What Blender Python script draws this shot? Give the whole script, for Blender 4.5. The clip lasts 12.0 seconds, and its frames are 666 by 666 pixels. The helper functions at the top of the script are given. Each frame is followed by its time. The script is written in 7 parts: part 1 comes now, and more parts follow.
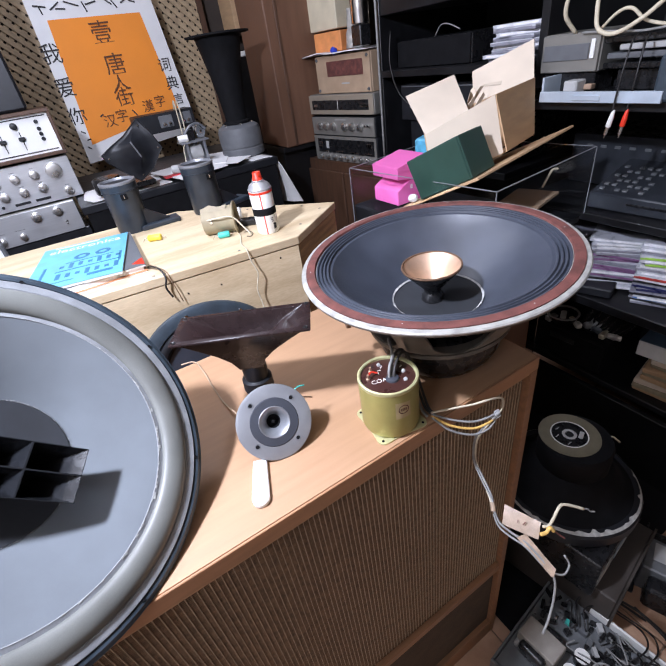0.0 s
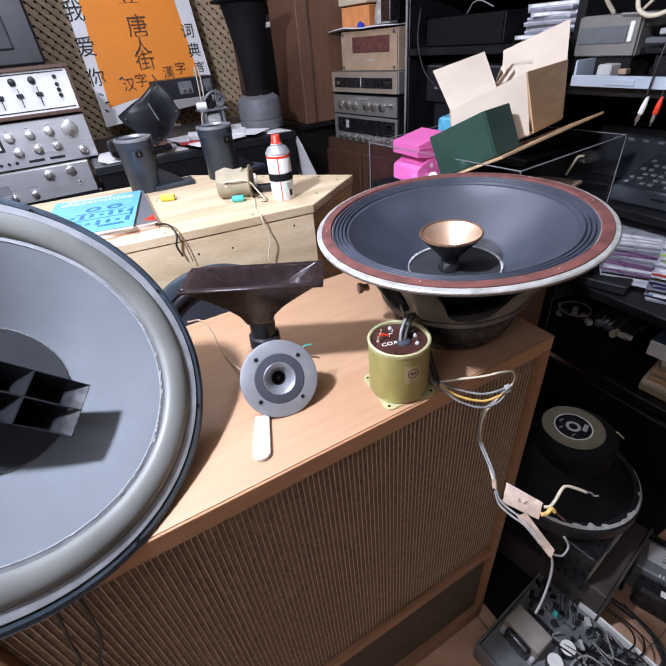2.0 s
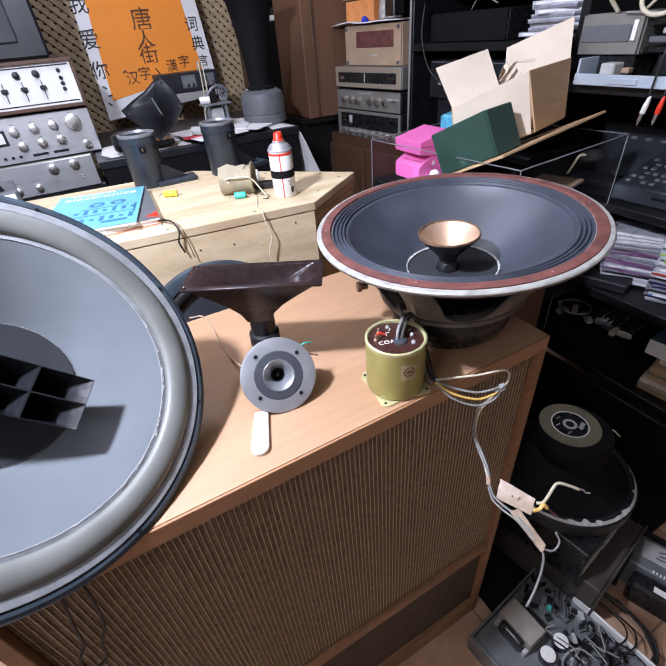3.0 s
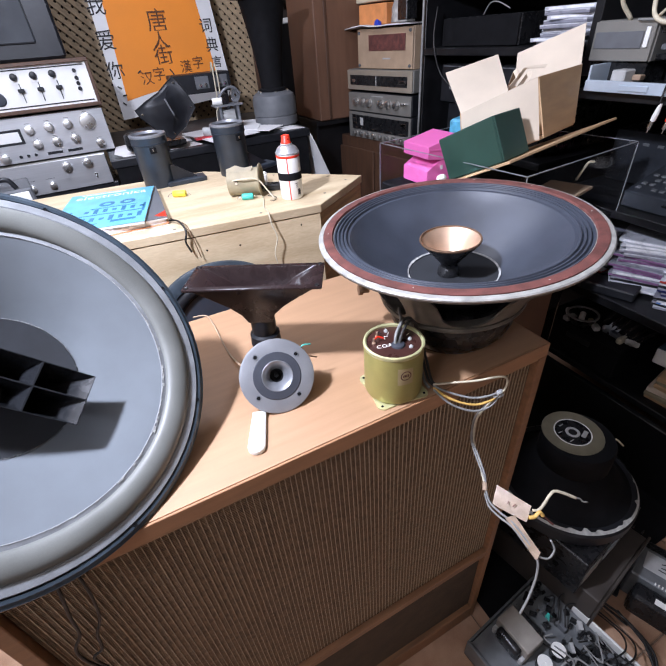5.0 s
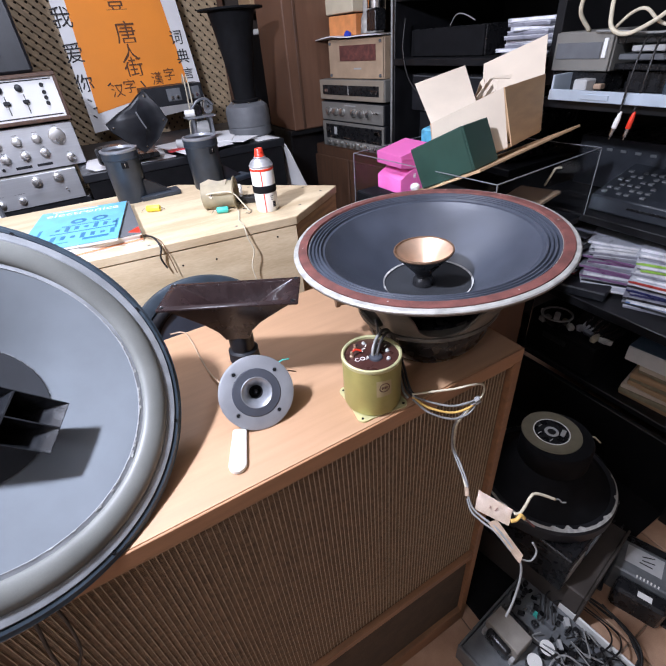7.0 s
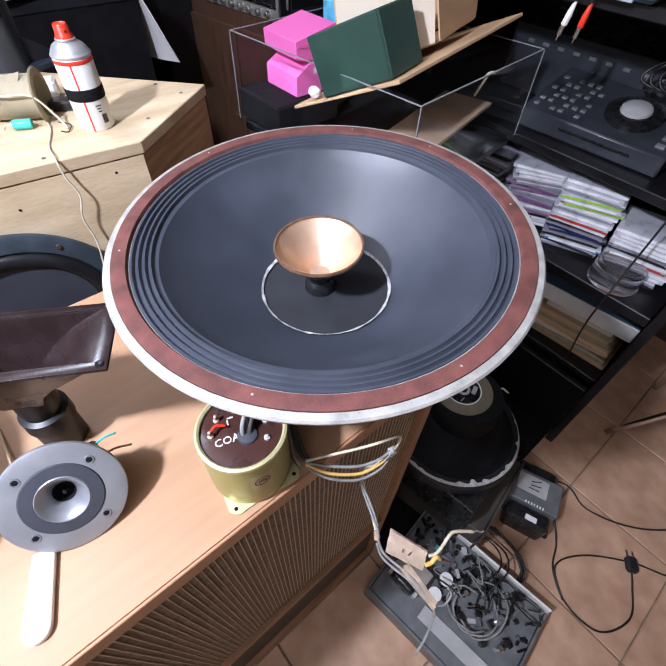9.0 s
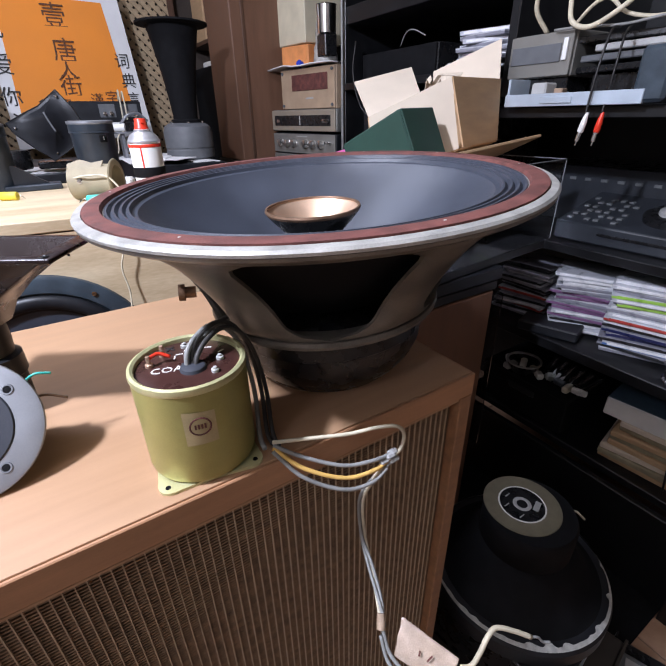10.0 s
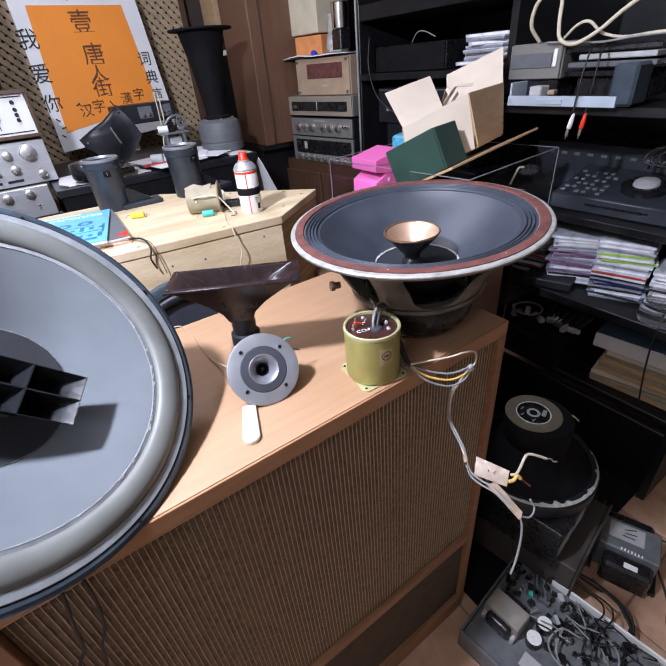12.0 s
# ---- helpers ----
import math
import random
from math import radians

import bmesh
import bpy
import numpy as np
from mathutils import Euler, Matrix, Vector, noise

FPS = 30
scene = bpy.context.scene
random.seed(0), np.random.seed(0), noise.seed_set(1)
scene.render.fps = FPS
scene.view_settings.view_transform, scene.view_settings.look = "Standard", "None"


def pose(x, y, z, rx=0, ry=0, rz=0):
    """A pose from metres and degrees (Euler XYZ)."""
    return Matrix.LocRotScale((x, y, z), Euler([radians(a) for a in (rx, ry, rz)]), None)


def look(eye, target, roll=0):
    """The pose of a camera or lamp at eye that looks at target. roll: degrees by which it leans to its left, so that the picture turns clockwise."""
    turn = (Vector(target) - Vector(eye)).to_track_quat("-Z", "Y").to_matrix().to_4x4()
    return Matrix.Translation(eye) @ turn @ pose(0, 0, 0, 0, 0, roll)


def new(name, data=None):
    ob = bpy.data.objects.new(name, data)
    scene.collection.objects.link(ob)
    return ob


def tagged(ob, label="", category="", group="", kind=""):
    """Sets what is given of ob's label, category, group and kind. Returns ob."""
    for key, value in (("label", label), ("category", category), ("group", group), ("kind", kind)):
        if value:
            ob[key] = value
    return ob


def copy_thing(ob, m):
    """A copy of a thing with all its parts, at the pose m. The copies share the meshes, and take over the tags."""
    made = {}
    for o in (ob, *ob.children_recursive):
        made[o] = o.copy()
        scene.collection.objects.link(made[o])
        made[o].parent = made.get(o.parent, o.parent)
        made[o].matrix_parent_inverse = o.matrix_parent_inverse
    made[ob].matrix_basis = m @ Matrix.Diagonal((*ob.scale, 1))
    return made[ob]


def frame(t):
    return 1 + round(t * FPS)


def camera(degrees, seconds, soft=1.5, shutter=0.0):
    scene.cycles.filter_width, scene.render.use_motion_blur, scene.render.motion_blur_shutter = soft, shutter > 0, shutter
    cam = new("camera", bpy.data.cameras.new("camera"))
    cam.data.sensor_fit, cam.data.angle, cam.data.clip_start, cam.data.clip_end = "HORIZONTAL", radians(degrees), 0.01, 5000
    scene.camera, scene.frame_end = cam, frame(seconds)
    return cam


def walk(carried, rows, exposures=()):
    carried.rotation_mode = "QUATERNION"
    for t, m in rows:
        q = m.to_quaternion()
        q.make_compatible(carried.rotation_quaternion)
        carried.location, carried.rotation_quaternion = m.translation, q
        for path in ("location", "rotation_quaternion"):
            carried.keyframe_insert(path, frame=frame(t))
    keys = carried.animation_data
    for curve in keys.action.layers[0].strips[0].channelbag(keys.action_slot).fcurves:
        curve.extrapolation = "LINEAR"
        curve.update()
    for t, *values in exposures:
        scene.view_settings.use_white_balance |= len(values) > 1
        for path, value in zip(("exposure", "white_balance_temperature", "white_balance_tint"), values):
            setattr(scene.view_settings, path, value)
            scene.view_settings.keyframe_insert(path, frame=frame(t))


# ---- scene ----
cam = camera(76.2, 12.0)
PATH = [
    (0, (-0.489, -0.292, 1.342), (0.273, 1.188, 0.234), -9.2),
    (0.5, (-0.483, -0.295, 1.329), (0.316, 1.157, 0.209), -8.8),
    (1, (-0.491, -0.296, 1.329), (0.332, 1.133, 0.198), -5.8),
    (1.5, (-0.485, -0.3, 1.321), (0.317, 1.137, 0.184), -4.4),
    (2, (-0.506, -0.294, 1.303), (0.224, 1.175, 0.159), -5.6),
    (2.5, (-0.491, -0.303, 1.307), (0.229, 1.162, 0.151), -5.6),
    (3, (-0.504, -0.302, 1.313), (0.208, 1.159, 0.148), -5.3),
    (3.5, (-0.506, -0.301, 1.317), (0.2, 1.162, 0.15), -5.0),
    (5.5, (-0.491, -0.313, 1.317), (0.184, 1.173, 0.161), -4.8),
    (6, (-0.489, -0.313, 1.321), (0.21, 1.164, 0.167), -5.0),
    (6.5, (-0.486, -0.311, 1.331), (0.255, 1.148, 0.182), -5.1),
    (7, (-0.486, -0.311, 1.327), (0.271, 1.145, 0.184), -5.2),
    (8.8, (-0.316, -0.126, 1.321), (0.553, 0.819, -0.212), 2.9),
    (9, (-0.308, -0.127, 1.321), (0.562, 0.819, -0.212), 2.9),
    (9.2, (-0.309, -0.144, 1.316), (0.629, 0.892, -0.114), 2.4),
    (9.3, (-0.309, -0.171, 1.312), (0.679, 0.975, 0.005), 1.2),
    (9.5, (-0.323, -0.204, 1.26), (0.74, 1.115, 0.197), 0.9),
    (9.7, (-0.322, -0.215, 1.201), (0.706, 1.209, 0.243), 0.6),
    (10, (-0.299, -0.218, 1.143), (0.649, 1.285, 0.225), -1.1),
    (10.2, (-0.294, -0.226, 1.134), (0.621, 1.302, 0.225), -1.9),
    (10.5, (-0.295, -0.234, 1.132), (0.582, 1.329, 0.244), -2.6),
    (11, (-0.378, -0.298, 1.222), (0.381, 1.258, 0.221), -6.2),
    (11.2, (-0.432, -0.324, 1.254), (0.325, 1.196, 0.197), -6.8),
    (11.5, (-0.494, -0.334, 1.288), (0.335, 1.144, 0.225), -6.8),
    (12, (-0.551, -0.336, 1.298), (0.347, 1.089, 0.219), -5.5),
]
walk(cam, [(t, look(eye, target, roll)) for t, eye, target, roll in PATH],
     [(0, 0.1), (7.2, 0.1), (8.8, 0.2), (9.2, 0.2), (9.6, 0.1), (10.0, 0.05), (10.4, 0.42), (10.7, 0.42), (11.0, 0.28), (11.5, 0.08), (12.0, 0.05)])

# ---- light ----
world = bpy.data.worlds.new("world")
scene.world = world
world.use_nodes = True
world.node_tree.nodes["Background"].inputs[0].default_value = (0.5, 0.55, 0.65, 1)
world.node_tree.nodes["Background"].inputs[1].default_value = 0.004


def lamp(name, kind, m, watts, colour, size):
    data = bpy.data.lights.new(name, kind)
    data.energy, data.color = watts, colour
    if kind == "AREA":
        data.size = size
    else:
        data.shadow_soft_size = size
    ob = new(name, data)
    ob.matrix_world = m
    return ob


lamp("bench_lamp", "POINT", pose(-0.86, 0.12, 1.84), 108, (0.755, 0.805, 1.0), 0.04)
lamp("ceiling_lamp", "AREA", pose(-0.45, 1.15, 2.42), 15, (0.755, 0.805, 1.0), 0.3)
lamp("room_lamp", "AREA", pose(-1.50, -0.55, 1.95), 6.5, (0.77, 0.81, 1.0), 0.3)


# ---- materials ----
def mat(name, colour, rough=0.5, metal=0.0, var=0.15, scale=60.0, bump=0.15, stretch=(1, 1, 1), second=None, fine=900.0, spec=0.5, coat=0.0):
    """A surface with cloudy variation at a large and a small scale, uneven gloss and fine relief."""
    m = bpy.data.materials.new(name)
    m.use_nodes = True
    t = m.node_tree
    n, l = t.nodes, t.links
    b = n["Principled BSDF"]
    b.inputs["Metallic"].default_value = metal
    b.inputs["Specular IOR Level"].default_value = spec
    b.inputs["Coat Weight"].default_value = coat
    co, mp = n.new("ShaderNodeTexCoord"), n.new("ShaderNodeMapping")
    mp.inputs["Scale"].default_value = stretch
    l.new(co.outputs["Object"], mp.inputs[0])
    big, small = n.new("ShaderNodeTexNoise"), n.new("ShaderNodeTexNoise")
    big.inputs["Scale"].default_value, big.inputs["Detail"].default_value = scale, 5
    small.inputs["Scale"].default_value, small.inputs["Detail"].default_value = fine, 3
    for node in (big, small):
        l.new(mp.outputs[0], node.inputs["Vector"])
    add = n.new("ShaderNodeMath")
    add.operation = "MULTIPLY_ADD"
    l.new(small.outputs[0], add.inputs[0])
    add.inputs[1].default_value = 0.4
    l.new(big.outputs[0], add.inputs[2])
    ramp = n.new("ShaderNodeValToRGB")
    dark = [c * (1 - var) for c in colour]
    light = list(second) if second else [min(1, c * (1 + var)) for c in colour]
    ramp.color_ramp.elements[0].position, ramp.color_ramp.elements[1].position = 0.5, 0.92
    ramp.color_ramp.elements[0].color, ramp.color_ramp.elements[1].color = (*dark, 1), (*light, 1)
    l.new(add.outputs[0], ramp.inputs[0])
    l.new(ramp.outputs[0], b.inputs["Base Color"])
    rr = n.new("ShaderNodeMapRange")
    rr.inputs[3].default_value, rr.inputs[4].default_value = max(0.02, rough - 0.12), min(1, rough + 0.12)
    l.new(big.outputs[0], rr.inputs[0])
    l.new(rr.outputs[0], b.inputs["Roughness"])
    if bump:
        bp = n.new("ShaderNodeBump")
        bp.inputs["Strength"].default_value, bp.inputs["Distance"].default_value = bump, 0.002
        l.new(add.outputs[0], bp.inputs["Height"])
        l.new(bp.outputs[0], b.inputs["Normal"])
    return m


def glass_mat(name, colour, rough=0.05, ior=1.45):
    m = bpy.data.materials.new(name)
    m.use_nodes = True
    b = m.node_tree.nodes["Principled BSDF"]
    b.inputs["Base Color"].default_value = (*colour, 1)
    b.inputs["Roughness"].default_value, b.inputs["IOR"].default_value = rough, ior
    b.inputs["Transmission Weight"].default_value = 1
    return m


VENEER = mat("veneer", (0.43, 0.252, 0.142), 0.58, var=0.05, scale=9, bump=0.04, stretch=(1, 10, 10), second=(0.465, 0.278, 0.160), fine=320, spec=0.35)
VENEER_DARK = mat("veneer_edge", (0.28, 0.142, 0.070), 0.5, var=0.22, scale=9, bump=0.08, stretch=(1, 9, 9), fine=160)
VENEER_EDGE = mat("veneer_band", (0.40, 0.205, 0.105), 0.5, var=0.16, scale=9, bump=0.06, stretch=(1, 9, 9), fine=260)
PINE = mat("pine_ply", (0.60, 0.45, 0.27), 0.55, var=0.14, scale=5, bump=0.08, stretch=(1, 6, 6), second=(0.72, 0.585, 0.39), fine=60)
# the same pine with the shade of the side boards in its colour
PINE_SHADED = mat("pine_shaded", (0.50, 0.33, 0.17), 0.7, var=0.3, scale=8, bump=0.2, stretch=(1, 1, 14), fine=80)
WALNUT = mat("walnut", (0.085, 0.042, 0.024), 0.5, var=0.25, scale=8, bump=0.1, stretch=(8, 8, 1), fine=120)
BROWN = mat("brown_wood", (0.150, 0.075, 0.044), 0.5, var=0.12, scale=6, bump=0.06, stretch=(7, 7, 1), fine=120)
GRILLE = mat("grille_cloth", (0.022, 0.014, 0.009), 0.9, var=0.3, scale=25, bump=0.1)
WEFT = mat("weft_thread", (0.235, 0.150, 0.088), 0.65, var=0.35, scale=140, bump=0.1)
HORN_GLOSS = mat("gloss_black", (0.013, 0.014, 0.016), 0.15, var=0.3, scale=40, bump=0.05)
DRIVER_BODY = mat("slate_enamel", (0.022, 0.030, 0.041), 0.38, var=0.25, scale=30, bump=0.1)
DRIVER_RIM = mat("driver_rim", (0.26, 0.27, 0.29), 0.4, metal=0.5, var=0.2, scale=40, bump=0.1)
LILAC = mat("lilac_grey", (0.27, 0.26, 0.30), 0.5, var=0.12, scale=14, bump=0.05)
DECK = mat("deck_plastic", (0.030, 0.034, 0.041), 0.38, var=0.25, scale=20, bump=0.08)
FRAYED = mat("frayed_gasket", (0.50, 0.50, 0.47), 0.85, var=0.25, scale=90, bump=0.5)
DRAWING = mat("cover_ink", (0.03, 0.16, 0.30), 0.4, var=0.1, scale=60, bump=0)
LAMINATE = mat("laminated_iron", (0.32, 0.29, 0.25), 0.55, metal=0.2, var=0.15, scale=30, bump=0.05)
GRILLE_LOW = mat("grille_low", (0.075, 0.052, 0.033), 0.9, var=0.25, scale=30, bump=0.3)
THREAD = mat("thread", (0.43, 0.325, 0.215), 0.4, var=0.25, scale=120, bump=0.1)
BLACK = mat("black_plastic", (0.013, 0.014, 0.017), 0.42, var=0.3, scale=30, bump=0.08, spec=0.4)
MATTE = mat("black_matte", (0.007, 0.007, 0.008), 0.8, var=0.35, scale=40, bump=0.2, spec=0.15)
TRIM = mat("black_enamel", (0.012, 0.012, 0.013), 0.28, var=0.3, scale=60, bump=0.06)
CONE = mat("cone_paper", (0.046, 0.053, 0.070), 0.40, var=0.22, scale=14, bump=0.22, fine=1500)
CONE_GREY = mat("cone_felt", (0.138, 0.154, 0.168), 0.85, var=0.10, scale=20, bump=0.35, fine=1800)
DUST = mat("dust_felt", (0.018, 0.020, 0.024), 0.85, var=0.25, scale=60, bump=0.4, fine=1800)
FOAM = mat("surround_foam", (0.155, 0.159, 0.146), 0.45, var=0.14, scale=20, bump=0.08)
STEELBLUE = mat("blue_frame", (0.042, 0.058, 0.074), 0.35, var=0.25, scale=40, bump=0.08)
GASKET_GREY = mat("gasket_grey", (0.24, 0.25, 0.26), 0.65, var=0.2, scale=50, bump=0.2)
RIM = mat("rim_metal", (0.40, 0.39, 0.36), 0.42, metal=0.25, var=0.25, scale=70, bump=0.1)
RUST = mat("gasket_red", (0.125, 0.040, 0.032), 0.8, var=0.4, scale=60, bump=0.5)
COPPER = mat("copper", (0.70, 0.50, 0.36), 0.46, metal=0.75, var=0.10, scale=60, bump=0.06)
COPPER_DARK = mat("copper_rim", (0.22, 0.13, 0.08), 0.45, metal=0.5, var=0.3, scale=90, bump=0.1)
GLUE = mat("glue", (0.44, 0.44, 0.43), 0.7, var=0.45, scale=220, bump=0.5)
BASKET = mat("basket_enamel", (0.145, 0.128, 0.105), 0.36, var=0.4, scale=30, bump=0.12, metal=0.1)
OLIVE = mat("olive_metal", (0.37, 0.34, 0.115), 0.42, metal=0.30, var=0.1, scale=40, bump=0.06)
OLIVE_RIM = mat("olive_rim", (0.58, 0.56, 0.30), 0.4, metal=0.35, var=0.12, scale=60, bump=0.06)
BAKELITE = mat("bakelite", (0.055, 0.022, 0.018), 0.3, var=0.25, scale=60, bump=0.05)
HORN_BROWN = mat("horn_brown", (0.021, 0.012, 0.012), 0.26, var=0.2, scale=40, bump=0.05)
SILVER = mat("silver_panel", (0.66, 0.67, 0.69), 0.34, metal=0.7, var=0.05, scale=6, bump=0.02, stretch=(1, 1, 30))
WHITEPANEL = mat("white_panel", (0.80, 0.80, 0.78), 0.4, var=0.05, scale=8, bump=0.02)
CHAMPAGNE = mat("champagne_panel", (0.42, 0.36, 0.28), 0.42, metal=0.4, var=0.08, scale=8, bump=0.03)
KNOB = mat("satin_knob", (0.74, 0.73, 0.71), 0.30, metal=0.95, var=0.06, scale=30, bump=0.02)
GREYPANEL = mat("grey_panel", (0.26, 0.25, 0.225), 0.45, metal=0.4, var=0.1, scale=10, bump=0.03)
TWEETER = mat("tweeter_plate", (0.33, 0.34, 0.36), 0.42, metal=0.55, var=0.08, scale=40, bump=0.05)
TWEETER_DARK = mat("tweeter_ring", (0.036, 0.040, 0.052), 0.7, var=0.12, scale=50, bump=0.08)
CHROME = mat("chrome", (0.8, 0.8, 0.8), 0.16, metal=1.0, var=0.06, scale=30, bump=0.02)
WHITE = mat("white_plastic", (0.80, 0.79, 0.75), 0.45, var=0.05, scale=30, bump=0.05)
PAPER = mat("paper", (0.76, 0.75, 0.74), 0.8, var=0.07, scale=7, bump=0.12)
ORANGE = mat("orange_paper", (0.86, 0.27, 0.025), 0.7, var=0.06, scale=5, bump=0.12)
INK = mat("ink", (0.025, 0.022, 0.022), 0.7, var=0.2, scale=60, bump=0)
INK_BROWN = mat("brown_ink", (0.13, 0.045, 0.012), 0.7, var=0.3, scale=60, bump=0)
RED = mat("red_plastic", (0.75, 0.045, 0.02), 0.35, var=0.08, scale=40, bump=0.04)
YELLOW = mat("yellow_wrap", (0.80, 0.66, 0.06), 0.45, var=0.08, scale=60, bump=0.05)
TEAL = mat("teal_wrap", (0.06, 0.50, 0.42), 0.4, var=0.08, scale=60, bump=0.05)
KHAKI = mat("khaki_card", (0.33, 0.28, 0.18), 0.6, var=0.15, scale=50, bump=0.1)
CARD = mat("kraft_card", (0.52, 0.34, 0.19), 0.75, var=0.1, scale=14, bump=0.15, stretch=(1, 1, 5))
CARD_PALE = mat("pale_card", (0.68, 0.58, 0.46), 0.8, var=0.07, scale=12, bump=0.12)
GREEN = mat("green_card", (0.018, 0.055, 0.040), 0.5, var=0.15, scale=20, bump=0.1)
PINK = mat("pink_card", (0.80, 0.16, 0.46), 0.55, var=0.06, scale=14, bump=0.06)
ACRYLIC = glass_mat("acrylic", (0.88, 0.88, 0.88), 0.03, 1.2)
SMOKED = glass_mat("smoked", (0.45, 0.45, 0.47), 0.05, 1.25)
TAN = mat("tan_panel", (0.42, 0.30, 0.20), 0.55, var=0.12, scale=20, bump=0.08)
CREAM = mat("cream_panel", (0.62, 0.55, 0.40), 0.6, var=0.1, scale=16, bump=0.08)
STICKER = mat("sticker_paper", (0.47, 0.38, 0.20), 0.6, var=0.12, scale=60, bump=0.1)
DULL = mat("dull_bronze", (0.055, 0.045, 0.038), 0.6, var=0.2, scale=20, bump=0.06)
CABLE_DARK = mat("dark_rubber", (0.045, 0.042, 0.040), 0.55, var=0.2, scale=90, bump=0.05)
GREY = mat("grey_plastic", (0.115, 0.120, 0.128), 0.55, var=0.12, scale=40, bump=0.1)
GREY_LIGHT = mat("light_grey", (0.42, 0.42, 0.41), 0.5, var=0.12, scale=30, bump=0.06)
PALEBLUE = mat("zinc_panel", (0.52, 0.60, 0.68), 0.4, metal=0.4, var=0.08, scale=20, bump=0.04)
CHASSIS = mat("chassis_steel", (0.150, 0.158, 0.162), 0.48, metal=0.2, var=0.25, scale=30, bump=0.1)
CABLE_GREY = mat("grey_cable", (0.25, 0.25, 0.24), 0.5, var=0.2, scale=90, bump=0.05)
CABLE_CREAM = mat("cream_cable", (0.60, 0.54, 0.40), 0.55, var=0.15, scale=90, bump=0.05)
CABLE_YELLOW = mat("yellow_cable", (0.74, 0.46, 0.13), 0.5, var=0.15, scale=90, bump=0.05)
CABLE_BLACK = mat("black_cable", (0.012, 0.011, 0.011), 0.45, var=0.2, scale=90, bump=0.05)
TAPE = mat("masking_tape", (0.42, 0.31, 0.225), 0.22, var=0.25, scale=60, bump=0.3)
FLOORTILE = mat("terracotta_tile", (0.50, 0.29, 0.18), 0.45, var=0.2, scale=14, bump=0.08, second=(0.60, 0.38, 0.25))
GROUT = mat("grout", (0.24, 0.17, 0.12), 0.9, var=0.3, scale=60, bump=0.3)
PLASTER = mat("plaster", (0.30, 0.26, 0.22), 0.9, var=0.15, scale=6, bump=0.3)
DARKWALL = mat("dark_wall", (0.060, 0.045, 0.036), 0.9, var=0.3, scale=6, bump=0.3)
LATTICE = mat("lattice_wood", (0.42, 0.31, 0.19), 0.6, var=0.2, scale=30, bump=0.12)
SCREEN = mat("dark_glass", (0.05, 0.055, 0.062), 0.12, var=0.2, scale=8, bump=0)
SHELF = mat("black_shelf", (0.007, 0.007, 0.008), 0.4, var=0.4, scale=20, bump=0.1)
BOOKBLUE = mat("magazine_blue", (0.15, 0.44, 0.64), 0.35, var=0.14, scale=30, bump=0.03)
BOOKRED = mat("magazine_red", (0.55, 0.05, 0.06), 0.4, var=0.15, scale=40, bump=0.03)
BOOKORANGE = mat("magazine_orange", (0.72, 0.30, 0.14), 0.5, var=0.15, scale=40, bump=0.03)


# ---- building helpers ----
def axes(c, n, x=(1, 0, 0)):
    """The pose at c whose z axis is n and whose x axis lies nearest to x."""
    z = Vector(n).normalized()
    y = z.cross(Vector(x)).normalized()
    m = Matrix((y.cross(z), y, z)).transposed().to_4x4()
    m.translation = c
    return m


def box(bm, c, s, bev=0.0015, m=None, seg=1):
    """A box of size s round c with rounded edges."""
    r = bmesh.ops.create_cube(bm, size=1, matrix=(m or Matrix()) @ Matrix.LocRotScale(c, None, s))
    if bev:
        es = list({e for v in r["verts"] for e in v.link_edges})
        bmesh.ops.bevel(bm, geom=es, offset=min(bev, min(s) * 0.45), segments=seg, affect="EDGES", profile=0.5)
    return bm


def lathe(bm, prof, seg=48, m=None, close=False):
    """A body of revolution about z from (radius, height) pairs."""
    m = m or Matrix()
    rings = []
    for r, z in prof:
        if r < 1e-6:
            rings.append([bm.verts.new(m @ Vector((0, 0, z)))])
        else:
            rings.append([bm.verts.new(m @ Vector((r * math.cos(2 * math.pi * i / seg), r * math.sin(2 * math.pi * i / seg), z))) for i in range(seg)])
    pairs = list(zip(rings, rings[1:])) + ([(rings[-1], rings[0])] if close else [])
    for a, b in pairs:
        for i in range(seg):
            j = (i + 1) % seg
            if len(a) == 1 and len(b) > 1:
                bm.faces.new((a[0], b[i], b[j]))
            elif len(b) == 1 and len(a) > 1:
                bm.faces.new((a[i], a[j], b[0]))
            elif len(a) > 1:
                bm.faces.new((a[i], a[j], b[j], b[i]))
    bmesh.ops.recalc_face_normals(bm, faces=bm.faces)
    return bm


def glide(pts, n=6):
    """Points of a smooth line through pts."""
    p = [Vector(q) for q in pts]
    p = [p[0] * 2 - p[1]] + p + [p[-1] * 2 - p[-2]]
    out = []
    for a, b, c, d in zip(p, p[1:], p[2:], p[3:]):
        for k in range(n):
            t = k / n
            out.append(0.5 * (2 * b + (c - a) * t + (2 * a - 5 * b + 4 * c - d) * t * t + (3 * b - a - 3 * c + d) * t ** 3))
    return out + [p[-2]]


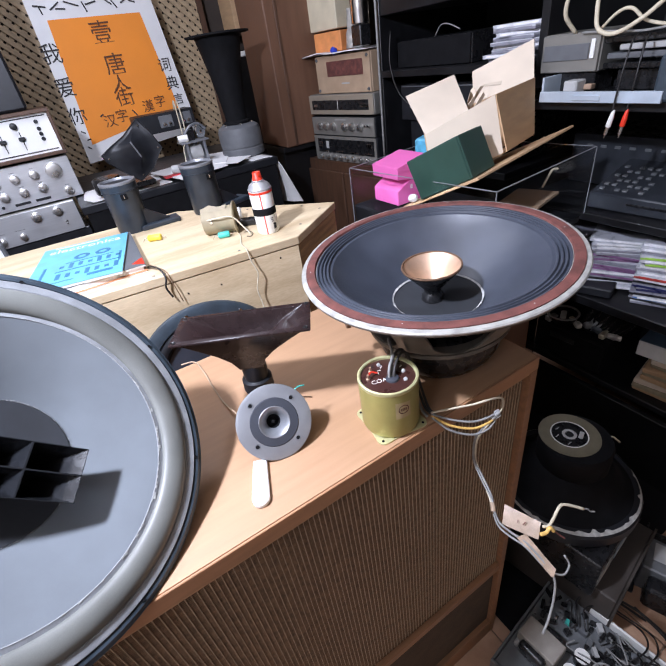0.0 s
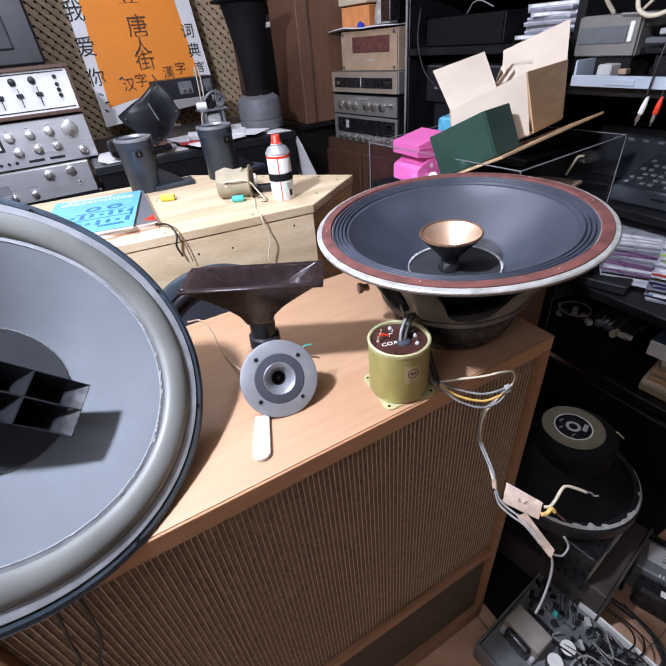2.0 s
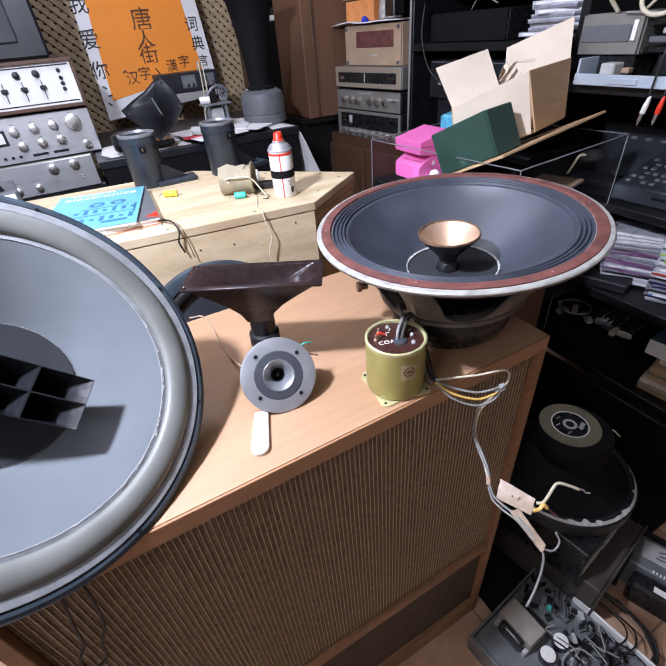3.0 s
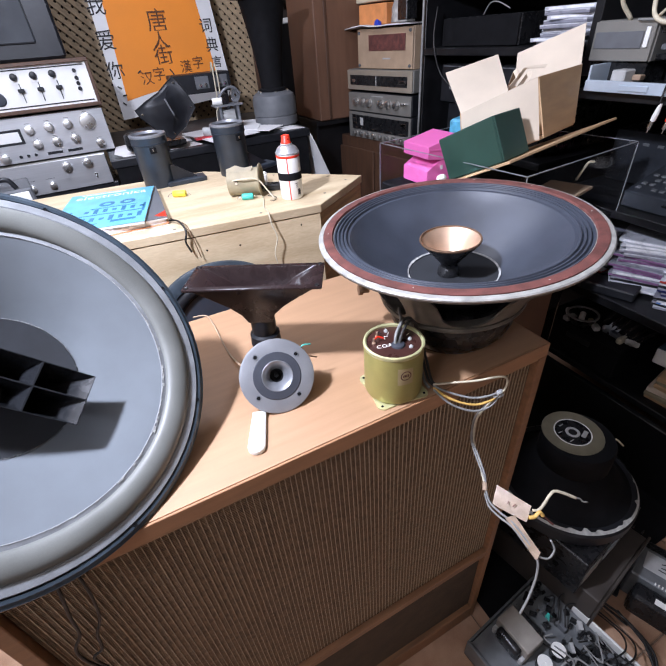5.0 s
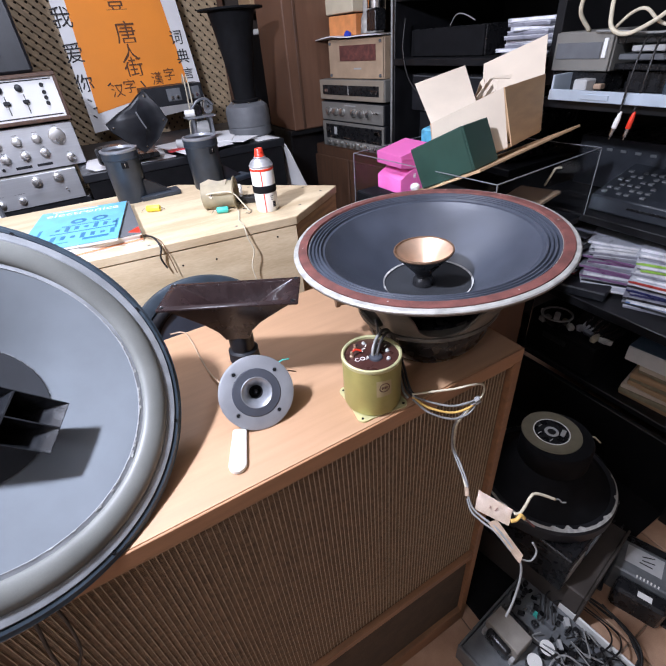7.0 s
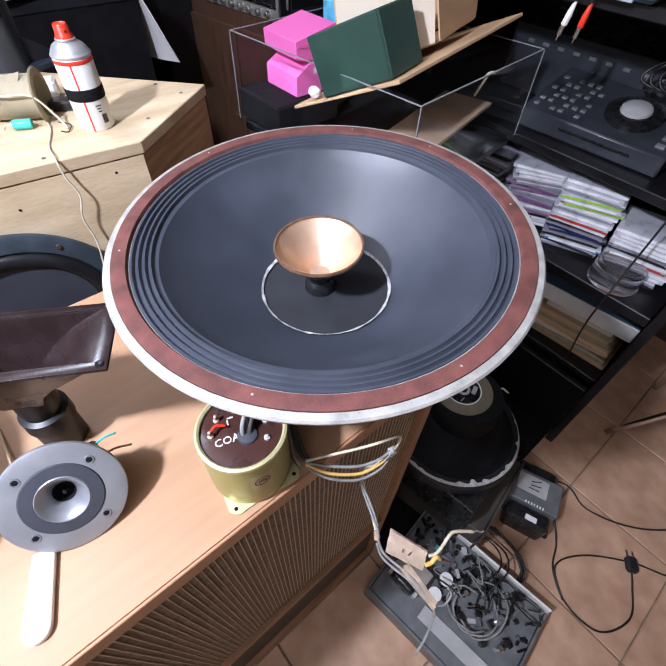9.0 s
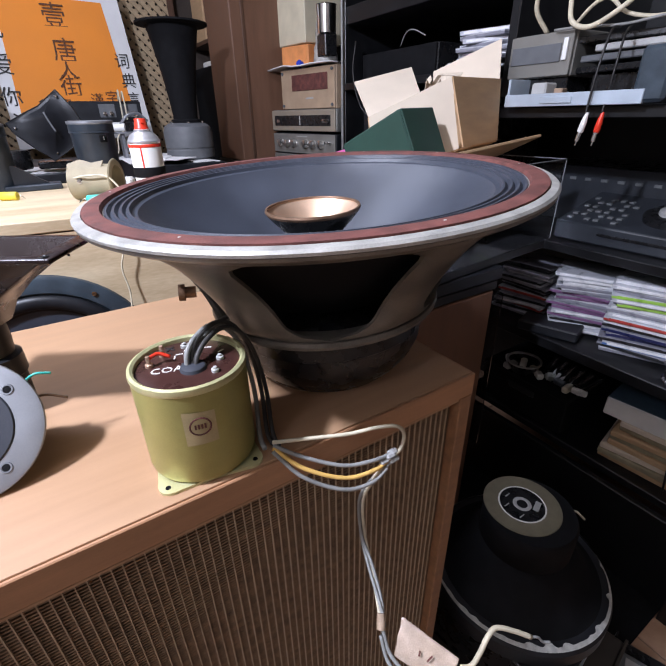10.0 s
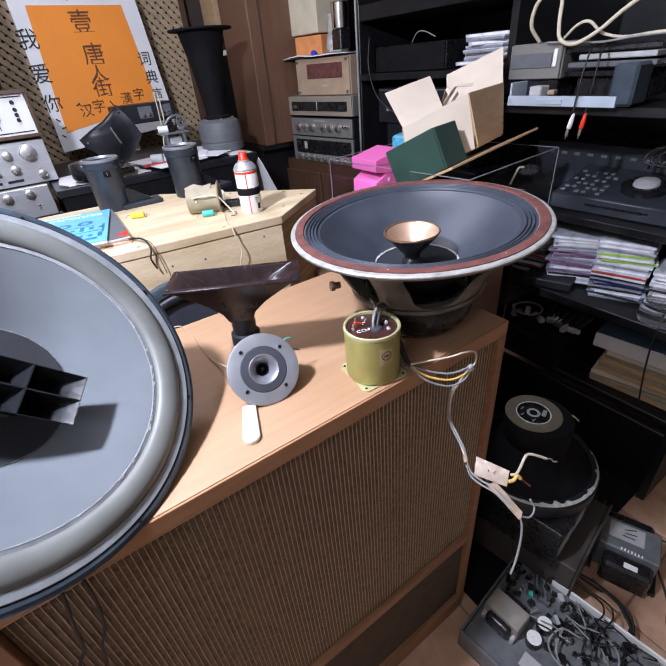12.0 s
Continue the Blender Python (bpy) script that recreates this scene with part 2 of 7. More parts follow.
def tube(bm, pts, r, seg=7, n=6):
    """A round cable along pts."""
    p = glide(pts, n)
    side, rings = None, []
    for i, q in enumerate(p):
        d = (p[min(i + 1, len(p) - 1)] - p[max(i - 1, 0)]).normalized()
        if side is None:
            side = d.orthogonal().normalized()
        side = (side - d * side.dot(d)).normalized()
        up = d.cross(side)
        rings.append([bm.verts.new(q + r * (math.cos(2 * math.pi * k / seg) * side + math.sin(2 * math.pi * k / seg) * up)) for k in range(seg)])
    for a, b in zip(rings, rings[1:]):
        for k in range(seg):
            bm.faces.new((a[k], a[(k + 1) % seg], b[(k + 1) % seg], b[k]))
    bm.faces.new(rings[0][::-1])
    bm.faces.new(rings[-1])
    return bm


def prism(bm, poly, z0, z1, m=None, bev=0.0):
    """An upright body over a polygon."""
    m = m or Matrix()
    low = [bm.verts.new(m @ Vector((x, y, z0))) for x, y in poly]
    top = [bm.verts.new(m @ Vector((x, y, z1))) for x, y in poly]
    fs = [bm.faces.new(low[::-1]), bm.faces.new(top)]
    for i in range(len(poly)):
        j = (i + 1) % len(poly)
        fs.append(bm.faces.new((low[i], low[j], top[j], top[i])))
    bmesh.ops.recalc_face_normals(bm, faces=fs)
    if bev:
        bmesh.ops.bevel(bm, geom=list({e for f in fs for e in f.edges}), offset=bev, segments=1, affect="EDGES", profile=0.5)
    return bm


def slab(bm, corners, th):
    """A thin sheet of thickness th through four corners."""
    c = [Vector(q) for q in corners]
    n = (c[1] - c[0]).cross(c[3] - c[0]).normalized() * th
    a = [bm.verts.new(q) for q in c]
    b = [bm.verts.new(q - n) for q in c]
    fs = [bm.faces.new(a), bm.faces.new(b[::-1])]
    for i in range(4):
        j = (i + 1) % 4
        fs.append(bm.faces.new((a[j], a[i], b[i], b[j])))
    bmesh.ops.recalc_face_normals(bm, faces=fs)
    return bm


def mesh_of(name, bm, material):
    for e in bm.edges:
        e.smooth = len(e.link_faces) == 2 and e.calc_face_angle(0) < 0.6
    for f in bm.faces:
        f.smooth = True
    me = bpy.data.meshes.new(name)
    bm.to_mesh(me)
    bm.free()
    me.materials.append(material)
    return me


def part(name, bm, material, parent, label=""):
    ob = new(name, mesh_of(name, bm, material))
    ob.parent = parent
    return tagged(ob, label)


def root(name, m, label, category, group="", kind=""):
    ob = new(name)
    ob.empty_display_size = 0.02
    ob.matrix_world = m
    return tagged(ob, label, category, group, kind)


def thing(name, bm, material, label, category, m=None, group="", kind=""):
    ob = new(name, mesh_of(name, bm, material))
    ob.matrix_world = m or Matrix()
    return tagged(ob, label, category, group, kind)


def B():
    return bmesh.new()


def text(name, body, size, m, material, parent, depth=0.0004, label=""):
    """Raised lettering in the built-in font, centred at m."""
    cu = bpy.data.curves.new(name, "FONT")
    cu.body, cu.size, cu.extrude, cu.align_x, cu.align_y, cu.resolution_u = body, size, depth, "CENTER", "CENTER", 2
    tmp = new(name + "_curve", cu)
    bpy.context.view_layer.update()
    me = bpy.data.meshes.new_from_object(tmp)
    bpy.data.objects.remove(tmp)
    me.transform(m)
    me.materials.clear()
    me.materials.append(material)
    me.name = name
    ob = new(name, me)
    ob.parent = parent
    return tagged(ob, label)


FL = -0.015  # the floor
TOP = 0.92  # the top of the loudspeaker cabinet
PLY = 1.008  # the top of the plywood cabinet

# ---- structure ----
thing("floor", box(B(), (0, 0.3, FL - 0.03), (4.4, 5.0, 0.05), 0), GROUT, "cement joint bed under terracotta floor tiles", "floor", kind="structure")
FLOOR = bpy.data.objects["floor"]
thing("wall_north", box(B(), (0, 2.60, 1.2), (4.4, 0.1, 2.5), 0), DARKWALL, "dark brown painted wall behind the lattice panel", "wall", kind="structure")
thing("wall_south", box(B(), (0, -1.95, 1.2), (4.4, 0.1, 2.5), 0), PLASTER, "plain dull plaster wall closing the workshop", "wall", kind="structure")
thing("wall_east", box(B(), (1.55, 0.325, 1.2), (0.1, 4.45, 2.5), 0), DARKWALL, "dark wall behind the black shelf unit", "wall", kind="structure")
thing("wall_west", box(B(), (-1.85, 0.325, 1.2), (0.1, 4.45, 2.5), 0), PLASTER, "plain dull plaster wall of the workshop", "wall", kind="structure")
thing("ceiling", box(B(), (0, 0.3, 2.48), (4.4, 5.0, 0.06), 0), PLASTER, "plain off-white plaster ceiling", "ceiling", kind="structure")


# ---- the veneered loudspeaker cabinet ----
def loudspeaker_cabinet():
    x0, d = -0.745, 0.365
    cab = root("loudspeaker_cabinet", pose(0, 0, FL), "large wood-veneered loudspeaker cabinet with woven brown grille cloth", "loudspeaker")
    h = TOP - FL
    part("top_panel", box(B(), (x0 / 2 - 0.0015, d / 2 + 0.0015, h - 0.0125), (-x0 - 0.003, d - 0.003, 0.025), 0.0012, seg=2), VENEER, cab, "orange-tan veneered top")
    part("edge_band", box(B(), (x0 / 2, 0.0014, h - 0.0129), (-x0, 0.0030, 0.0240), 0.0008), VENEER_EDGE, cab, "darker front edge veneer")
    part("edge_band", box(B(), (-0.0014, d / 2 + 0.0016, h - 0.0129), (0.0030, d - 0.0032, 0.0240), 0.0008), VENEER_EDGE, cab, "darker side edge veneer")
    part("grille_moulding", box(B(), (x0 / 2, 0.0065, h - 0.0272), (-x0 - 0.034, 0.011, 0.004), 0.001), VENEER, cab, "thin pale moulding over the cloth")
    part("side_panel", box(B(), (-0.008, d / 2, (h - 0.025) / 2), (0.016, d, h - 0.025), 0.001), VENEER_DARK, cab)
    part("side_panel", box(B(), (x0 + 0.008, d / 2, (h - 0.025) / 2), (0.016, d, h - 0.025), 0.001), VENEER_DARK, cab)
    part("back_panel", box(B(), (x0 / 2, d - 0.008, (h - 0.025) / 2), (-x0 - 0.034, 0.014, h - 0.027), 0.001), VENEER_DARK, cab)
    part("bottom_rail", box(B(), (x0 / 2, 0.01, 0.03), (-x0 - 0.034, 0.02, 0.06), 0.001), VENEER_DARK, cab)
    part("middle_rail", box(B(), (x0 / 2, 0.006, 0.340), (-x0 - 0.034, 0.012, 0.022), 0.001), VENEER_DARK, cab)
    part("grille_cloth", box(B(), (x0 / 2, 0.016, (0.352 + h - 0.026) / 2), (-x0 - 0.034, 0.008, h - 0.026 - 0.352), 0), GRILLE, cab, "woven brown grille cloth")
    part("lower_cloth", box(B(), (x0 / 2, 0.016, 0.195), (-x0 - 0.034, 0.008, 0.266), 0), GRILLE_LOW, cab, "plain dark brown cloth panel")
    bm = B()
    x, k = -0.022, 0
    while x > x0 + 0.02:
        box(bm, (x + random.uniform(-0.0002, 0.0002), 0.0110, (0.352 + h - 0.026) / 2), (0.0009, 0.0020, h - 0.03 - 0.352), 0)
        x -= 0.0070
    tagged(part("grille_threads", bm, THREAD, cab, "pale raised threads running down the cloth"), kind="stuff")
    bm = B()
    z = 0.355
    while z < h - 0.028:
        box(bm, (x0 / 2, 0.0116, z), (-x0 - 0.036, 0.0010, 0.0015), 0)
        z += 0.0031
    tagged(part("weft_threads", bm, WEFT, cab, "fine brown cross threads of the cloth"), kind="stuff")


loudspeaker_cabinet()


# ---- coaxial driver with the red gasket ----
def red_gasket_driver():
    c = Vector((-0.1059, 0.1106, 1.0929))
    m = axes(c, (-0.052, -0.005, 1))
    d = root("coaxial_driver", m, "old coaxial loudspeaker driver with red-brown gasket and copper horn", "loudspeaker driver")
    part("rim", lathe(B(), [(0.166, -0.006), (0.166, -0.0015), (0.1800, -0.001), (0.1808, 0.0005), (0.1860, -0.0002), (0.1875, -0.0018), (0.1872, -0.0036), (0.1700, -0.0046)], 96, close=True), RIM, d, "worn pale metal rim")
    part("rim_skirt", lathe(B(), [(0.1700, -0.0050), (0.1868, -0.0040), (0.1862, -0.0062), (0.1820, -0.0088), (0.172, -0.0130), (0.160, -0.0170), (0.150, -0.0195), (0.150, -0.0145)], 96, close=True), BASKET, d, "grey-beige enamelled skirt under the rim")
    part("gasket", lathe(B(), [(0.1803, -0.001), (0.1803, 0.0016), (0.176, 0.0022), (0.1685, 0.0018), (0.1672, -0.001)], 96, close=True), RUST, d, "red-brown fibre gasket")
    prof = [(0.1685, -0.001)]
    for k in range(4):
        r = 0.1672 - k * 0.0050
        prof += [(r, -0.003 - k * 0.0006), (r - 0.0012, -0.0006 - k * 0.0006), (r - 0.0028, -0.0009 - k * 0.0006), (r - 0.0040, -0.0042 - k * 0.0006)]
    part("surround", lathe(B(), prof + [(0.1445, -0.007)], 96), CONE, d, "black corrugated paper surround")
    pr = []
    for k in range(15):
        t = k / 14
        pr.append((0.1445 + (0.064 - 0.1445) * t, -0.007 - 0.066 * (t ** 0.86)))
    part("cone", lathe(B(), pr, 96), CONE, d, "dark blue-grey paper cone")
    part("centre_disc", lathe(B(), [(0.064, -0.073), (0.045, -0.0775), (0.02, -0.079), (0, -0.079)], 64), DUST, d, "black felt dust disc")
    bm = B()
    for k in range(120):
        a = 2 * math.pi * k / 120
        w = 0.0011 + 0.0008 * noise.noise((math.cos(a) * 6, math.sin(a) * 6, 2))
        b = 2 * math.pi * (k + 1) / 120
        v = [bm.verts.new((r * math.cos(q), r * math.sin(q), z)) for r, z, q in ((0.064 - w, -0.0715, a), (0.064 + w, -0.0700, a), (0.064 + w, -0.0700, b), (0.064 - w, -0.0715, b))]
        bm.faces.new(v)
    part("glue_line", bm, GLUE, d, "pale uneven glue line")
    hx = m.inverted() @ Vector((-0.1051, 0.1192, 1.0684))
    o = Matrix.Translation((hx.x, hx.y, 0))
    pr = []
    for k in range(10):
        t = k / 9
        pr.append((0.0100 + 0.0310 * t ** 1.05, -0.0600 + 0.0355 * t))
    part("horn", lathe(B(), [(0, -0.0605)] + pr + [(0.0405, -0.0242)], 64, o), COPPER, d, "shiny copper horn mouth")
    part("horn_back", lathe(B(), [(0.0425, -0.0245)] + [(r + 0.0022, z - 0.0012) for r, z in pr[::-1][1:]] + [(0.0122, -0.0660), (0.0150, -0.0700), (0.0165, -0.0785)], 48, o), TRIM, d)
    part("horn_rim", lathe(B(), [(0.0402, -0.0242), (0.0408, -0.0228), (0.0424, -0.0228), (0.043, -0.0245), (0.042, -0.0265)], 64, o), COPPER_DARK, d, "tarnished copper rim")
    # basket: a flared shell with six windows between broad ribs
    for k in range(6):
        a = radians(-89 + 60 * k)
        bm = B()
        shells = []
        for off in (0, -0.0035):
            rows = []
            for j in range(19):
                t = j / 18
                r = 0.166 - 0.062 * t - 0.006 * math.sin(math.pi * t) + off
                z = -0.013 - 0.086 * t
                top, low = max(0, 1 - t / 0.16), max(0, (t - 0.78) / 0.22)
                e = max(1 - math.sqrt(max(0, 1 - top * top)), 1 - math.sqrt(max(0, 1 - low * low)))
                w = radians(7 + 7 * t) + (radians(30.2) - radians(7 + 7 * t)) * e
                row = []
                for q in range(9):
                    u = 2 * q / 8 - 1
                    rr = r + 0.0035 * (1 - u * u) * (1 - e)
                    row.append(bm.verts.new((rr * math.cos(a + w * u), rr * math.sin(a + w * u), z)))
                rows.append(row)
            for p, q in zip(rows, rows[1:]):
                for i in range(8):
                    bm.faces.new((p[i], p[i + 1], q[i + 1], q[i]))
            shells.append(rows)
        for i in (0, 8):
            for p, q, u, v in zip(shells[0], shells[0][1:], shells[1], shells[1][1:]):
                bm.faces.new((p[i], q[i], v[i], u[i]))
        bmesh.ops.recalc_face_normals(bm, faces=bm.faces)
        part("basket_rib", bm, BASKET, d)
    part("basket_ring", lathe(B(), [(0.099, -0.099), (0.1055, -0.1), (0.1065, -0.103), (0.1055, -0.106), (0.096, -0.111), (0.085, -0.112), (0.085, -0.1)], 64, close=True), BASKET, d)
    part("cone_back", lathe(B(), [(0.145, -0.016), (0.066, -0.094), (0.04, -0.098)], 64), MATTE, d)
    base = m.inverted() @ Vector((c.x - 0.0, c.y, TOP))
    z0 = base.z
    part("magnet_pot", lathe(B(), [(0, -0.098), (0.080, -0.100), (0.094, -0.112), (0.0945, -0.124), (0.0925, -0.126), (0.0915, -0.140), (0.086, z0 + 0.020), (0.077, z0 + 0.008), (0.070, z0 + 0.001), (0, z0 + 0.001)], 64), TRIM, d, "glossy black magnet pot")
    bm = lathe(B(), [(0, 0), (0.0055, 0), (0.0055, 0.010), (0.008, 0.010), (0.008, 0.016), (0, 0.016)], 14, axes(m.inverted() @ Vector((-0.205, 0.178, 0.992)), (-1, 0.3, 0.1)))
    part("terminal", bm, COPPER_DARK, d, "small brass terminal screw")
    for a in (40, 95, 150, 215, 262, 330, 10):
        p = Vector((0.174 * math.cos(radians(a)), 0.174 * math.sin(radians(a)), 0.0020))
        part("rivet", lathe(B(), [(0.0010, 0), (0.0008, 0.0003), (0, 0.0004)], 10, Matrix.Translation(p)), RIM, d)


red_gasket_driver()


# ---- grey woofer leaning on the cabinet's front edge ----
def grey_woofer():
    m = axes((-0.6460, 0.1020, 1.0765), (0.661, -1, 0.928))
    R = 0.1965
    d = root("coaxial_woofer", m, "large grey coaxial woofer with foam surround and black multicell horn", "loudspeaker driver")
    part("frame_ring", lathe(B(), [(0.1872, 0.0010), (0.1880, 0.0026), (0.1915, 0.0028), (0.1935, 0.0012), (R - 0.0006, 0.0008), (R, -0.0004), (R, -0.0070), (0.190, -0.010), (0.17, -0.011), (0.17, -0.005), (0.186, -0.004)], 128, close=True), STEELBLUE, d, "dark blue-grey enamelled frame ring")
    part("groove", lathe(B(), [(0.1770, -0.001), (0.1876, -0.001), (0.1876, 0.0012), (0.1770, 0.0012)], 128, close=True), MATTE, d, "dark groove between gasket and frame")
    part("gasket", lathe(B(), [(0.1768, 0.0010), (0.1768, 0.0036), (0.1780, 0.0044), (0.1858, 0.0040), (0.1866, 0.0030), (0.1866, 0.0010)], 128, close=True), GASKET_GREY, d, "pale grey gasket ring")
    pr = [(0.1772, 0.0015)]
    for k in range(17):
        a = math.pi * k / 16
        pr.append((0.1638 + 0.0134 * math.cos(a), 0.0022 + 0.0078 * math.sin(a)))
    part("surround", lathe(B(), pr, 128), FOAM, d, "grey half-round foam surround")
    part("surround_lip", lathe(B(), [(0.1510, 0.0024), (0.1456, 0.0030), (0.1452, 0.0022)], 128), GASKET_GREY, d, "pale flat lip glued to the cone")
    bm = B()
    for k in range(260):
        a, b = 2 * math.pi * k / 260, 2 * math.pi * (k + 1) / 260
        w = 0.0003 + 0.0046 * max(0, noise.noise((math.cos(a) * 22, math.sin(a) * 22, 5)) + 0.1) * max(0, math.cos(a + 0.55)) ** 2
        v = [bm.verts.new((r * math.cos(q), r * math.sin(q), 0.0034)) for r, q in ((0.1455, a), (0.1455 + w, a), (0.1455 + w, b), (0.1455, b))]
        bm.faces.new(v)
    part("glue_line", bm, GLUE, d, "flaking pale glue edge")
    pr = []
    for k in range(13):
        t = k / 12
        pr.append((0.1454 - 0.0744 * t, 0.0024 - 0.0430 * t ** 1.1))
    part("cone", lathe(B(), pr, 128), CONE_GREY, d, "blue-grey felted cone")
    part("centre_disc", lathe(B(), [(0.0722, -0.0398), (0.0705, -0.0384), (0.048, -0.0440), (0, -0.046)], 96), DUST, d, "dark felt centre disc")
    bm = B()
    for k in range(150):
        a = 2 * math.pi * k / 150
        for s in range(2):
            q = a + random.uniform(-0.02, 0.02)
            box(bm, (0.0714 * math.cos(q), 0.0714 * math.sin(q), -0.0382), (random.uniform(0.0003, 0.0009), 0.0006, 0.0004), 0, Matrix())
    part("frayed_edge", bm, GLUE, d)
    # multicell horn: two rows of three flared cells
    h = Matrix.Translation((0.0, -0.002, 0)) @ Matrix.Rotation(radians(-35.4), 4, "Z")
    cw, ch, zf, zb = 0.0480, 0.0258, 0.005, -0.048
    horn = part("multicell_horn", box(B(), (0, 0, -0.046), (0.05, 0.03, 0.010), 0.002, h), BLACK, d, "black plastic multicell horn")
    for i in range(3):
        for j in range(2):
            x, y = (i - 1) * cw, (j - 0.5) * ch
            bx, by = x * 0.42, y * 0.5
            t = 0.0007
            bm = B()
            rings = []
            for k in range(7):
                f = k / 6
                g = (1 - f) ** 1.5
                cx, cy = bx + (x - bx) * (1 - f), by + (y - by) * (1 - f)
                wx, wy = cw * (0.07 + 0.43 * g), ch * (0.14 + 0.36 * g)
                z = zf + (zb - zf) * f
                rings.append([bm.verts.new(h @ Vector((cx + sx * (wx - t), cy + sy * (wy - t), z))) for sx, sy in ((-1, -1), (1, -1), (1, 1), (-1, 1))])
            outer = []
            for k in range(7):
                f = k / 6
                g = (1 - f) ** 1.5
                cx, cy = bx + (x - bx) * (1 - f), by + (y - by) * (1 - f)
                wx, wy = cw * (0.07 + 0.43 * g) + 0.001 * f, ch * (0.14 + 0.36 * g) + 0.001 * f
                outer.append([bm.verts.new(h @ Vector((cx + sx * wx, cy + sy * wy, zf + (zb - zf) * f - 0.001 * (k == 6)))) for sx, sy in ((-1, -1), (1, -1), (1, 1), (-1, 1))])
            for seq in (rings, outer[::-1], [outer[0], rings[0]]):
                for p, q in zip(seq, seq[1:]):
                    for k in range(4):
                        n = (k + 1) % 4
                        bm.faces.new((p[k], p[n], q[n], q[k]))
            bm.faces.new(rings[-1])
            bm.faces.new(outer[-1][::-1])
            bmesh.ops.recalc_face_normals(bm, faces=bm.faces)
            part("cell", bm, HORN_GLOSS, horn)
    for k in range(8):
        a = radians(20 + 45 * k)
        part("bolt_hole", lathe(B(), [(0.0022, 0.0048), (0.0018, 0.0056), (0.0008, 0.0054), (0, 0.0048)], 10, Matrix.Translation((0.1878 * math.cos(a), 0.1878 * math.sin(a), -0.0014))), MATTE, d)
    part("basket", lathe(B(), [(0.168, -0.009), (0.150, -0.018), (0.075, -0.074), (0.072, -0.056), (0.14, -0.010)], 64, close=True), STEELBLUE, d)
    part("magnet", lathe(B(), [(0, -0.056), (0.052, -0.066), (0.055, -0.074), (0.055, -0.088), (0.05, -0.0905), (0, -0.0905)], 48), TRIM, d)


grey_woofer()


# ---- olive choke can ----
def olive_can():
    c = root("choke_can", pose(-0.2506, 0.0423, TOP), "olive-green metal choke can with brown terminal plate on top", "transformer")
    R, h = 0.0386, 0.078
    part("body", lathe(B(), [(0, 0.004), (0.0372, 0.004), (0.0378, 0.007), (R - 0.0008, h - 0.008), (R - 0.0008, h - 0.004), (0.034, h - 0.004)], 64), OLIVE, c)
    part("rim", lathe(B(), [(R - 0.0012, h - 0.006), (R, h - 0.003), (R - 0.0004, h), (0.0362, h + 0.0008), (0.0345, h - 0.0005), (0.0342, h - 0.004)], 64), OLIVE_RIM, c, "pale worn rolled rim")
    part("terminal_plate", lathe(B(), [(0.0346, h - 0.0035), (0.033, h - 0.0030), (0, h - 0.0030)], 64), BAKELITE, c, "dark brown terminal plate")
    pts = []
    for k in range(4):
        a = radians(218 + 90 * k)
        for s in (-0.22, -0.16, -0.08, 0.0, 0.08, 0.16, 0.22):
            r = 0.0475 - 0.11 * s * s
            pts.append((r * math.cos(a + s), r * math.sin(a + s)))
        b = a + radians(45)
        pts.append((0.034 * math.cos(b), 0.034 * math.sin(b)))
    part("base_plate", prism(B(), pts, 0.0, 0.0022), OLIVE_RIM, c, "pale olive mounting plate with lugs")
    for k in range(4):
        a = radians(218 + 90 * k)
        part("lug_hole", lathe(B(), [(0.0019, 0.0022), (0.0017, 0.0026), (0.0009, 0.0025), (0, 0.0023)], 12, Matrix.Translation((0.0425 * math.cos(a), 0.0425 * math.sin(a), 0))), MATTE, c)
    sticker = B()
    rows = []
    for j in range(5):
        a0 = radians(-116 + 30 * (j / 4))
        rows.append([sticker.verts.new((0.0383 * math.cos(a0), 0.0383 * math.sin(a0), z)) for z in (0.036, 0.062 - 0.002 * j / 4)])
    for p, q in zip(rows, rows[1:]):
        sticker.faces.new((p[0], q[0], q[1], p[1]))
    part("sticker", sticker, STICKER, c, "peeling beige paper sticker with a red ring")
    ring = B()
    am = axes((0.0386 * math.cos(radians(-101)), 0.0386 * math.sin(radians(-101)), 0.0505), (math.cos(radians(-101)), math.sin(radians(-101)), 0))
    lathe(ring, [(0.0058, 0.0002), (0.0064, 0.0005), (0.0070, 0.0002)], 32, am)
    for k in range(4):
        box(ring, (-0.003 + 0.002 * k, 0, 0.0003), (0.0012, 0.0034, 0.0004), 0, am)
    part("sticker_mark", ring, RUST, c)
    for x, y in ((-0.023, 0.010), (-0.012, 0.020), (0.004, 0.024), (0.012, -0.020), (0.020, -0.006)):
        part("terminal_post", lathe(B(), [(0, h - 0.003), (0.0026, h - 0.003), (0.0026, h - 0.001), (0.0014, h - 0.0005), (0.0014, h + (0.005 if x < 0 < y else 0.0005)), (0, h + (0.0055 if x < 0 < y else 0.001))], 12, Matrix.Translation((x, y, 0))), COPPER if x < 0 < y else GREY_LIGHT, c)
    text("lettering", "COA", 0.0095, pose(-0.0145, -0.0015, h - 0.0026, 0, 0, -16), WHITE, c, 0.0002, "white hand-painted letters")
    for x, y, r in ((0.004, 0.019, 40), (0.018, 0.014, -30), (0.024, 0.004, 20), (-0.006, 0.012, 70), (-0.002, 0.015, -20)):
        part("marking", box(B(), (0, 0, 0), (0.0050, 0.0011, 0.0004), 0, pose(x, y, h - 0.0026, 0, 0, r)), WHITE, c, "white hand-painted mark")
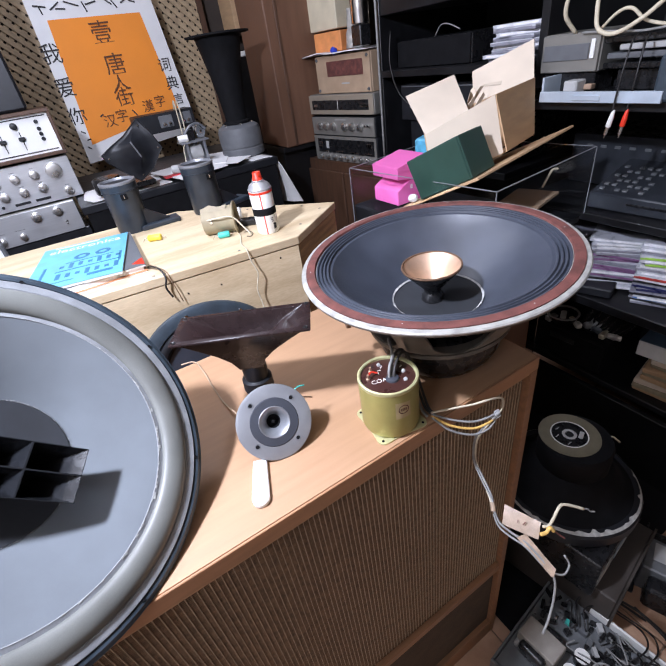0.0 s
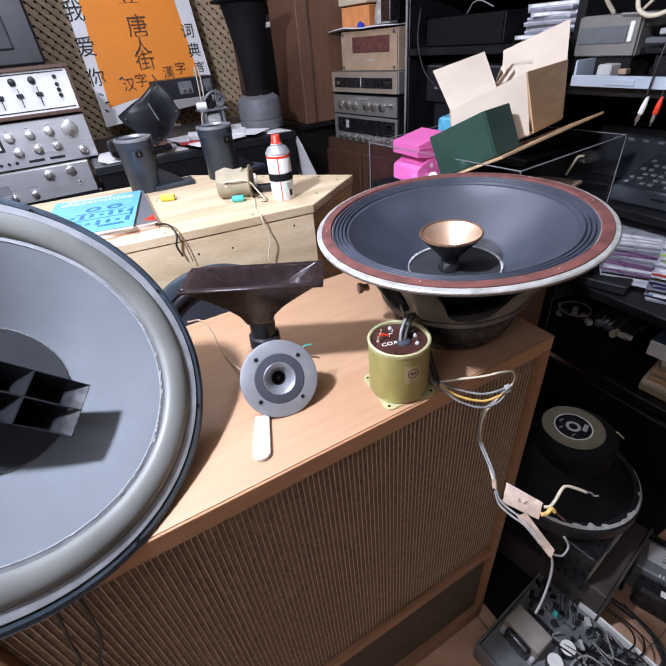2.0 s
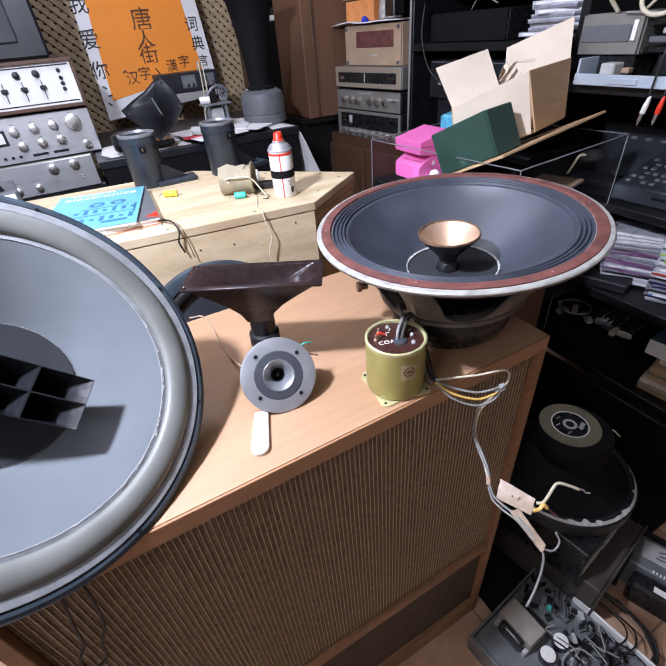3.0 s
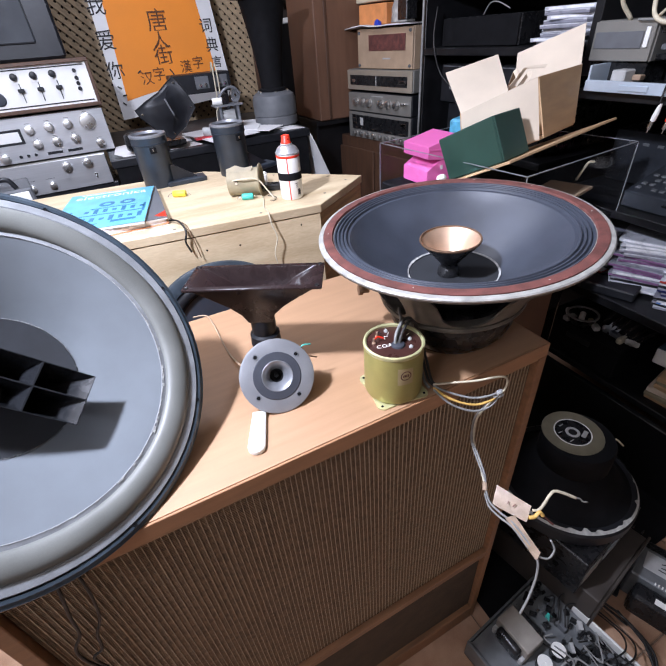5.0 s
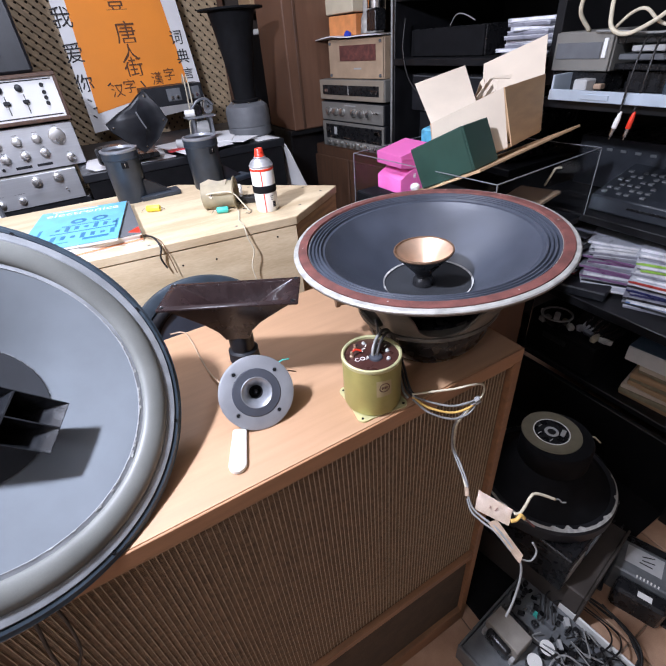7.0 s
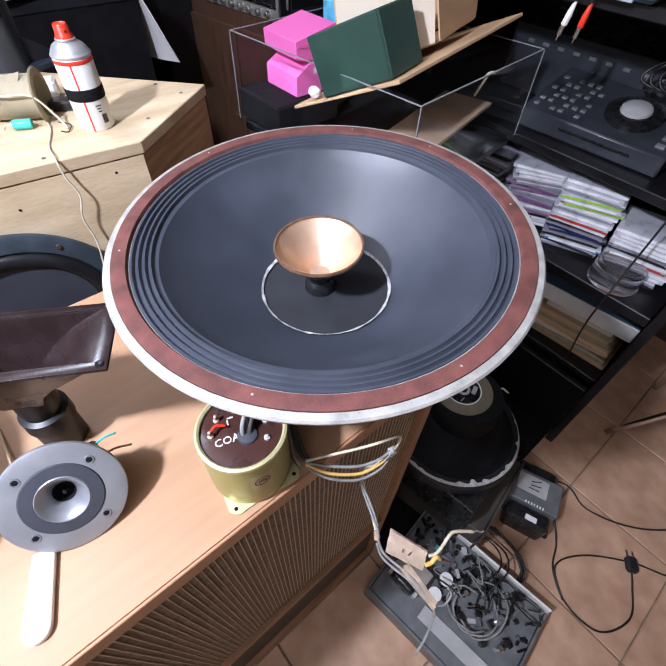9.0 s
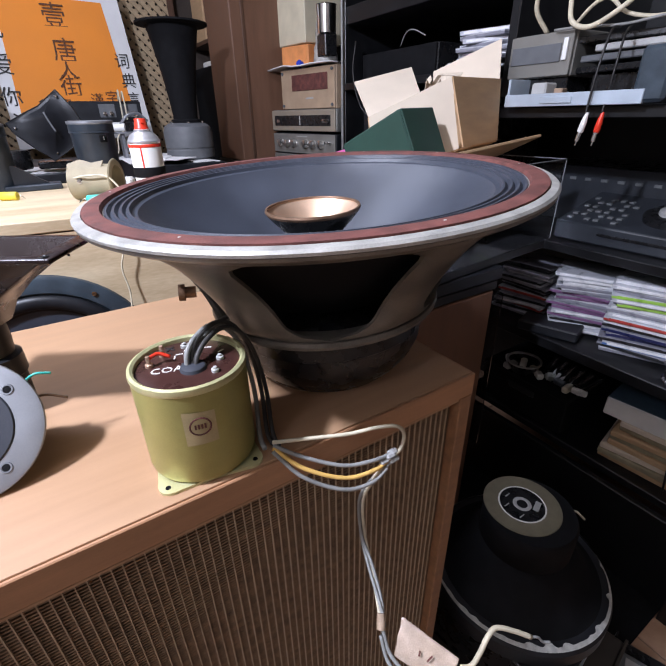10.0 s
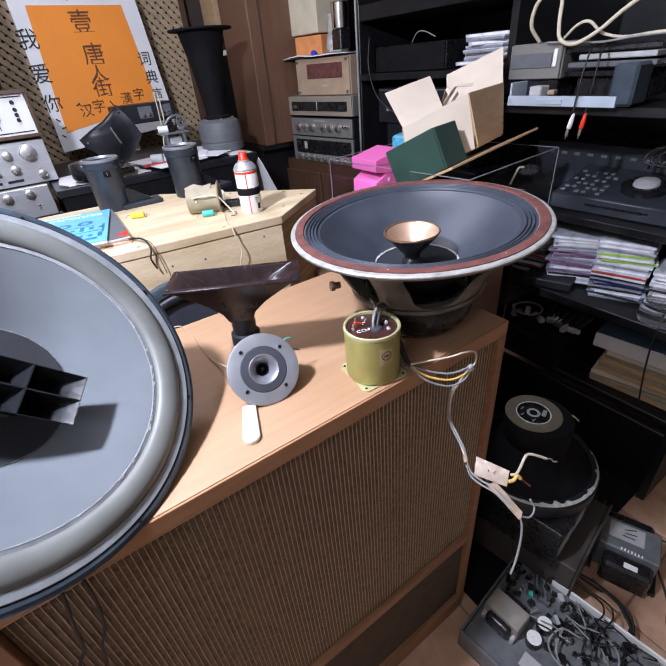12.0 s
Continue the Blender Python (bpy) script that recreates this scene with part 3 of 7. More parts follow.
    for r in (35, 125):
        part("marking", box(B(), (0, 0, 0), (0.0080, 0.0012, 0.0004), 0, pose(-0.0055, 0.0265, h - 0.0026, 0, 0, r)), INK, c, "black cross mark")
    part("jumper", tube(B(), [(-0.023, 0.010, h + 0.003), (-0.016, 0.012, h + 0.004), (-0.009, 0.009, h + 0.001)], 0.0013), RED, c, "short red jumper wire")
    part("grommet", lathe(B(), [(0.0088, h - 0.003), (0.0080, h - 0.0008), (0.0062, h + 0.0002), (0, h + 0.0002)], 20, Matrix.Translation((0.001, -0.008, 0))), TWEETER_DARK, c)


olive_can()


def cable(name, pts, r, material, label, n=6):
    return thing(name, tube(B(), pts, r, 8, n), material, label, "cable")


LEADS = [(-0.2505, 0.034, 0.9955), (-0.2480, 0.037, 1.004), (-0.240, 0.043, 1.010), (-0.226, 0.052, 1.012), (-0.212, 0.058, 1.003), (-0.201, 0.062, 0.980), (-0.200, 0.048, 0.950), (-0.209, 0.022, 0.929), (-0.211, 0.008, 0.927)]
for k, (dx, dy, dz, r, mt, lab) in enumerate(((-0.0025, 0.0015, 0.001, 0.0019, CABLE_GREY, "grey rubber lead curving out of the choke can"), (0.0025, -0.001, -0.002, 0.0018, CABLE_DARK, "dark rubber lead curving out of the choke can"), (0.001, 0.003, 0.0015, 0.0018, CABLE_DARK, "dark rubber lead curving behind the choke can"))):
    cable("lead_wire", [(x + dx * (1 + 0.5 * q / 4), y + dy, z + (dz if 0 < q < 6 else 0)) for q, (x, y, z) in enumerate(LEADS)], r, mt, lab)
cable("lead_wire", [(-0.2495, 0.036, 0.9955), (-0.245, 0.041, 1.003), (-0.235, 0.052, 1.007), (-0.220, 0.072, 1.004), (-0.206, 0.095, 0.996), (-0.196, 0.110, 0.990)], 0.0020, CABLE_GREY, "grey lead running to the driver's terminal")
# bundle of thin leads that leaves the can and hangs over the cabinet's edge
KNOT = (-0.133, -0.032, 0.905)
cable("yellow_lead", [(-0.211, 0.007, 0.9265), (-0.195, -0.010, 0.912), (-0.170, -0.026, 0.902), (-0.148, -0.032, 0.902), KNOT], 0.0017, CABLE_YELLOW, "yellow lead looping off the cabinet edge")
cable("grey_lead", [(-0.212, 0.005, 0.9255), (-0.197, -0.012, 0.906), (-0.172, -0.028, 0.893), (-0.150, -0.034, 0.893), (-0.136, -0.034, 0.900)], 0.0016, CABLE_GREY, "grey lead looping off the cabinet edge")
cable("grey_lead", [(-0.210, 0.008, 0.928), (-0.192, -0.006, 0.918), (-0.168, -0.022, 0.910), (-0.147, -0.030, 0.910), (-0.131, -0.031, 0.909)], 0.0016, CABLE_GREY, "grey lead looping off the cabinet edge")
cable("cream_lead", [(-0.210, 0.009, 0.930), (-0.188, -0.002, 0.931), (-0.160, -0.016, 0.932), (-0.140, -0.026, 0.936), (-0.124, -0.030, 0.932), (-0.117, -0.030, 0.920), (-0.121, -0.031, 0.909), KNOT], 0.0015, CABLE_CREAM, "cream lead looping off the cabinet edge")
bm = B()
for k in range(5):
    box(bm, (KNOT[0] + random.uniform(-0.006, 0.006), KNOT[1] + random.uniform(-0.003, 0.003), KNOT[2] + random.uniform(-0.005, 0.004)), (0.009, 0.005, 0.004), 0.0014, None)
thing("lead_knot", bm, GREY_LIGHT, "pale tape knot where the leads are joined", "tape")
HANG = [(-0.134, -0.032, 0.903), (-0.141, -0.026, 0.885), (-0.143, -0.012, 0.850), (-0.139, -0.008, 0.800), (-0.144, -0.028, 0.782), (-0.154, -0.056, 0.768), (-0.160, -0.066, 0.760)]
for k, (mt, lab) in enumerate(((CABLE_GREY, "grey twisted lead hanging in front of the grille"), (CABLE_CREAM, "cream twisted lead hanging in front of the grille"), (CABLE_GREY, "grey twisted lead hanging in front of the grille"))):
    cable("twisted_lead", [(x + 0.0022 * math.cos(q * 1.3 + 2.1 * k), y + 0.0018 * math.sin(q * 1.3 + 2.1 * k), z) for q, (x, y, z) in enumerate(HANG)], 0.0015, mt, lab)


# ---- tweeter, plastic stick, brown horn ----
def tweeter():
    m = axes((-0.3901, 0.0999, 0.9605), (-0.2276, -1.4146, 1.0))
    d = root("tweeter", m, "round silver-grey tweeter with dark ring and short horn", "tweeter")
    part("face_plate", lathe(B(), [(0.031, -0.0005), (0.031, 0.0012), (0.045, 0.0008), (0.0478, 0.0), (0.0483, -0.0012), (0.0478, -0.004), (0.03, -0.004)], 72), TWEETER, d)
    part("dark_ring", lathe(B(), [(0.0195, 0.0014), (0.0205, 0.0028), (0.0300, 0.0022), (0.0312, 0.0008)], 64), TWEETER_DARK, d, "dark grey ring")
    part("horn", lathe(B(), [(0.0203, 0.0024), (0.0195, 0.0030), (0.0172, 0.0018), (0.0135, -0.003), (0.0100, -0.009), (0.0075, -0.014), (0.0062, -0.018)], 48), DRIVER_RIM, d, "bright aluminium horn throat")
    part("throat", lathe(B(), [(0.0090, -0.0105), (0.0078, -0.0128), (0.0064, -0.0172), (0, -0.0175)], 32), MATTE, d, "dark throat")
    part("plug", lathe(B(), [(0.0030, -0.018), (0.0028, -0.013), (0.0018, -0.010), (0, -0.009)], 24), TRIM, d)
    for px, py in ((-0.026, 0.026), (0.026, 0.026), (0.026, -0.026), (-0.026, -0.026)):
        r = Matrix.Rotation(radians(-14), 4, "Z") @ Matrix.Translation((px, py, 0))
        part("screw", lathe(B(), [(0.0040, 0.0007), (0.0036, 0.0017), (0.0026, 0.0017), (0.0024, 0.0009)], 18, r), DRIVER_RIM, d)
        part("screw_hole", lathe(B(), [(0.0027, 0.0011), (0.0020, 0.0014), (0, 0.0012)], 14, r), MATTE, d)
    part("magnet", lathe(B(), [(0.034, -0.004), (0.035, -0.007), (0.035, -0.020), (0.030, -0.023), (0, -0.023)], 48), TRIM, d, "black magnet behind the plate")
    part("terminal_block", box(B(), (0.030, 0.020, -0.016), (0.016, 0.010, 0.012), 0.002), TRIM, d)
    part("wire", tube(B(), [(0.036, 0.022, -0.014), (0.046, 0.026, -0.010), (0.056, 0.024, -0.012)], 0.0010), TEAL, d, "short teal wire end")
    part("wire", tube(B(), [(0.036, 0.010, -0.014), (0.048, 0.010, -0.016), (0.060, 0.004, -0.020)], 0.0010), COPPER_DARK, d, "short bare copper wire end")


tweeter()
m = axes((-0.4365, 0.060, TOP), (0, 0, 1), (-0.026, -0.062, 0))
bm = B()
n = 10
out = []
for k in range(n + 1):
    a = -math.pi / 2 + math.pi * k / n
    out.append((0.026 + 0.0105 * math.cos(a), 0.0105 * math.sin(a)))
out += [(-0.030, 0.0085), (-0.030, -0.0085)]
prism(bm, out, 0.0, 0.0065, bev=0.0012)
thing("plastic_stick", bm, WHITE, "white rounded plastic stick lying under the tweeter", "stick", m)


def brown_horn():
    m = axes((-0.372, 0.186, 1.062), (0.02, 0.0, 1), (0.1555, -0.0875, 0))
    d = root("flared_horn", m, "dark brown plastic horn flare standing on its throat", "horn")
    W, D = 0.0895, 0.0355
    iw, idd = 0.0770, 0.0275
    bm = B()
    def ring(w, dd, z):
        return [bm.verts.new((x * w, y * dd, z)) for x, y in ((-1, -1), (1, -1), (1, 1), (-1, 1))]
    a, b = ring(W, D, -0.0038), ring(W, D, 0)
    c = ring(iw, idd, 0)
    inner = [c]
    for t in (0.25, 0.5, 0.75, 1.0):
        s = (1 - t) ** 1.7
        inner.append(ring(0.012 + (iw - 0.012) * s, 0.012 + (idd - 0.012) * (1 - t), -0.055 * t))
    outer = [ring(iw + 0.003, idd + 0.003, -0.0038)]
    for t in (0.25, 0.5, 0.75, 1.0):
        s = (1 - t) ** 1.7
        outer.append(ring(0.0165 + (iw - 0.012) * s, 0.0165 + (idd - 0.012) * (1 - t), -0.005 - 0.058 * t))
    for seq in ([outer[0], a, b, c], inner, outer):
        for p, q in zip(seq, seq[1:]):
            for k in range(4):
                bm.faces.new((p[k], p[(k + 1) % 4], q[(k + 1) % 4], q[k]))
    bm.faces.new(inner[-1])
    bmesh.ops.recalc_face_normals(bm, faces=bm.faces)
    es = [e for e in bm.edges if len(e.link_faces) == 2 and e.calc_face_angle(0) > 1.0]
    bmesh.ops.bevel(bm, geom=es, offset=0.0016, segments=2, affect="EDGES", profile=0.5)
    part("flare", bm, HORN_BROWN, d)
    part("throat", lathe(B(), [(0.0165, -0.060), (0.0175, -0.075), (0.0165, -0.088), (0.021, -0.090), (0.0215, -0.106), (0.0195, -0.108), (0.0195, -0.1425), (0, -0.1425)], 32), BLACK, d, "black threaded throat")
    for x in (-1, 1):
        for y in (-1, 1):
            part("screw_hole", lathe(B(), [(0.0034, 0.0002), (0.003, 0.0010), (0.0016, 0.0006), (0, 0.0003)], 12, Matrix.Translation((x * 0.0835, y * 0.0300, 0))), TRIM, d)


brown_horn()
cable("thin_wire", [(-0.450, 0.372, 0.922), (-0.429, 0.362, 0.9225), (-0.4245, 0.323, 0.9225), (-0.425, 0.278, 0.9225), (-0.424, 0.228, 0.9235), (-0.420, 0.170, 0.940), (-0.416, 0.130, 0.956)], 0.0013, TAN, "thin pale wire running to the tweeter")


# ---- plywood cabinet with its dark woofer ----
def plywood_cabinet():
    c = root("plywood_cabinet", pose(0, 0, FL), "unpainted pine plywood loudspeaker cabinet with angled sides", "loudspeaker")
    h = PLY - FL
    poly = [(-0.80, 0.617), (-0.112, 0.533), (0.073, 0.670), (-0.258, 1.012), (-0.80, 1.06)]
    prism_top = prism(B(), poly, h - 0.019, h, bev=0.0015)
    part("top_panel", prism_top, PINE, c, "pale knotty pine top board")
    def inset(k):
        cx, cy = -0.38, 0.80
        return [(cx + (x - cx) * k, cy + (y - cy) * k) for x, y in poly]
    q = inset(0.992)
    part("front_panel", prism(B(), [q[0], q[1], (q[1][0] - 0.016, q[1][1] + 0.016), (q[0][0], q[0][1] + 0.016)], 0, h - 0.021), PINE, c, "pale pine front board")
    # side boards take the darker pine, which paints their shade
    part("side_panel", prism(B(), [q[1], q[2], (q[2][0] - 0.016, q[2][1] + 0.004), (q[1][0] - 0.014, q[1][1] + 0.0165)], 0, h - 0.021), PINE_SHADED, c, "pine side board, its shade put into a darker colour")
    part("side_panel", prism(B(), [q[2], q[3], (q[3][0] - 0.006, q[3][1] - 0.018), (q[2][0] - 0.018, q[2][1] + 0.003)], 0, h - 0.021), PINE_SHADED, c)
    part("back_panel", prism(B(), [q[3], q[4], (q[4][0], q[4][1] - 0.016), (q[3][0], q[3][1] - 0.016)], 0, h - 0.021), PINE, c)
    part("side_panel", prism(B(), [q[4], q[0], (q[0][0] + 0.016, q[0][1] + 0.018), (q[4][0] + 0.016, q[4][1] - 0.018)], 0, h - 0.021), PINE, c)
    for x, y in ((0.02, 0.66), (-0.07, 0.598), (0.0, 0.72), (-0.24, 0.565), (-0.42, 0.585), (-0.11, 0.83)):
        part("screw_head", lathe(B(), [(0.0034, h), (0.003, h + 0.0006), (0.0012, h + 0.0003), (0, h + 0.0003)], 12, Matrix.Translation((x, y, 0))), BASKET, c)
    for x, z in ((-0.16, 0.97), (-0.30, 0.952), (-0.37, 0.955)):
        y = 0.533 + (x + 0.112) * (0.533 - 0.617) / 0.688
        part("nail_hole", lathe(B(), [(0.0022, 0), (0.0016, 0.0006), (0, 0.0007)], 8, axes((x, y + 0.0015, z - FL), (-0.12, -1, 0))), MATTE, c)


plywood_cabinet()


def dark_woofer():
    m = axes((-0.366, 0.5595, 0.765), (-0.121, -0.993, 0))
    d = root("bass_driver", m, "dark blue-grey bass driver mounted in the plywood front", "loudspeaker driver")
    part("frame_ring", lathe(B(), [(0.132, 0.004), (0.138, 0.010), (0.158, 0.010), (0.164, 0.006), (0.165, 0.001), (0.13, 0.001)], 96, close=True), STEELBLUE, d)
    pr = [(0.134, 0.005)] + [(0.122 + 0.012 * math.cos(math.pi * k / 8), 0.005 + 0.010 * math.sin(math.pi * k / 8)) for k in range(9)]
    part("surround", lathe(B(), pr + [(0.106, 0.004)], 96), BLACK, d, "black rubber surround")
    part("cone", lathe(B(), [(0.106, 0.004), (0.05, 0.0022), (0.045, 0.0022), (0, 0.003)], 96), CONE, d)
    for k in range(8):
        a = radians(10 + 45 * k)
        part("bolt", lathe(B(), [(0.004, 0.010), (0.0036, 0.0125), (0, 0.013)], 12, Matrix.Translation((0.151 * math.cos(a), 0.151 * math.sin(a), 0))), CHROME, d)


dark_woofer()


# ---- things on the plywood cabinet ----
def spray_can():
    c = root("spray_can", pose(-0.142, 0.621, PLY), "white spray can with red cap and black band", "spray can")
    r = 0.0255
    part("body", lathe(B(), [(0, 0.001), (r - 0.002, 0), (r, 0.003), (r, 0.095), (r - 0.001, 0.097)], 48), WHITE, c)
    part("shoulder", lathe(B(), [(r, 0.0965), (r + 0.0010, 0.0975), (r + 0.0010, 0.0998), (r - 0.0004, 0.1010), (r - 0.0020, 0.1050), (r - 0.0060, 0.1098), (0.0140, 0.1130), (0.0130, 0.1136), (0.0130, 0.1165), (0.0110, 0.1175)], 48), SILVER, c, "bright tin shoulder")
    part("cap", lathe(B(), [(0.0115, 0.1165), (0.0112, 0.120), (0.0100, 0.1215), (0.0092, 0.1320), (0.0080, 0.1335), (0.0050, 0.1315), (0, 0.1315)], 32), RED, c, "red push cap")
    part("nozzle", box(B(), (0, -0.009, 0.127), (0.004, 0.004, 0.004), 0.001), RED, c)
    part("band", lathe(B(), [(r + 0.0004, 0.043), (r + 0.0008, 0.044), (r + 0.0008, 0.058), (r + 0.0004, 0.059)], 48), MATTE, c, "black band")
    part("red_band", lathe(B(), [(r + 0.0003, 0.090), (r + 0.0006, 0.0905), (r + 0.0006, 0.0945), (r + 0.0003, 0.095)], 48), RED, c)
    bm = B()
    a = radians(-118)
    box(bm, (0, 0, 0.048), (0.0022, 0.0008, 0.094), 0, Matrix.Translation((r * math.cos(a), r * math.sin(a), 0)) @ Matrix.Rotation(a + math.pi / 2, 4, "Z"))
    part("red_stripe", bm, RED, c)
    bm = B()
    for k in range(7):
        b = radians(-78 + k * 2.6)
        box(bm, (0, 0, 0.017), (0.0007, 0.0008, 0.013), 0, Matrix.Translation((r * math.cos(b), r * math.sin(b), 0)) @ Matrix.Rotation(b + math.pi / 2, 4, "Z"))
    for z, w in ((0.032, 0.006), (0.036, 0.008), (0.028, 0.005)):
        b = radians(-80)
        box(bm, (0, 0, z), (w, 0.0008, 0.0012), 0, Matrix.Translation((r * math.cos(b), r * math.sin(b), 0)) @ Matrix.Rotation(b + math.pi / 2, 4, "Z"))
    part("print", bm, INK, c, "black print and bar code")


spray_can()


def driver_tube(x, y, h, r, turn):
    c = root("compression_driver", pose(x, y, PLY, 0, 0, turn), "black cylindrical compression driver with silver rim on a mounting foot", "horn driver", "black drivers")
    part("body", lathe(B(), [(0, 0.0), (r * 0.92, 0.0), (r * 0.95, 0.004), (r, h - 0.022), (r * 1.03, h - 0.02), (r * 1.03, h - 0.006)], 48), DRIVER_BODY, c)
    part("rim", lathe(B(), [(r * 1.02, h - 0.007), (r * 1.06, h - 0.004), (r * 1.05, h), (r * 0.92, h + 0.001), (r * 0.88, h - 0.003), (r * 0.87, h - 0.006)], 48), DRIVER_RIM, c, "silver rim")
    part("diaphragm", lathe(B(), [(r * 0.89, h - 0.005), (r * 0.5, h - 0.004), (r * 0.2, h - 0.009), (0, h - 0.009)], 40), BLACK, c)
    part("collar", lathe(B(), [(r * 1.0, h - 0.024), (r * 1.045, h - 0.023), (r * 1.045, h - 0.0205), (r * 1.0, h - 0.019)], 48, close=True), DRIVER_BODY, c)
    part("foot", box(B(), (r * 1.5, -r * 0.5, 0.006), (r * 2.4, r * 1.1, 0.012), 0.002), DRIVER_BODY, c)
    part("web", prism(B(), [(0, 0.004), (r * 2.2, 0.004), (r * 2.2, 0.012), (r * 0.9, 0.05), (0, 0.05)], -0.006, 0.006, Matrix.Translation((0, -r * 0.5, 0)) @ Matrix.Rotation(math.pi / 2, 4, "X")), BLACK, c)
    part("terminal_recess", box(B(), (0, -r - 0.0005, h - 0.034), (0.016, 0.003, 0.014), 0.001), MATTE, c)
    part("terminal", box(B(), (0.0, -r - 0.003, h - 0.033), (0.003, 0.004, 0.008), 0.001), CHROME, c)


driver_tube(-0.388, 0.955, 0.128, 0.043, 0)
driver_tube(-0.188, 0.925, 0.130, 0.043, 20)


def card_tube():
    c = root("cut_tube", pose(-0.222, 0.712, PLY + 0.0306, 0, 0, -28) @ Matrix.Scale(1.25, 4), "khaki cut-open tube lying on its side", "tube")
    bm = B()
    m = Matrix.Rotation(math.pi / 2, 4, "Y")
    lathe(bm, [(0.0235, -0.030), (0.0245, -0.030), (0.0245, 0.030), (0.0235, 0.030)], 40, m, close=True)
    part("shell", bm, KHAKI, c)
    part("end_ring", lathe(B(), [(0.0225, 0.028), (0.030, 0.0285), (0.0315, 0.030), (0.030, 0.0315), (0.0225, 0.032)], 40, m, close=True), KHAKI, c, "flared khaki end ring")
    part("screw", lathe(B(), [(0.004, 0), (0.003, 0.002), (0, 0.0022)], 12, pose(-0.012, -0.0238, 0.004, 90, 0, 0)), CHROME, c)
    part("torn_edge", prism(B(), [(-0.030, 0.0), (0.016, 0.0), (0.020, 0.010), (0.004, 0.007), (-0.012, 0.012), (-0.030, 0.006)], -0.0008, 0.0008, pose(0, -0.012, 0.0205, 65, 0, 0)), KHAKI, c)
    part("wire", tube(B(), [(-0.02, -0.022, 0.008), (0.0, -0.030, 0.012), (0.028, -0.028, 0.010), (0.045, -0.030, -0.010), (0.058, -0.042, -0.0225)], 0.0014), CABLE_CREAM, c, "thin cream wire")
    part("clip", box(B(), (0.052, 0.02, -0.018), (0.05, 0.02, 0.012), 0.002), TRIM, c)


card_tube()
thing("small_carton", box(B(), (0, 0, 0.014), (0.060, 0.032, 0.028), 0.004), WHITE, "small white plastic box behind the khaki tube", "box", pose(-0.178, 0.775, PLY, 0, 0, -20))


def capacitor(x, y, turn, material, label, l, r):
    c = root("capacitor", pose(x, y, PLY + r, 0, 0, turn), label, "capacitor")
    m = Matrix.Rotation(math.pi / 2, 4, "Y")
    part("body", lathe(B(), [(0, -l), (r * 0.85, -l), (r, -l + 0.002), (r, l - 0.002), (r * 0.85, l), (0, l)], 24, m), material, c)
    part("lead", tube(B(), [(-l, 0, 0), (-l - 0.008, 0, 0), (-l - 0.013, -0.006, -r + 0.002)], 0.0007), CHROME, c)
    part("lead", tube(B(), [(l, 0, 0), (l + 0.006, 0, 0), (l + 0.010, 0.004, -r + 0.002)], 0.0007), CHROME, c)


capacitor(-0.366, 0.806, -28, YELLOW, "yellow wrapped capacitor lying on the plywood", 0.016, 0.0078)
capacitor(-0.234, 0.672, -24, TEAL, "teal wrapped capacitor lying on the plywood", 0.013, 0.0072)
cable("thin_wire", [(-0.200, 0.680, PLY + 0.002), (-0.206, 0.640, PLY + 0.0025), (-0.224, 0.590, PLY + 0.002), (-0.229, 0.548, PLY + 0.004), (-0.229, 0.536, PLY - 0.02), (-0.222, 0.533, PLY - 0.05), (-0.232, 0.534, PLY - 0.085), (-0.229, 0.532, PLY - 0.13), (-0.240, 0.520, PLY - 0.19)], 0.0014, CABLE_CREAM, "thin cream wire hanging down the plywood front")
cable("thin_wire", [(-0.188, 0.664, PLY + 0.0015), (-0.176, 0.640, PLY + 0.003), (-0.186, 0.622, PLY + 0.0015), (-0.194, 0.630, PLY + 0.0015)], 0.0008, CABLE_BLACK, "curl of black wire on the plywood")


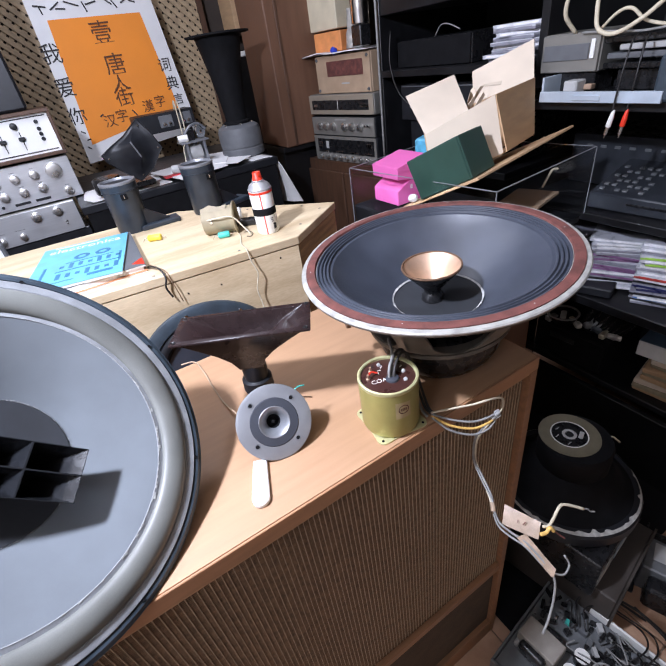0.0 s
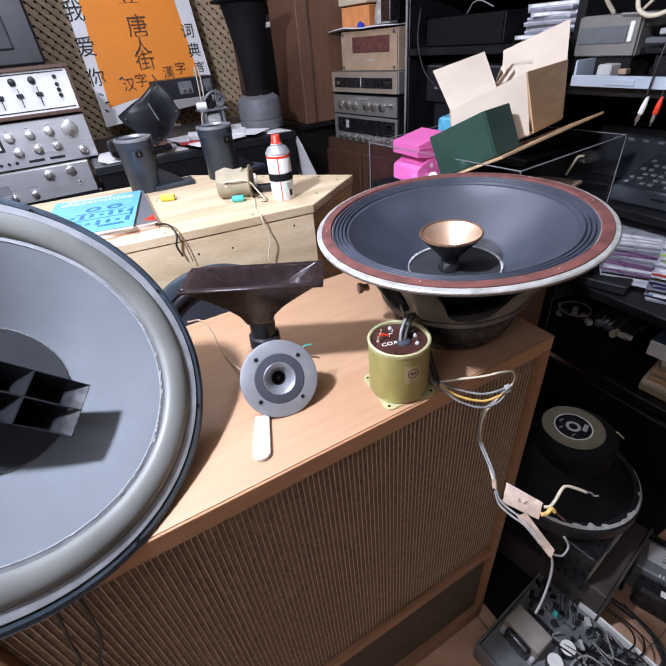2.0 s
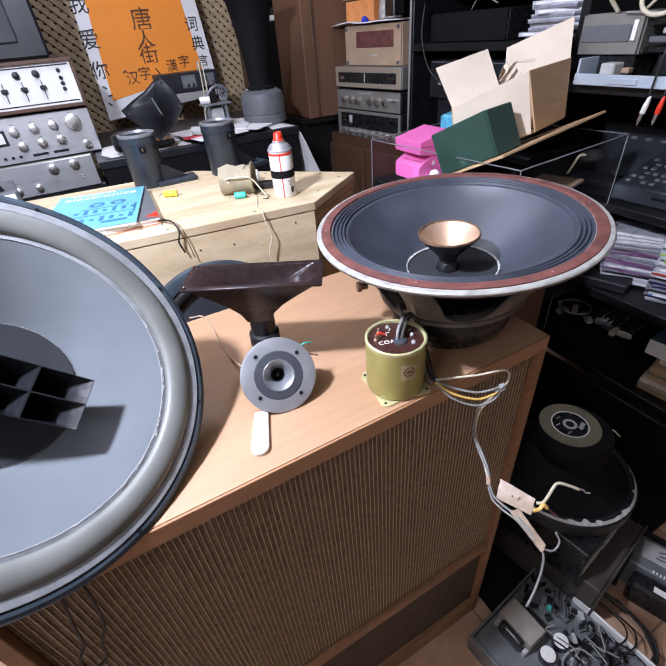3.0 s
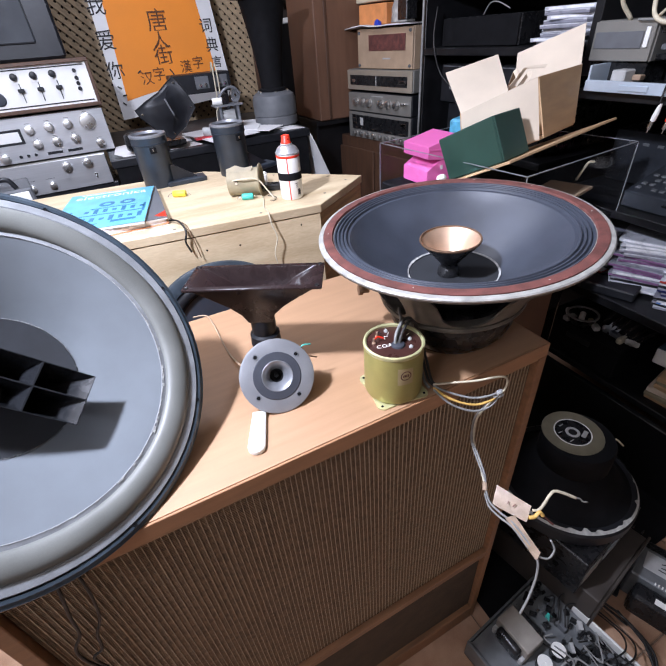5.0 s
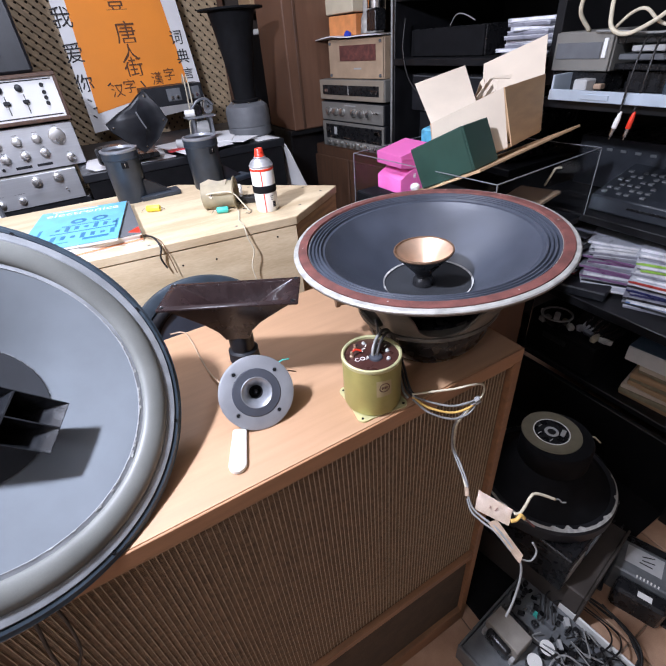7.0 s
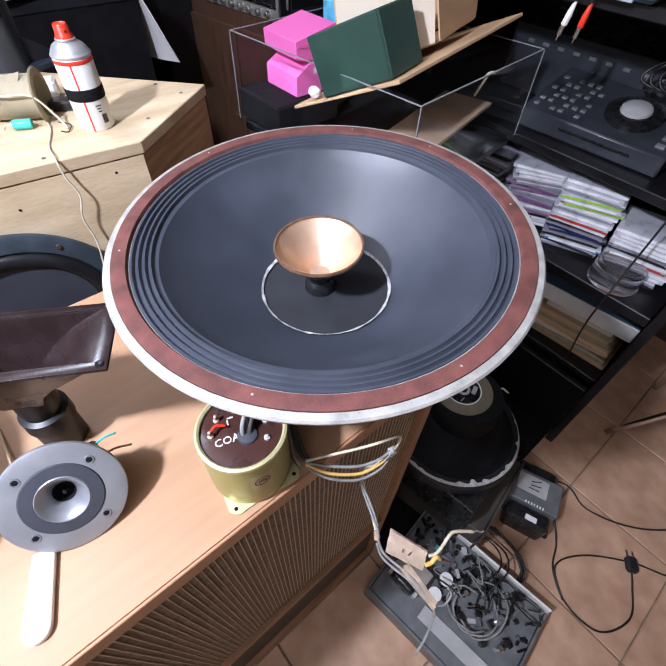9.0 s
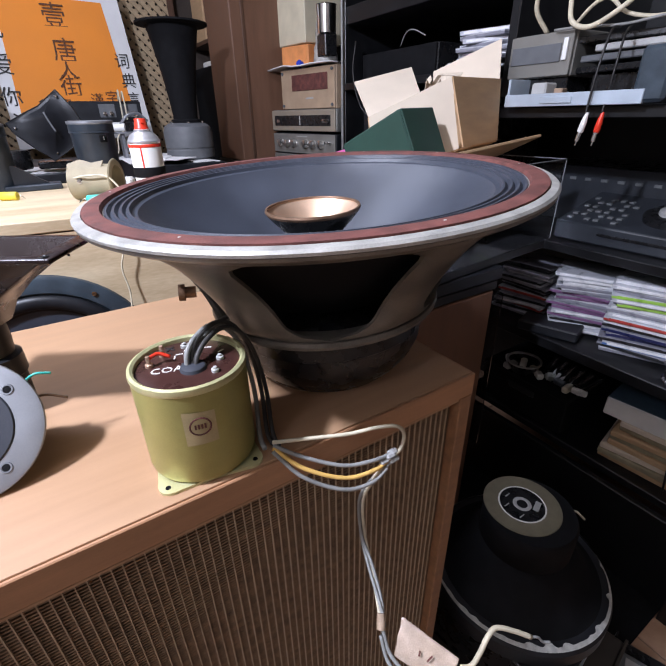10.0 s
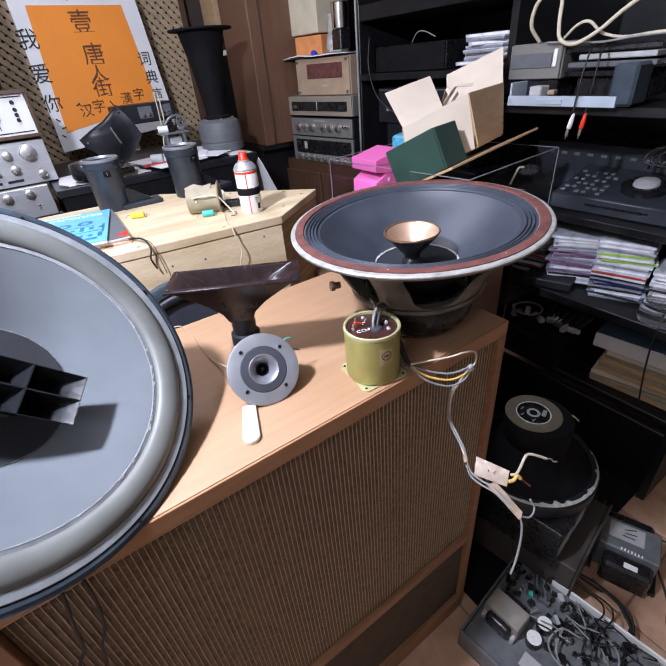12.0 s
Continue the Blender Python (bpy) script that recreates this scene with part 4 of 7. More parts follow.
def magazines():
    m = pose(-0.520, 0.757, PLY)
    data = [(0.004, BOOKORANGE, -1.0), (0.012, PAPER, 0.0), (0.017, GREY, -3.0), (0.023, BOOKBLUE, -12.0)]
    z = 0
    for k, (top, material, turn) in enumerate(data):
        d = root("magazine", m @ pose((0.004, -0.002, 0.009, -0.015)[k], -0.004 * (k == 0), z, 0, 0, turn), ("orange-covered magazine at the bottom of a pile", "white magazine in a pile", "dark-covered magazine with a red corner in a pile", "blue electronics magazine on top of a pile")[k], "magazine", "magazines")
        t = top - z
        part("cover", box(B(), (0, 0, t - 0.0004), (0.19, 0.262, 0.0008), 0), material, d)
        part("page_block", box(B(), (0, 0, (t - 0.001) / 2), (0.188, 0.26, t - 0.0012), 0), PAPER, d)
        if k == 3:
            text("title", "electronica", 0.036, pose(0, 0.098, t + 0.0001), PAPER, d, 0.0002, "pale title lettering")
            z1 = t + 0.0002
            for q in range(14):
                part("cover_picture", box(B(), (-0.035 + 0.115 * (q % 7) / 6, -0.02 - 0.055 * (q // 7), z1), (0.009, 0.012 + 0.018 * ((q * 5) % 3) / 2, 0.0004), 0), DRAWING, d, "blue drawing of a machine")
            for x, y, w, hh in ((0.02, -0.045, 0.13, 0.004), (0.02, 0.0, 0.10, 0.003), (-0.03, -0.105, 0.06, 0.004), (0.05, -0.10, 0.05, 0.012), (-0.07, -0.05, 0.006, 0.09), (0.085, -0.03, 0.005, 0.06)):
                part("cover_picture", box(B(), (x, y, z1), (w, hh, 0.0004), 0), DRAWING, d)
            for x, y in ((0.0, 0.028), (0.045, 0.028)):
                part("cover_picture", lathe(B(), [(0.008, z1), (0.010, z1 + 0.0002), (0.015, z1 + 0.0002), (0.017, z1)], 24, Matrix.Translation((x, y, 0))), DRAWING, d)
            part("sub_title", box(B(), (-0.02, 0.122, z1), (0.10, 0.005, 0.0004), 0), PAPER, d)
        if k == 2:
            part("cover_mark", prism(B(), [(0.094, -0.128), (0.094, -0.085), (0.070, -0.110)], t, t + 0.0004), RED, d, "red corner print")
        z = top + 0.0002


magazines()
cable("thin_wire", [(-0.420, 0.640, PLY + 0.003), (-0.410, 0.600, PLY + 0.012), (-0.404, 0.575, PLY + 0.010), (-0.402, 0.562, PLY - 0.004), (-0.408, 0.560, PLY - 0.022), (-0.402, 0.561, PLY - 0.046)], 0.0020, CABLE_BLACK, "stiff black wire bent over the plywood edge")
cable("thin_wire", [(-0.416, 0.650, PLY + 0.003), (-0.404, 0.600, PLY + 0.008), (-0.396, 0.572, PLY + 0.005), (-0.392, 0.561, PLY - 0.020), (-0.386, 0.560, PLY - 0.062)], 0.0010, COPPER_DARK, "thin bare wire bent over the plywood edge")


# ---- north side: lattice, poster, bench, stacked equipment ----
def lattice():
    c = root("lattice_panel", pose(0, 2.5, 0), "beige diagonal wooden lattice panel fixed to the wall", "lattice", kind="structure")
    x0, x1, z0, z1, p, w = -1.02, 0.455, 0.70, 2.0, 0.044, 0.0205
    for s in (1, -1):
        k = math.floor((x0 - (z1 - z0)) / p)
        while k * p < x1 + (z1 - z0):
            a = k * p
            k += 1
            # the line x = a + s * (z - z0), cut to the panel
            t0, t1 = sorted(((x0 - a) * s, (x1 - a) * s))
            t0, t1 = max(0, t0), min(z1 - z0, t1)
            if t1 - t0 < 0.03:
                continue
            l = (t1 - t0) * math.sqrt(2)
            tm = (t0 + t1) / 2
            m = pose(a + s * tm, 0.004 * s, z0 + tm, 0, 45 * s, 0)
            part("lattice_strip", box(B(), (0, 0, 0), (w, 0.006, l), 0, m), LATTICE, c)
    part("frame_bar", box(B(), (0.465, 0, 1.30), (0.03, 0.03, 1.4), 0.002), WALNUT, c)


lattice()


def poster():
    y = lambda z: 2.285 + (z - 1.03) * 0.09
    c = root("wall_poster", pose(0, 0, 0), "hand-lettered white poster with an orange centre sheet hung before the lattice", "poster")
    for x in (-0.30, 0.13):
        part("hanger", box(B(), (x, (y(1.69) + 2.497) / 2, 1.69), (0.012, 2.497 - y(1.69), 0.012), 0.001), LATTICE, c, "small wooden hanger")
    part("white_sheet", slab(B(), [(-0.362, y(1.02), 1.02), (0.222, y(1.07), 1.07), (0.178, y(1.70), 1.70), (-0.352, y(1.70), 1.70)], -0.002), PAPER, c)
    part("orange_sheet", slab(B(), [(-0.318, y(1.10) - 0.002, 1.10), (0.152, y(1.185) - 0.002, 1.185), (0.112, y(1.60) - 0.002, 1.60), (-0.290, y(1.605) - 0.002, 1.605)], -0.0015), ORANGE, c, "bright orange paper")
    for name, s, x, z, size, ink in (("character", "壹", -0.088, 1.532, 0.100, INK_BROWN), ("character", "唐", -0.080, 1.404, 0.100, INK_BROWN), ("character", "人", -0.088, 1.330, 0.075, INK_BROWN), ("character", "街", -0.090, 1.268, 0.092, INK_BROWN), ("character", "汉", -0.196, 1.182, 0.062, INK_BROWN), ("character", "字", -0.135, 1.194, 0.062, INK_BROWN), ("character", "漢", 0.004, 1.214, 0.058, INK_BROWN), ("character", "字", 0.068, 1.226, 0.058, INK_BROWN), ("character", "我", -0.330, 1.478, 0.085, INK), ("character", "爱", -0.330, 1.345, 0.085, INK), ("character", "你", -0.330, 1.225, 0.080, INK), ("character", "词", 0.148, 1.375, 0.066, INK), ("character", "典", 0.158, 1.295, 0.066, INK), ("character", "言", 0.166, 1.222, 0.055, INK)):
        text(name, s, size, pose(x, y(z) - 0.006, z, 90, 0, 0), ink, c, 0.0003, "brush-written character")
    for x, z, w, r in ((-0.30, 1.655, 0.05, 10), (-0.24, 1.652, 0.05, -30), (-0.17, 1.655, 0.06, 20), (-0.09, 1.652, 0.05, -10), (-0.02, 1.655, 0.05, 40), (0.06, 1.652, 0.045, -25), (-0.30, 1.64, 0.03, 80), (-0.22, 1.64, 0.04, 5), (-0.12, 1.64, 0.04, 75), (0.01, 1.64, 0.035, 60), (0.09, 1.645, 0.03, 20), (-0.335, 1.16, 0.02, 35), (-0.322, 1.125, 0.02, -10), (-0.335, 1.09, 0.018, 40), (-0.07, 1.20, 0.035, 60), (-0.225, 1.215, 0.02, -30)):
        part("brush_stroke", box(B(), (0, 0, 0), (w, 0.0008, 0.006), 0, pose(x, y(z) - 0.0055, z, 0, r, 0)), INK, c)


poster()


def back_bench():
    c = root("back_bench", pose(0, 0, FL), "black bench covered with papers and cloth", "bench")
    h = 0.985 - FL
    part("bench_top", box(B(), (-0.09, 1.86, h - 0.015), (0.80, 0.70, 0.03), 0.003), BLACK, c)
    part("front_panel", box(B(), (-0.09, 1.525, (h - 0.03) / 2), (0.78, 0.02, h - 0.032), 0.002), MATTE, c)
    part("side_panel", box(B(), (0.285, 1.87, (h - 0.03) / 2), (0.02, 0.64, h - 0.032), 0.002), MATTE, c)
    part("side_panel", box(B(), (-0.465, 1.87, (h - 0.03) / 2), (0.02, 0.64, h - 0.032), 0.002), MATTE, c)


back_bench()
bm = B()
rows = []
for i in range(9):
    t = i / 8
    x = -0.46 + 0.30 * t
    rows.append([bm.verts.new((x + 0.02 * math.sin(9 * v), 1.515 + 0.26 * v, 0.9855 + 0.010 * abs(noise.noise((x * 9, v * 5, 1))) - (0.012 * max(0, 0.12 - v) / 0.12))) for v in (0, 0.12, 0.4, 0.7, 1)])
for p, q in zip(rows, rows[1:]):
    for k in range(4):
        bm.faces.new((p[k], q[k], q[k + 1], p[k + 1]))
thing("crumpled_paper", bm, PAPER, "crumpled white paper sheet spread on the bench", "paper")
for x, y, r, s, mt, lab in ((-0.05, 1.62, 12, (0.21, 0.29, 0.004), PAPER, "loose white sheets on the bench"), (0.06, 1.72, -25, (0.20, 0.26, 0.006), PAPER, "pile of white sheets on the bench"), (-0.12, 1.56, 4, (0.09, 0.03, 0.008), BOOKRED, "thin red and white booklet on the bench"), (0.12, 1.60, 40, (0.12, 0.16, 0.003), PAPER, "small white note on the bench")):
    thing("paper_sheet", box(B(), (0, 0, s[2] / 2), s, 0.0008), mt, lab, "paper", pose(x, y, 0.9995 if mt == PAPER else 1.0, 0, 0, r))
bm = B()
rows = []
for i in range(12):
    t = i / 11
    a = [(0.20, 1.535, 0.9885), (0.295, 1.525, 0.9890), (0.312, 1.518, 0.965), (0.345, 1.500, 0.88), (0.392, 1.490, 0.77)]
    s = t * 4
    k = min(3, int(s))
    f = s - k
    p = Vector(a[k]).lerp(Vector(a[k + 1]), f)
    wid = 0.012 + 0.055 * t
    rows.append([bm.verts.new(p + Vector((-wid * u * 0.9, 0.30 * u * (1 - 0.6 * t) + 0.008 * math.sin(5 * u + 8 * t), 0))) for u in (0, 0.25, 0.5, 0.75, 1.0)])
for p, q in zip(rows, rows[1:]):
    for k in range(4):
        bm.faces.new((p[k], q[k], q[k + 1], p[k + 1]))
cl = thing("white_cloth", bm, PAPER, "white cloth hanging off the bench corner", "cloth")
mod = cl.modifiers.new("thick", "SOLIDIFY")
mod.thickness = 0.003


def tall_horn():
    c = root("tall_horn", pose(0.235, 1.70, 0.989), "tall black flared horn standing on a grey round driver", "horn")
    part("driver", lathe(B(), [(0, 0), (0.088, 0), (0.094, 0.006), (0.094, 0.034), (0.0915, 0.037), (0.0915, 0.041), (0.094, 0.044), (0.094, 0.100), (0.088, 0.118), (0.070, 0.130), (0.04, 0.132)], 56), GREY, c, "grey enamelled driver body")
    for k in range(6):
        a = radians(20 + 60 * k)
        part("bolt", lathe(B(), [(0.005, 0.128), (0.005, 0.136), (0, 0.138)], 8, Matrix.Translation((0.066 * math.cos(a), 0.066 * math.sin(a), 0))), CHROME, c)
    pr = []
    for k in range(14):
        t = k / 13
        pr.append((0.046 + 0.046 * t ** 1.5, 0.134 + 0.315 * t))
    part("horn_flare", lathe(B(), [(0.056, 0.132), (0.056, 0.142), (0.047, 0.146)] + pr[1:] + [(0.128, 0.452), (0.128, 0.458), (0.080, 0.457), (0.03, 0.20), (0, 0.16)], 48), MATTE, c, "black flared horn")


tall_horn()


def folded_horn():
    c = root("folded_horn", pose(-0.255, 1.50, 1.0), "black folded horn with a three-way ridge lying on the bench", "horn")
    # pointed mouth lying on its side; three smooth faces meet at a ridge in the middle
    mid = Vector((0.002, -0.030, 0.158))
    low = Vector((0.020, -0.040, 0.107))
    rim = [Vector(v) for v in ((0.052, 0.010, 0.226), (0.087, -0.004, 0.174), (0.109, -0.006, 0.120), (0.060, 0.0, 0.060), (-0.002, 0.0, 0.020), (-0.055, 0.0, 0.068), (-0.091, 0.0, 0.105), (-0.104, 0.002, 0.133), (-0.058, 0.006, 0.158), (-0.009, 0.010, 0.180))]
    bm = B()
    n = len(rim) * 3
    rows = []
    for f in (0.0, 0.3, 0.6, 0.85, 0.96, 1.0):
        row = []
        for k in range(n):
            p = rim[k // 3].lerp(rim[(k // 3 + 1) % len(rim)], (k % 3) / 3)
            # the ridge runs from the upper knot towards the lowest corner
            side = max(0.0, min(1.0, (0.150 - p.z) / 0.10))
            q = mid.lerp(low, side).lerp(p, f)
            q.y += 0.016 * math.sin(math.pi * f) + 0.010 * (f > 0.98)
            row.append(q)
        rows.append(row)
    back = Vector((-0.02, 0.16, 0.07))
    for f in (0.25, 0.6, 0.9):
        rows.append([p.lerp(back, f) + Vector((0, 0.02, 0)) for p in rows[5]])
    vs = [[bm.verts.new(p) for p in row] for row in rows]
    for a, b in zip(vs, vs[1:]):
        for k in range(n):
            bm.faces.new((a[k], b[k], b[(k + 1) % n], a[(k + 1) % n]))
    bm.faces.new(vs[-1])
    bmesh.ops.remove_doubles(bm, verts=bm.verts, dist=0.0002)
    bmesh.ops.recalc_face_normals(bm, faces=bm.faces)
    part("flare", bm, BLACK, c)
    part("ridge", tube(B(), [mid + Vector((0.0, -0.001, 0.004)), mid.lerp(low, 0.5) + Vector((0.0, -0.002, 0)), low + Vector((0.0, -0.001, 0))], 0.0030, 8), GREY, c, "worn shiny ridge")
    part("foot", box(B(), (-0.002, 0.05, 0.010), (0.10, 0.08, 0.020), 0.004), TRIM, c)
    for x, z in ((0.048, 0.205), (0.092, 0.122), (0.010, 0.045), (-0.082, 0.120)):
        part("screw", lathe(B(), [(0.004, 0), (0.003, 0.002), (0, 0.0025)], 10, pose(x, -0.002, z, 90, 0, 0)), CHROME, c)
    part("driver", lathe(B(), [(0, 0), (0.046, 0), (0.050, 0.006), (0.050, 0.05), (0.046, 0.056), (0, 0.058)], 32, pose(-0.115, 0.06, 0.0)), TRIM, c)


folded_horn()


def bench_motor():
    c = root("motor_unit", pose(0.015, 1.70, 1.0), "open motor mechanism with metal brackets on the bench", "motor")
    part("bracket", box(B(), (-0.03, 0, 0.045), (0.012, 0.06, 0.09), 0.002), DRIVER_RIM, c)
    part("bracket", box(B(), (0.045, 0, 0.045), (0.012, 0.06, 0.09), 0.002), DRIVER_RIM, c)
    part("plate", box(B(), (0.005, -0.01, 0.093), (0.12, 0.07, 0.006), 0.001), DRIVER_RIM, c)
    part("housing", lathe(B(), [(0, -0.03), (0.024, -0.03), (0.026, -0.026), (0.026, 0.026), (0.024, 0.03), (0, 0.03)], 28, pose(0.005, 0.0, 0.05, 90, 0, 80)), GREY_LIGHT, c)
    part("pulley", lathe(B(), [(0.006, -0.004), (0.026, -0.005), (0.028, -0.003), (0.028, 0.003), (0.026, 0.005), (0.006, 0.004)], 28, pose(0.045, -0.01, 0.125, 90, 0, 30), close=True), CHROME, c)
    part("coil", lathe(B(), [(0, -0.02), (0.014, -0.02), (0.014, 0.02), (0, 0.02)], 24, pose(-0.035, -0.02, 0.110, 90, 0, 70)), WHITE, c)
    part("core", box(B(), (0.0, 0.0, 0.115), (0.03, 0.04, 0.04), 0.003), TRIM, c)
    part("arm", tube(B(), [(-0.03, -0.02, 0.12), (0.0, -0.03, 0.15), (0.04, -0.02, 0.155), (0.07, -0.01, 0.13)], 0.005, 8), DRIVER_RIM, c)
    part("wire", tube(B(), [(-0.02, -0.03, 0.10), (-0.05, -0.045, 0.08), (-0.06, -0.05, 0.03), (-0.09, -0.06, 0.006)], 0.002), CABLE_CREAM, c)


bench_motor()


def knobbed_box():
    c = root("control_box", pose(-0.02, 1.95, 1.0), "small black control box with silver knobs and white leads", "control box")
    part("body", box(B(), (0, 0, 0.165), (0.26, 0.12, 0.075), 0.004), BLACK, c)
    for x in (-0.11, 0.11):
        part("leg", box(B(), (x, 0.02, 0.064), (0.02, 0.06, 0.127), 0.002), BLACK, c)
    part("window", box(B(), (0.0, -0.061, 0.168), (0.060, 0.004, 0.048), 0.002), GREY, c)
    part("window", box(B(), (0.085, -0.061, 0.168), (0.060, 0.004, 0.048), 0.002), GREY, c)
    for x in (-0.012, 0.012, 0.075, 0.098):
        part("knob", lathe(B(), [(0.008, 0), (0.007, 0.012), (0, 0.013)], 16, pose(x, -0.062, 0.158, 90, 0, 0)), CHROME, c)
    part("lead", tube(B(), [(0.05, -0.05, 0.205), (0.052, -0.075, 0.24), (0.050, -0.085, 0.18), (0.045, -0.09, 0.10)], 0.0028), CABLE_CREAM, c)
    part("lead", tube(B(), [(0.062, -0.05, 0.205), (0.066, -0.075, 0.235), (0.066, -0.085, 0.17), (0.06, -0.09, 0.10)], 0.0028), CABLE_CREAM, c)


knobbed_box()
thing("metal_tube", lathe(B(), [(0, -0.022), (0.016, -0.022), (0.016, 0.022), (0, 0.022)], 24, pose(0, 0, 0.016, 90, 0, 60)), GREY_LIGHT, "short grey metal tube lying on the bench", "tube", pose(-0.105, 1.555, 1.008))


def unit(name, m, w, d, h, front, body, label, category, group=""):
    """A box-shaped piece of equipment; m stands at the middle of its front foot, its front looks along -y."""
    c = root(name, m, label, category, group)
    part("case", box(B(), (0, d / 2 + 0.004, h / 2), (w, d, h), 0.003), body, c)
    part("front_panel", box(B(), (0, 0, h / 2), (w - 0.004, 0.008, h - 0.004), 0.0015), front, c)
    return c


def knob(c, x, z, r, material=None, l=0.016):
    return part("knob", lathe(B(), [(r * 1.05, 0), (r * 1.05, 0.003), (r, 0.004), (r * 0.94, l), (r * 0.7, l + 0.0015), (0, l + 0.001)], 28, pose(x, -0.004, z, 90, 0, 0)), material or CHROME, c)


def plate(c, name, x, z, w, h, material, t=0.003):
    return part(name, box(B(), (x, -0.004 - t / 2, z), (w, t, h), min(0.0008, t / 3)), material, c)


# stand and stack of silver equipment
st = root("equipment_stand", pose(-0.75, 1.70, FL), "dark stand under the stacked silver equipment", "stand")
part("top", box(B(), (0, 0.19, 0.815), (0.62, 0.42, 0.03), 0.003), SHELF, st)
part("side", box(B(), (-0.29, 0.19, 0.40), (0.03, 0.40, 0.798), 0.003), SHELF, st)
part("side", box(B(), (0.29, 0.19, 0.40), (0.03, 0.40, 0.798), 0.003), SHELF, st)
part("back", box(B(), (0, 0.37, 0.40), (0.54, 0.02, 0.798), 0.003), SHELF, st)
u = unit("cassette_deck", pose(-0.705, 1.71, 0.8155), 0.44, 0.30, 0.055, BLACK, TRIM, "black flat deck under the tuner", "hi-fi unit")
for k in range(9):
    plate(u, "key", -0.16 + 0.04 * k, 0.02, 0.02, 0.012, GREY)
u = unit("stereo_tuner", pose(-0.721, 1.70, 0.871), 0.44, 0.30, 0.115, SILVER, GREYPANEL, "silver hi-fi tuner with four small knobs", "hi-fi unit", "silver equipment")
for x, z, r in ((0.075, 0.086, 0.0165), (0.150, 0.090, 0.0165), (0.005, 0.030, 0.012), (-0.065, 0.028, 0.012)):
    knob(u, x, z, r, KNOB)
part("switch", lathe(B(), [(0.005, 0), (0.005, 0.004), (0.002, 0.006), (0.002, 0.02), (0, 0.021)], 12, pose(0.165, -0.004, 0.045, 110, 0, 0)), CHROME, u)
for x in (-0.065, 0.005):
    plate(u, "print_bar", x, 0.055, 0.035, 0.0012, GREY, 0.0006)
u = unit("stereo_amplifier", pose(-0.680, 1.72, 0.990), 0.45, 0.32, 0.150, SILVER, GREYPANEL, "silver amplifier with two meters and rows of knobs", "hi-fi unit", "silver equipment")
for x, z, r in ((0.160, 0.108, 0.027), (0.092, 0.108, 0.0155), (0.027, 0.106, 0.0155), (-0.038, 0.104, 0.0155), (0.100, 0.058, 0.0155), (0.035, 0.056, 0.0155), (-0.030, 0.054, 0.0155), (0.180, 0.030, 0.0155), (-0.150, 0.022, 0.016)):
    knob(u, x, z, r, KNOB)
knob(u, -0.205, 0.022, 0.017, BLACK)
for x in (-0.11, -0.205):
    plate(u, "meter_frame", x, 0.088, 0.088, 0.050, BLACK)
    plate(u, "meter_face", x, 0.088, 0.070, 0.034, WHITEPANEL, 0.004)
for x in (0.085, 0.015):
    plate(u, "label_bar", x, 0.020, 0.052, 0.009, BLACK)
for x in (-0.05, -0.075, -0.10):
    knob(u, x, 0.022, 0.005, BLACK, 0.004)
for x, z in ((0.160, 0.142), (0.092, 0.130), (0.027, 0.128), (-0.038, 0.126), (0.100, 0.079), (0.035, 0.077), (-0.030, 0.075), (0.180, 0.050)):
    plate(u, "print_bar", x, z, 0.016, 0.0016, GREY, 0.0006)
u = unit("mixer", pose(-0.684, 1.72, 1.148), 0.47, 0.30, 0.152, WHITEPANEL, WALNUT, "wood-cased white-fronted mixer with black sliders and knobs", "mixer", "silver equipment")
for nm, s, c0 in (("cheek", (0.47, 0.05, 0.012), (0, 0.008, 0.146)), ("cheek", (0.47, 0.05, 0.012), (0, 0.008, 0.006)), ("cheek", (0.012, 0.05, 0.128), (0.229, 0.008, 0.076))):
    part(nm, box(B(), c0, s, 0.002), WALNUT, u, "walnut case edge")
plate(u, "dark_line", 0.0, 0.132, 0.43, 0.004, INK, 0.0012)
plate(u, "dark_line", 0.0, 0.020, 0.43, 0.004, INK, 0.0012)
plate(u, "window", -0.165, 0.075, 0.10, 0.085, BLACK)
for x in (0.115, 0.055, -0.005):
    plate(u, "slot", x, 0.062, 0.003, 0.060, BLACK, 0.0015)
    part("slider", box(B(), (x, -0.012, 0.070), (0.020, 0.014, 0.012), 0.002), BLACK, u)
    knob(u, x - 0.008, 0.112, 0.011, BLACK, 0.014)
for z in (0.115, 0.092, 0.075, 0.058):
    knob(u, 0.180, z, 0.0065, BLACK, 0.006)
for z in (0.103, 0.050):
    knob(u, -0.082, z, 0.020, TWEETER_DARK, 0.006)


def television():
    c = root("dark_screen", pose(-0.86, 1.76, 1.302), "dark glass-fronted set standing on the mixer", "screen")
    part("case", box(B(), (0, 0.12, 0.26), (0.70, 0.22, 0.52), 0.008), BLACK, c)
    part("glass", box(B(), (-0.03, 0.004, 0.27), (0.60, 0.012, 0.44), 0.004), SCREEN, c)


television()


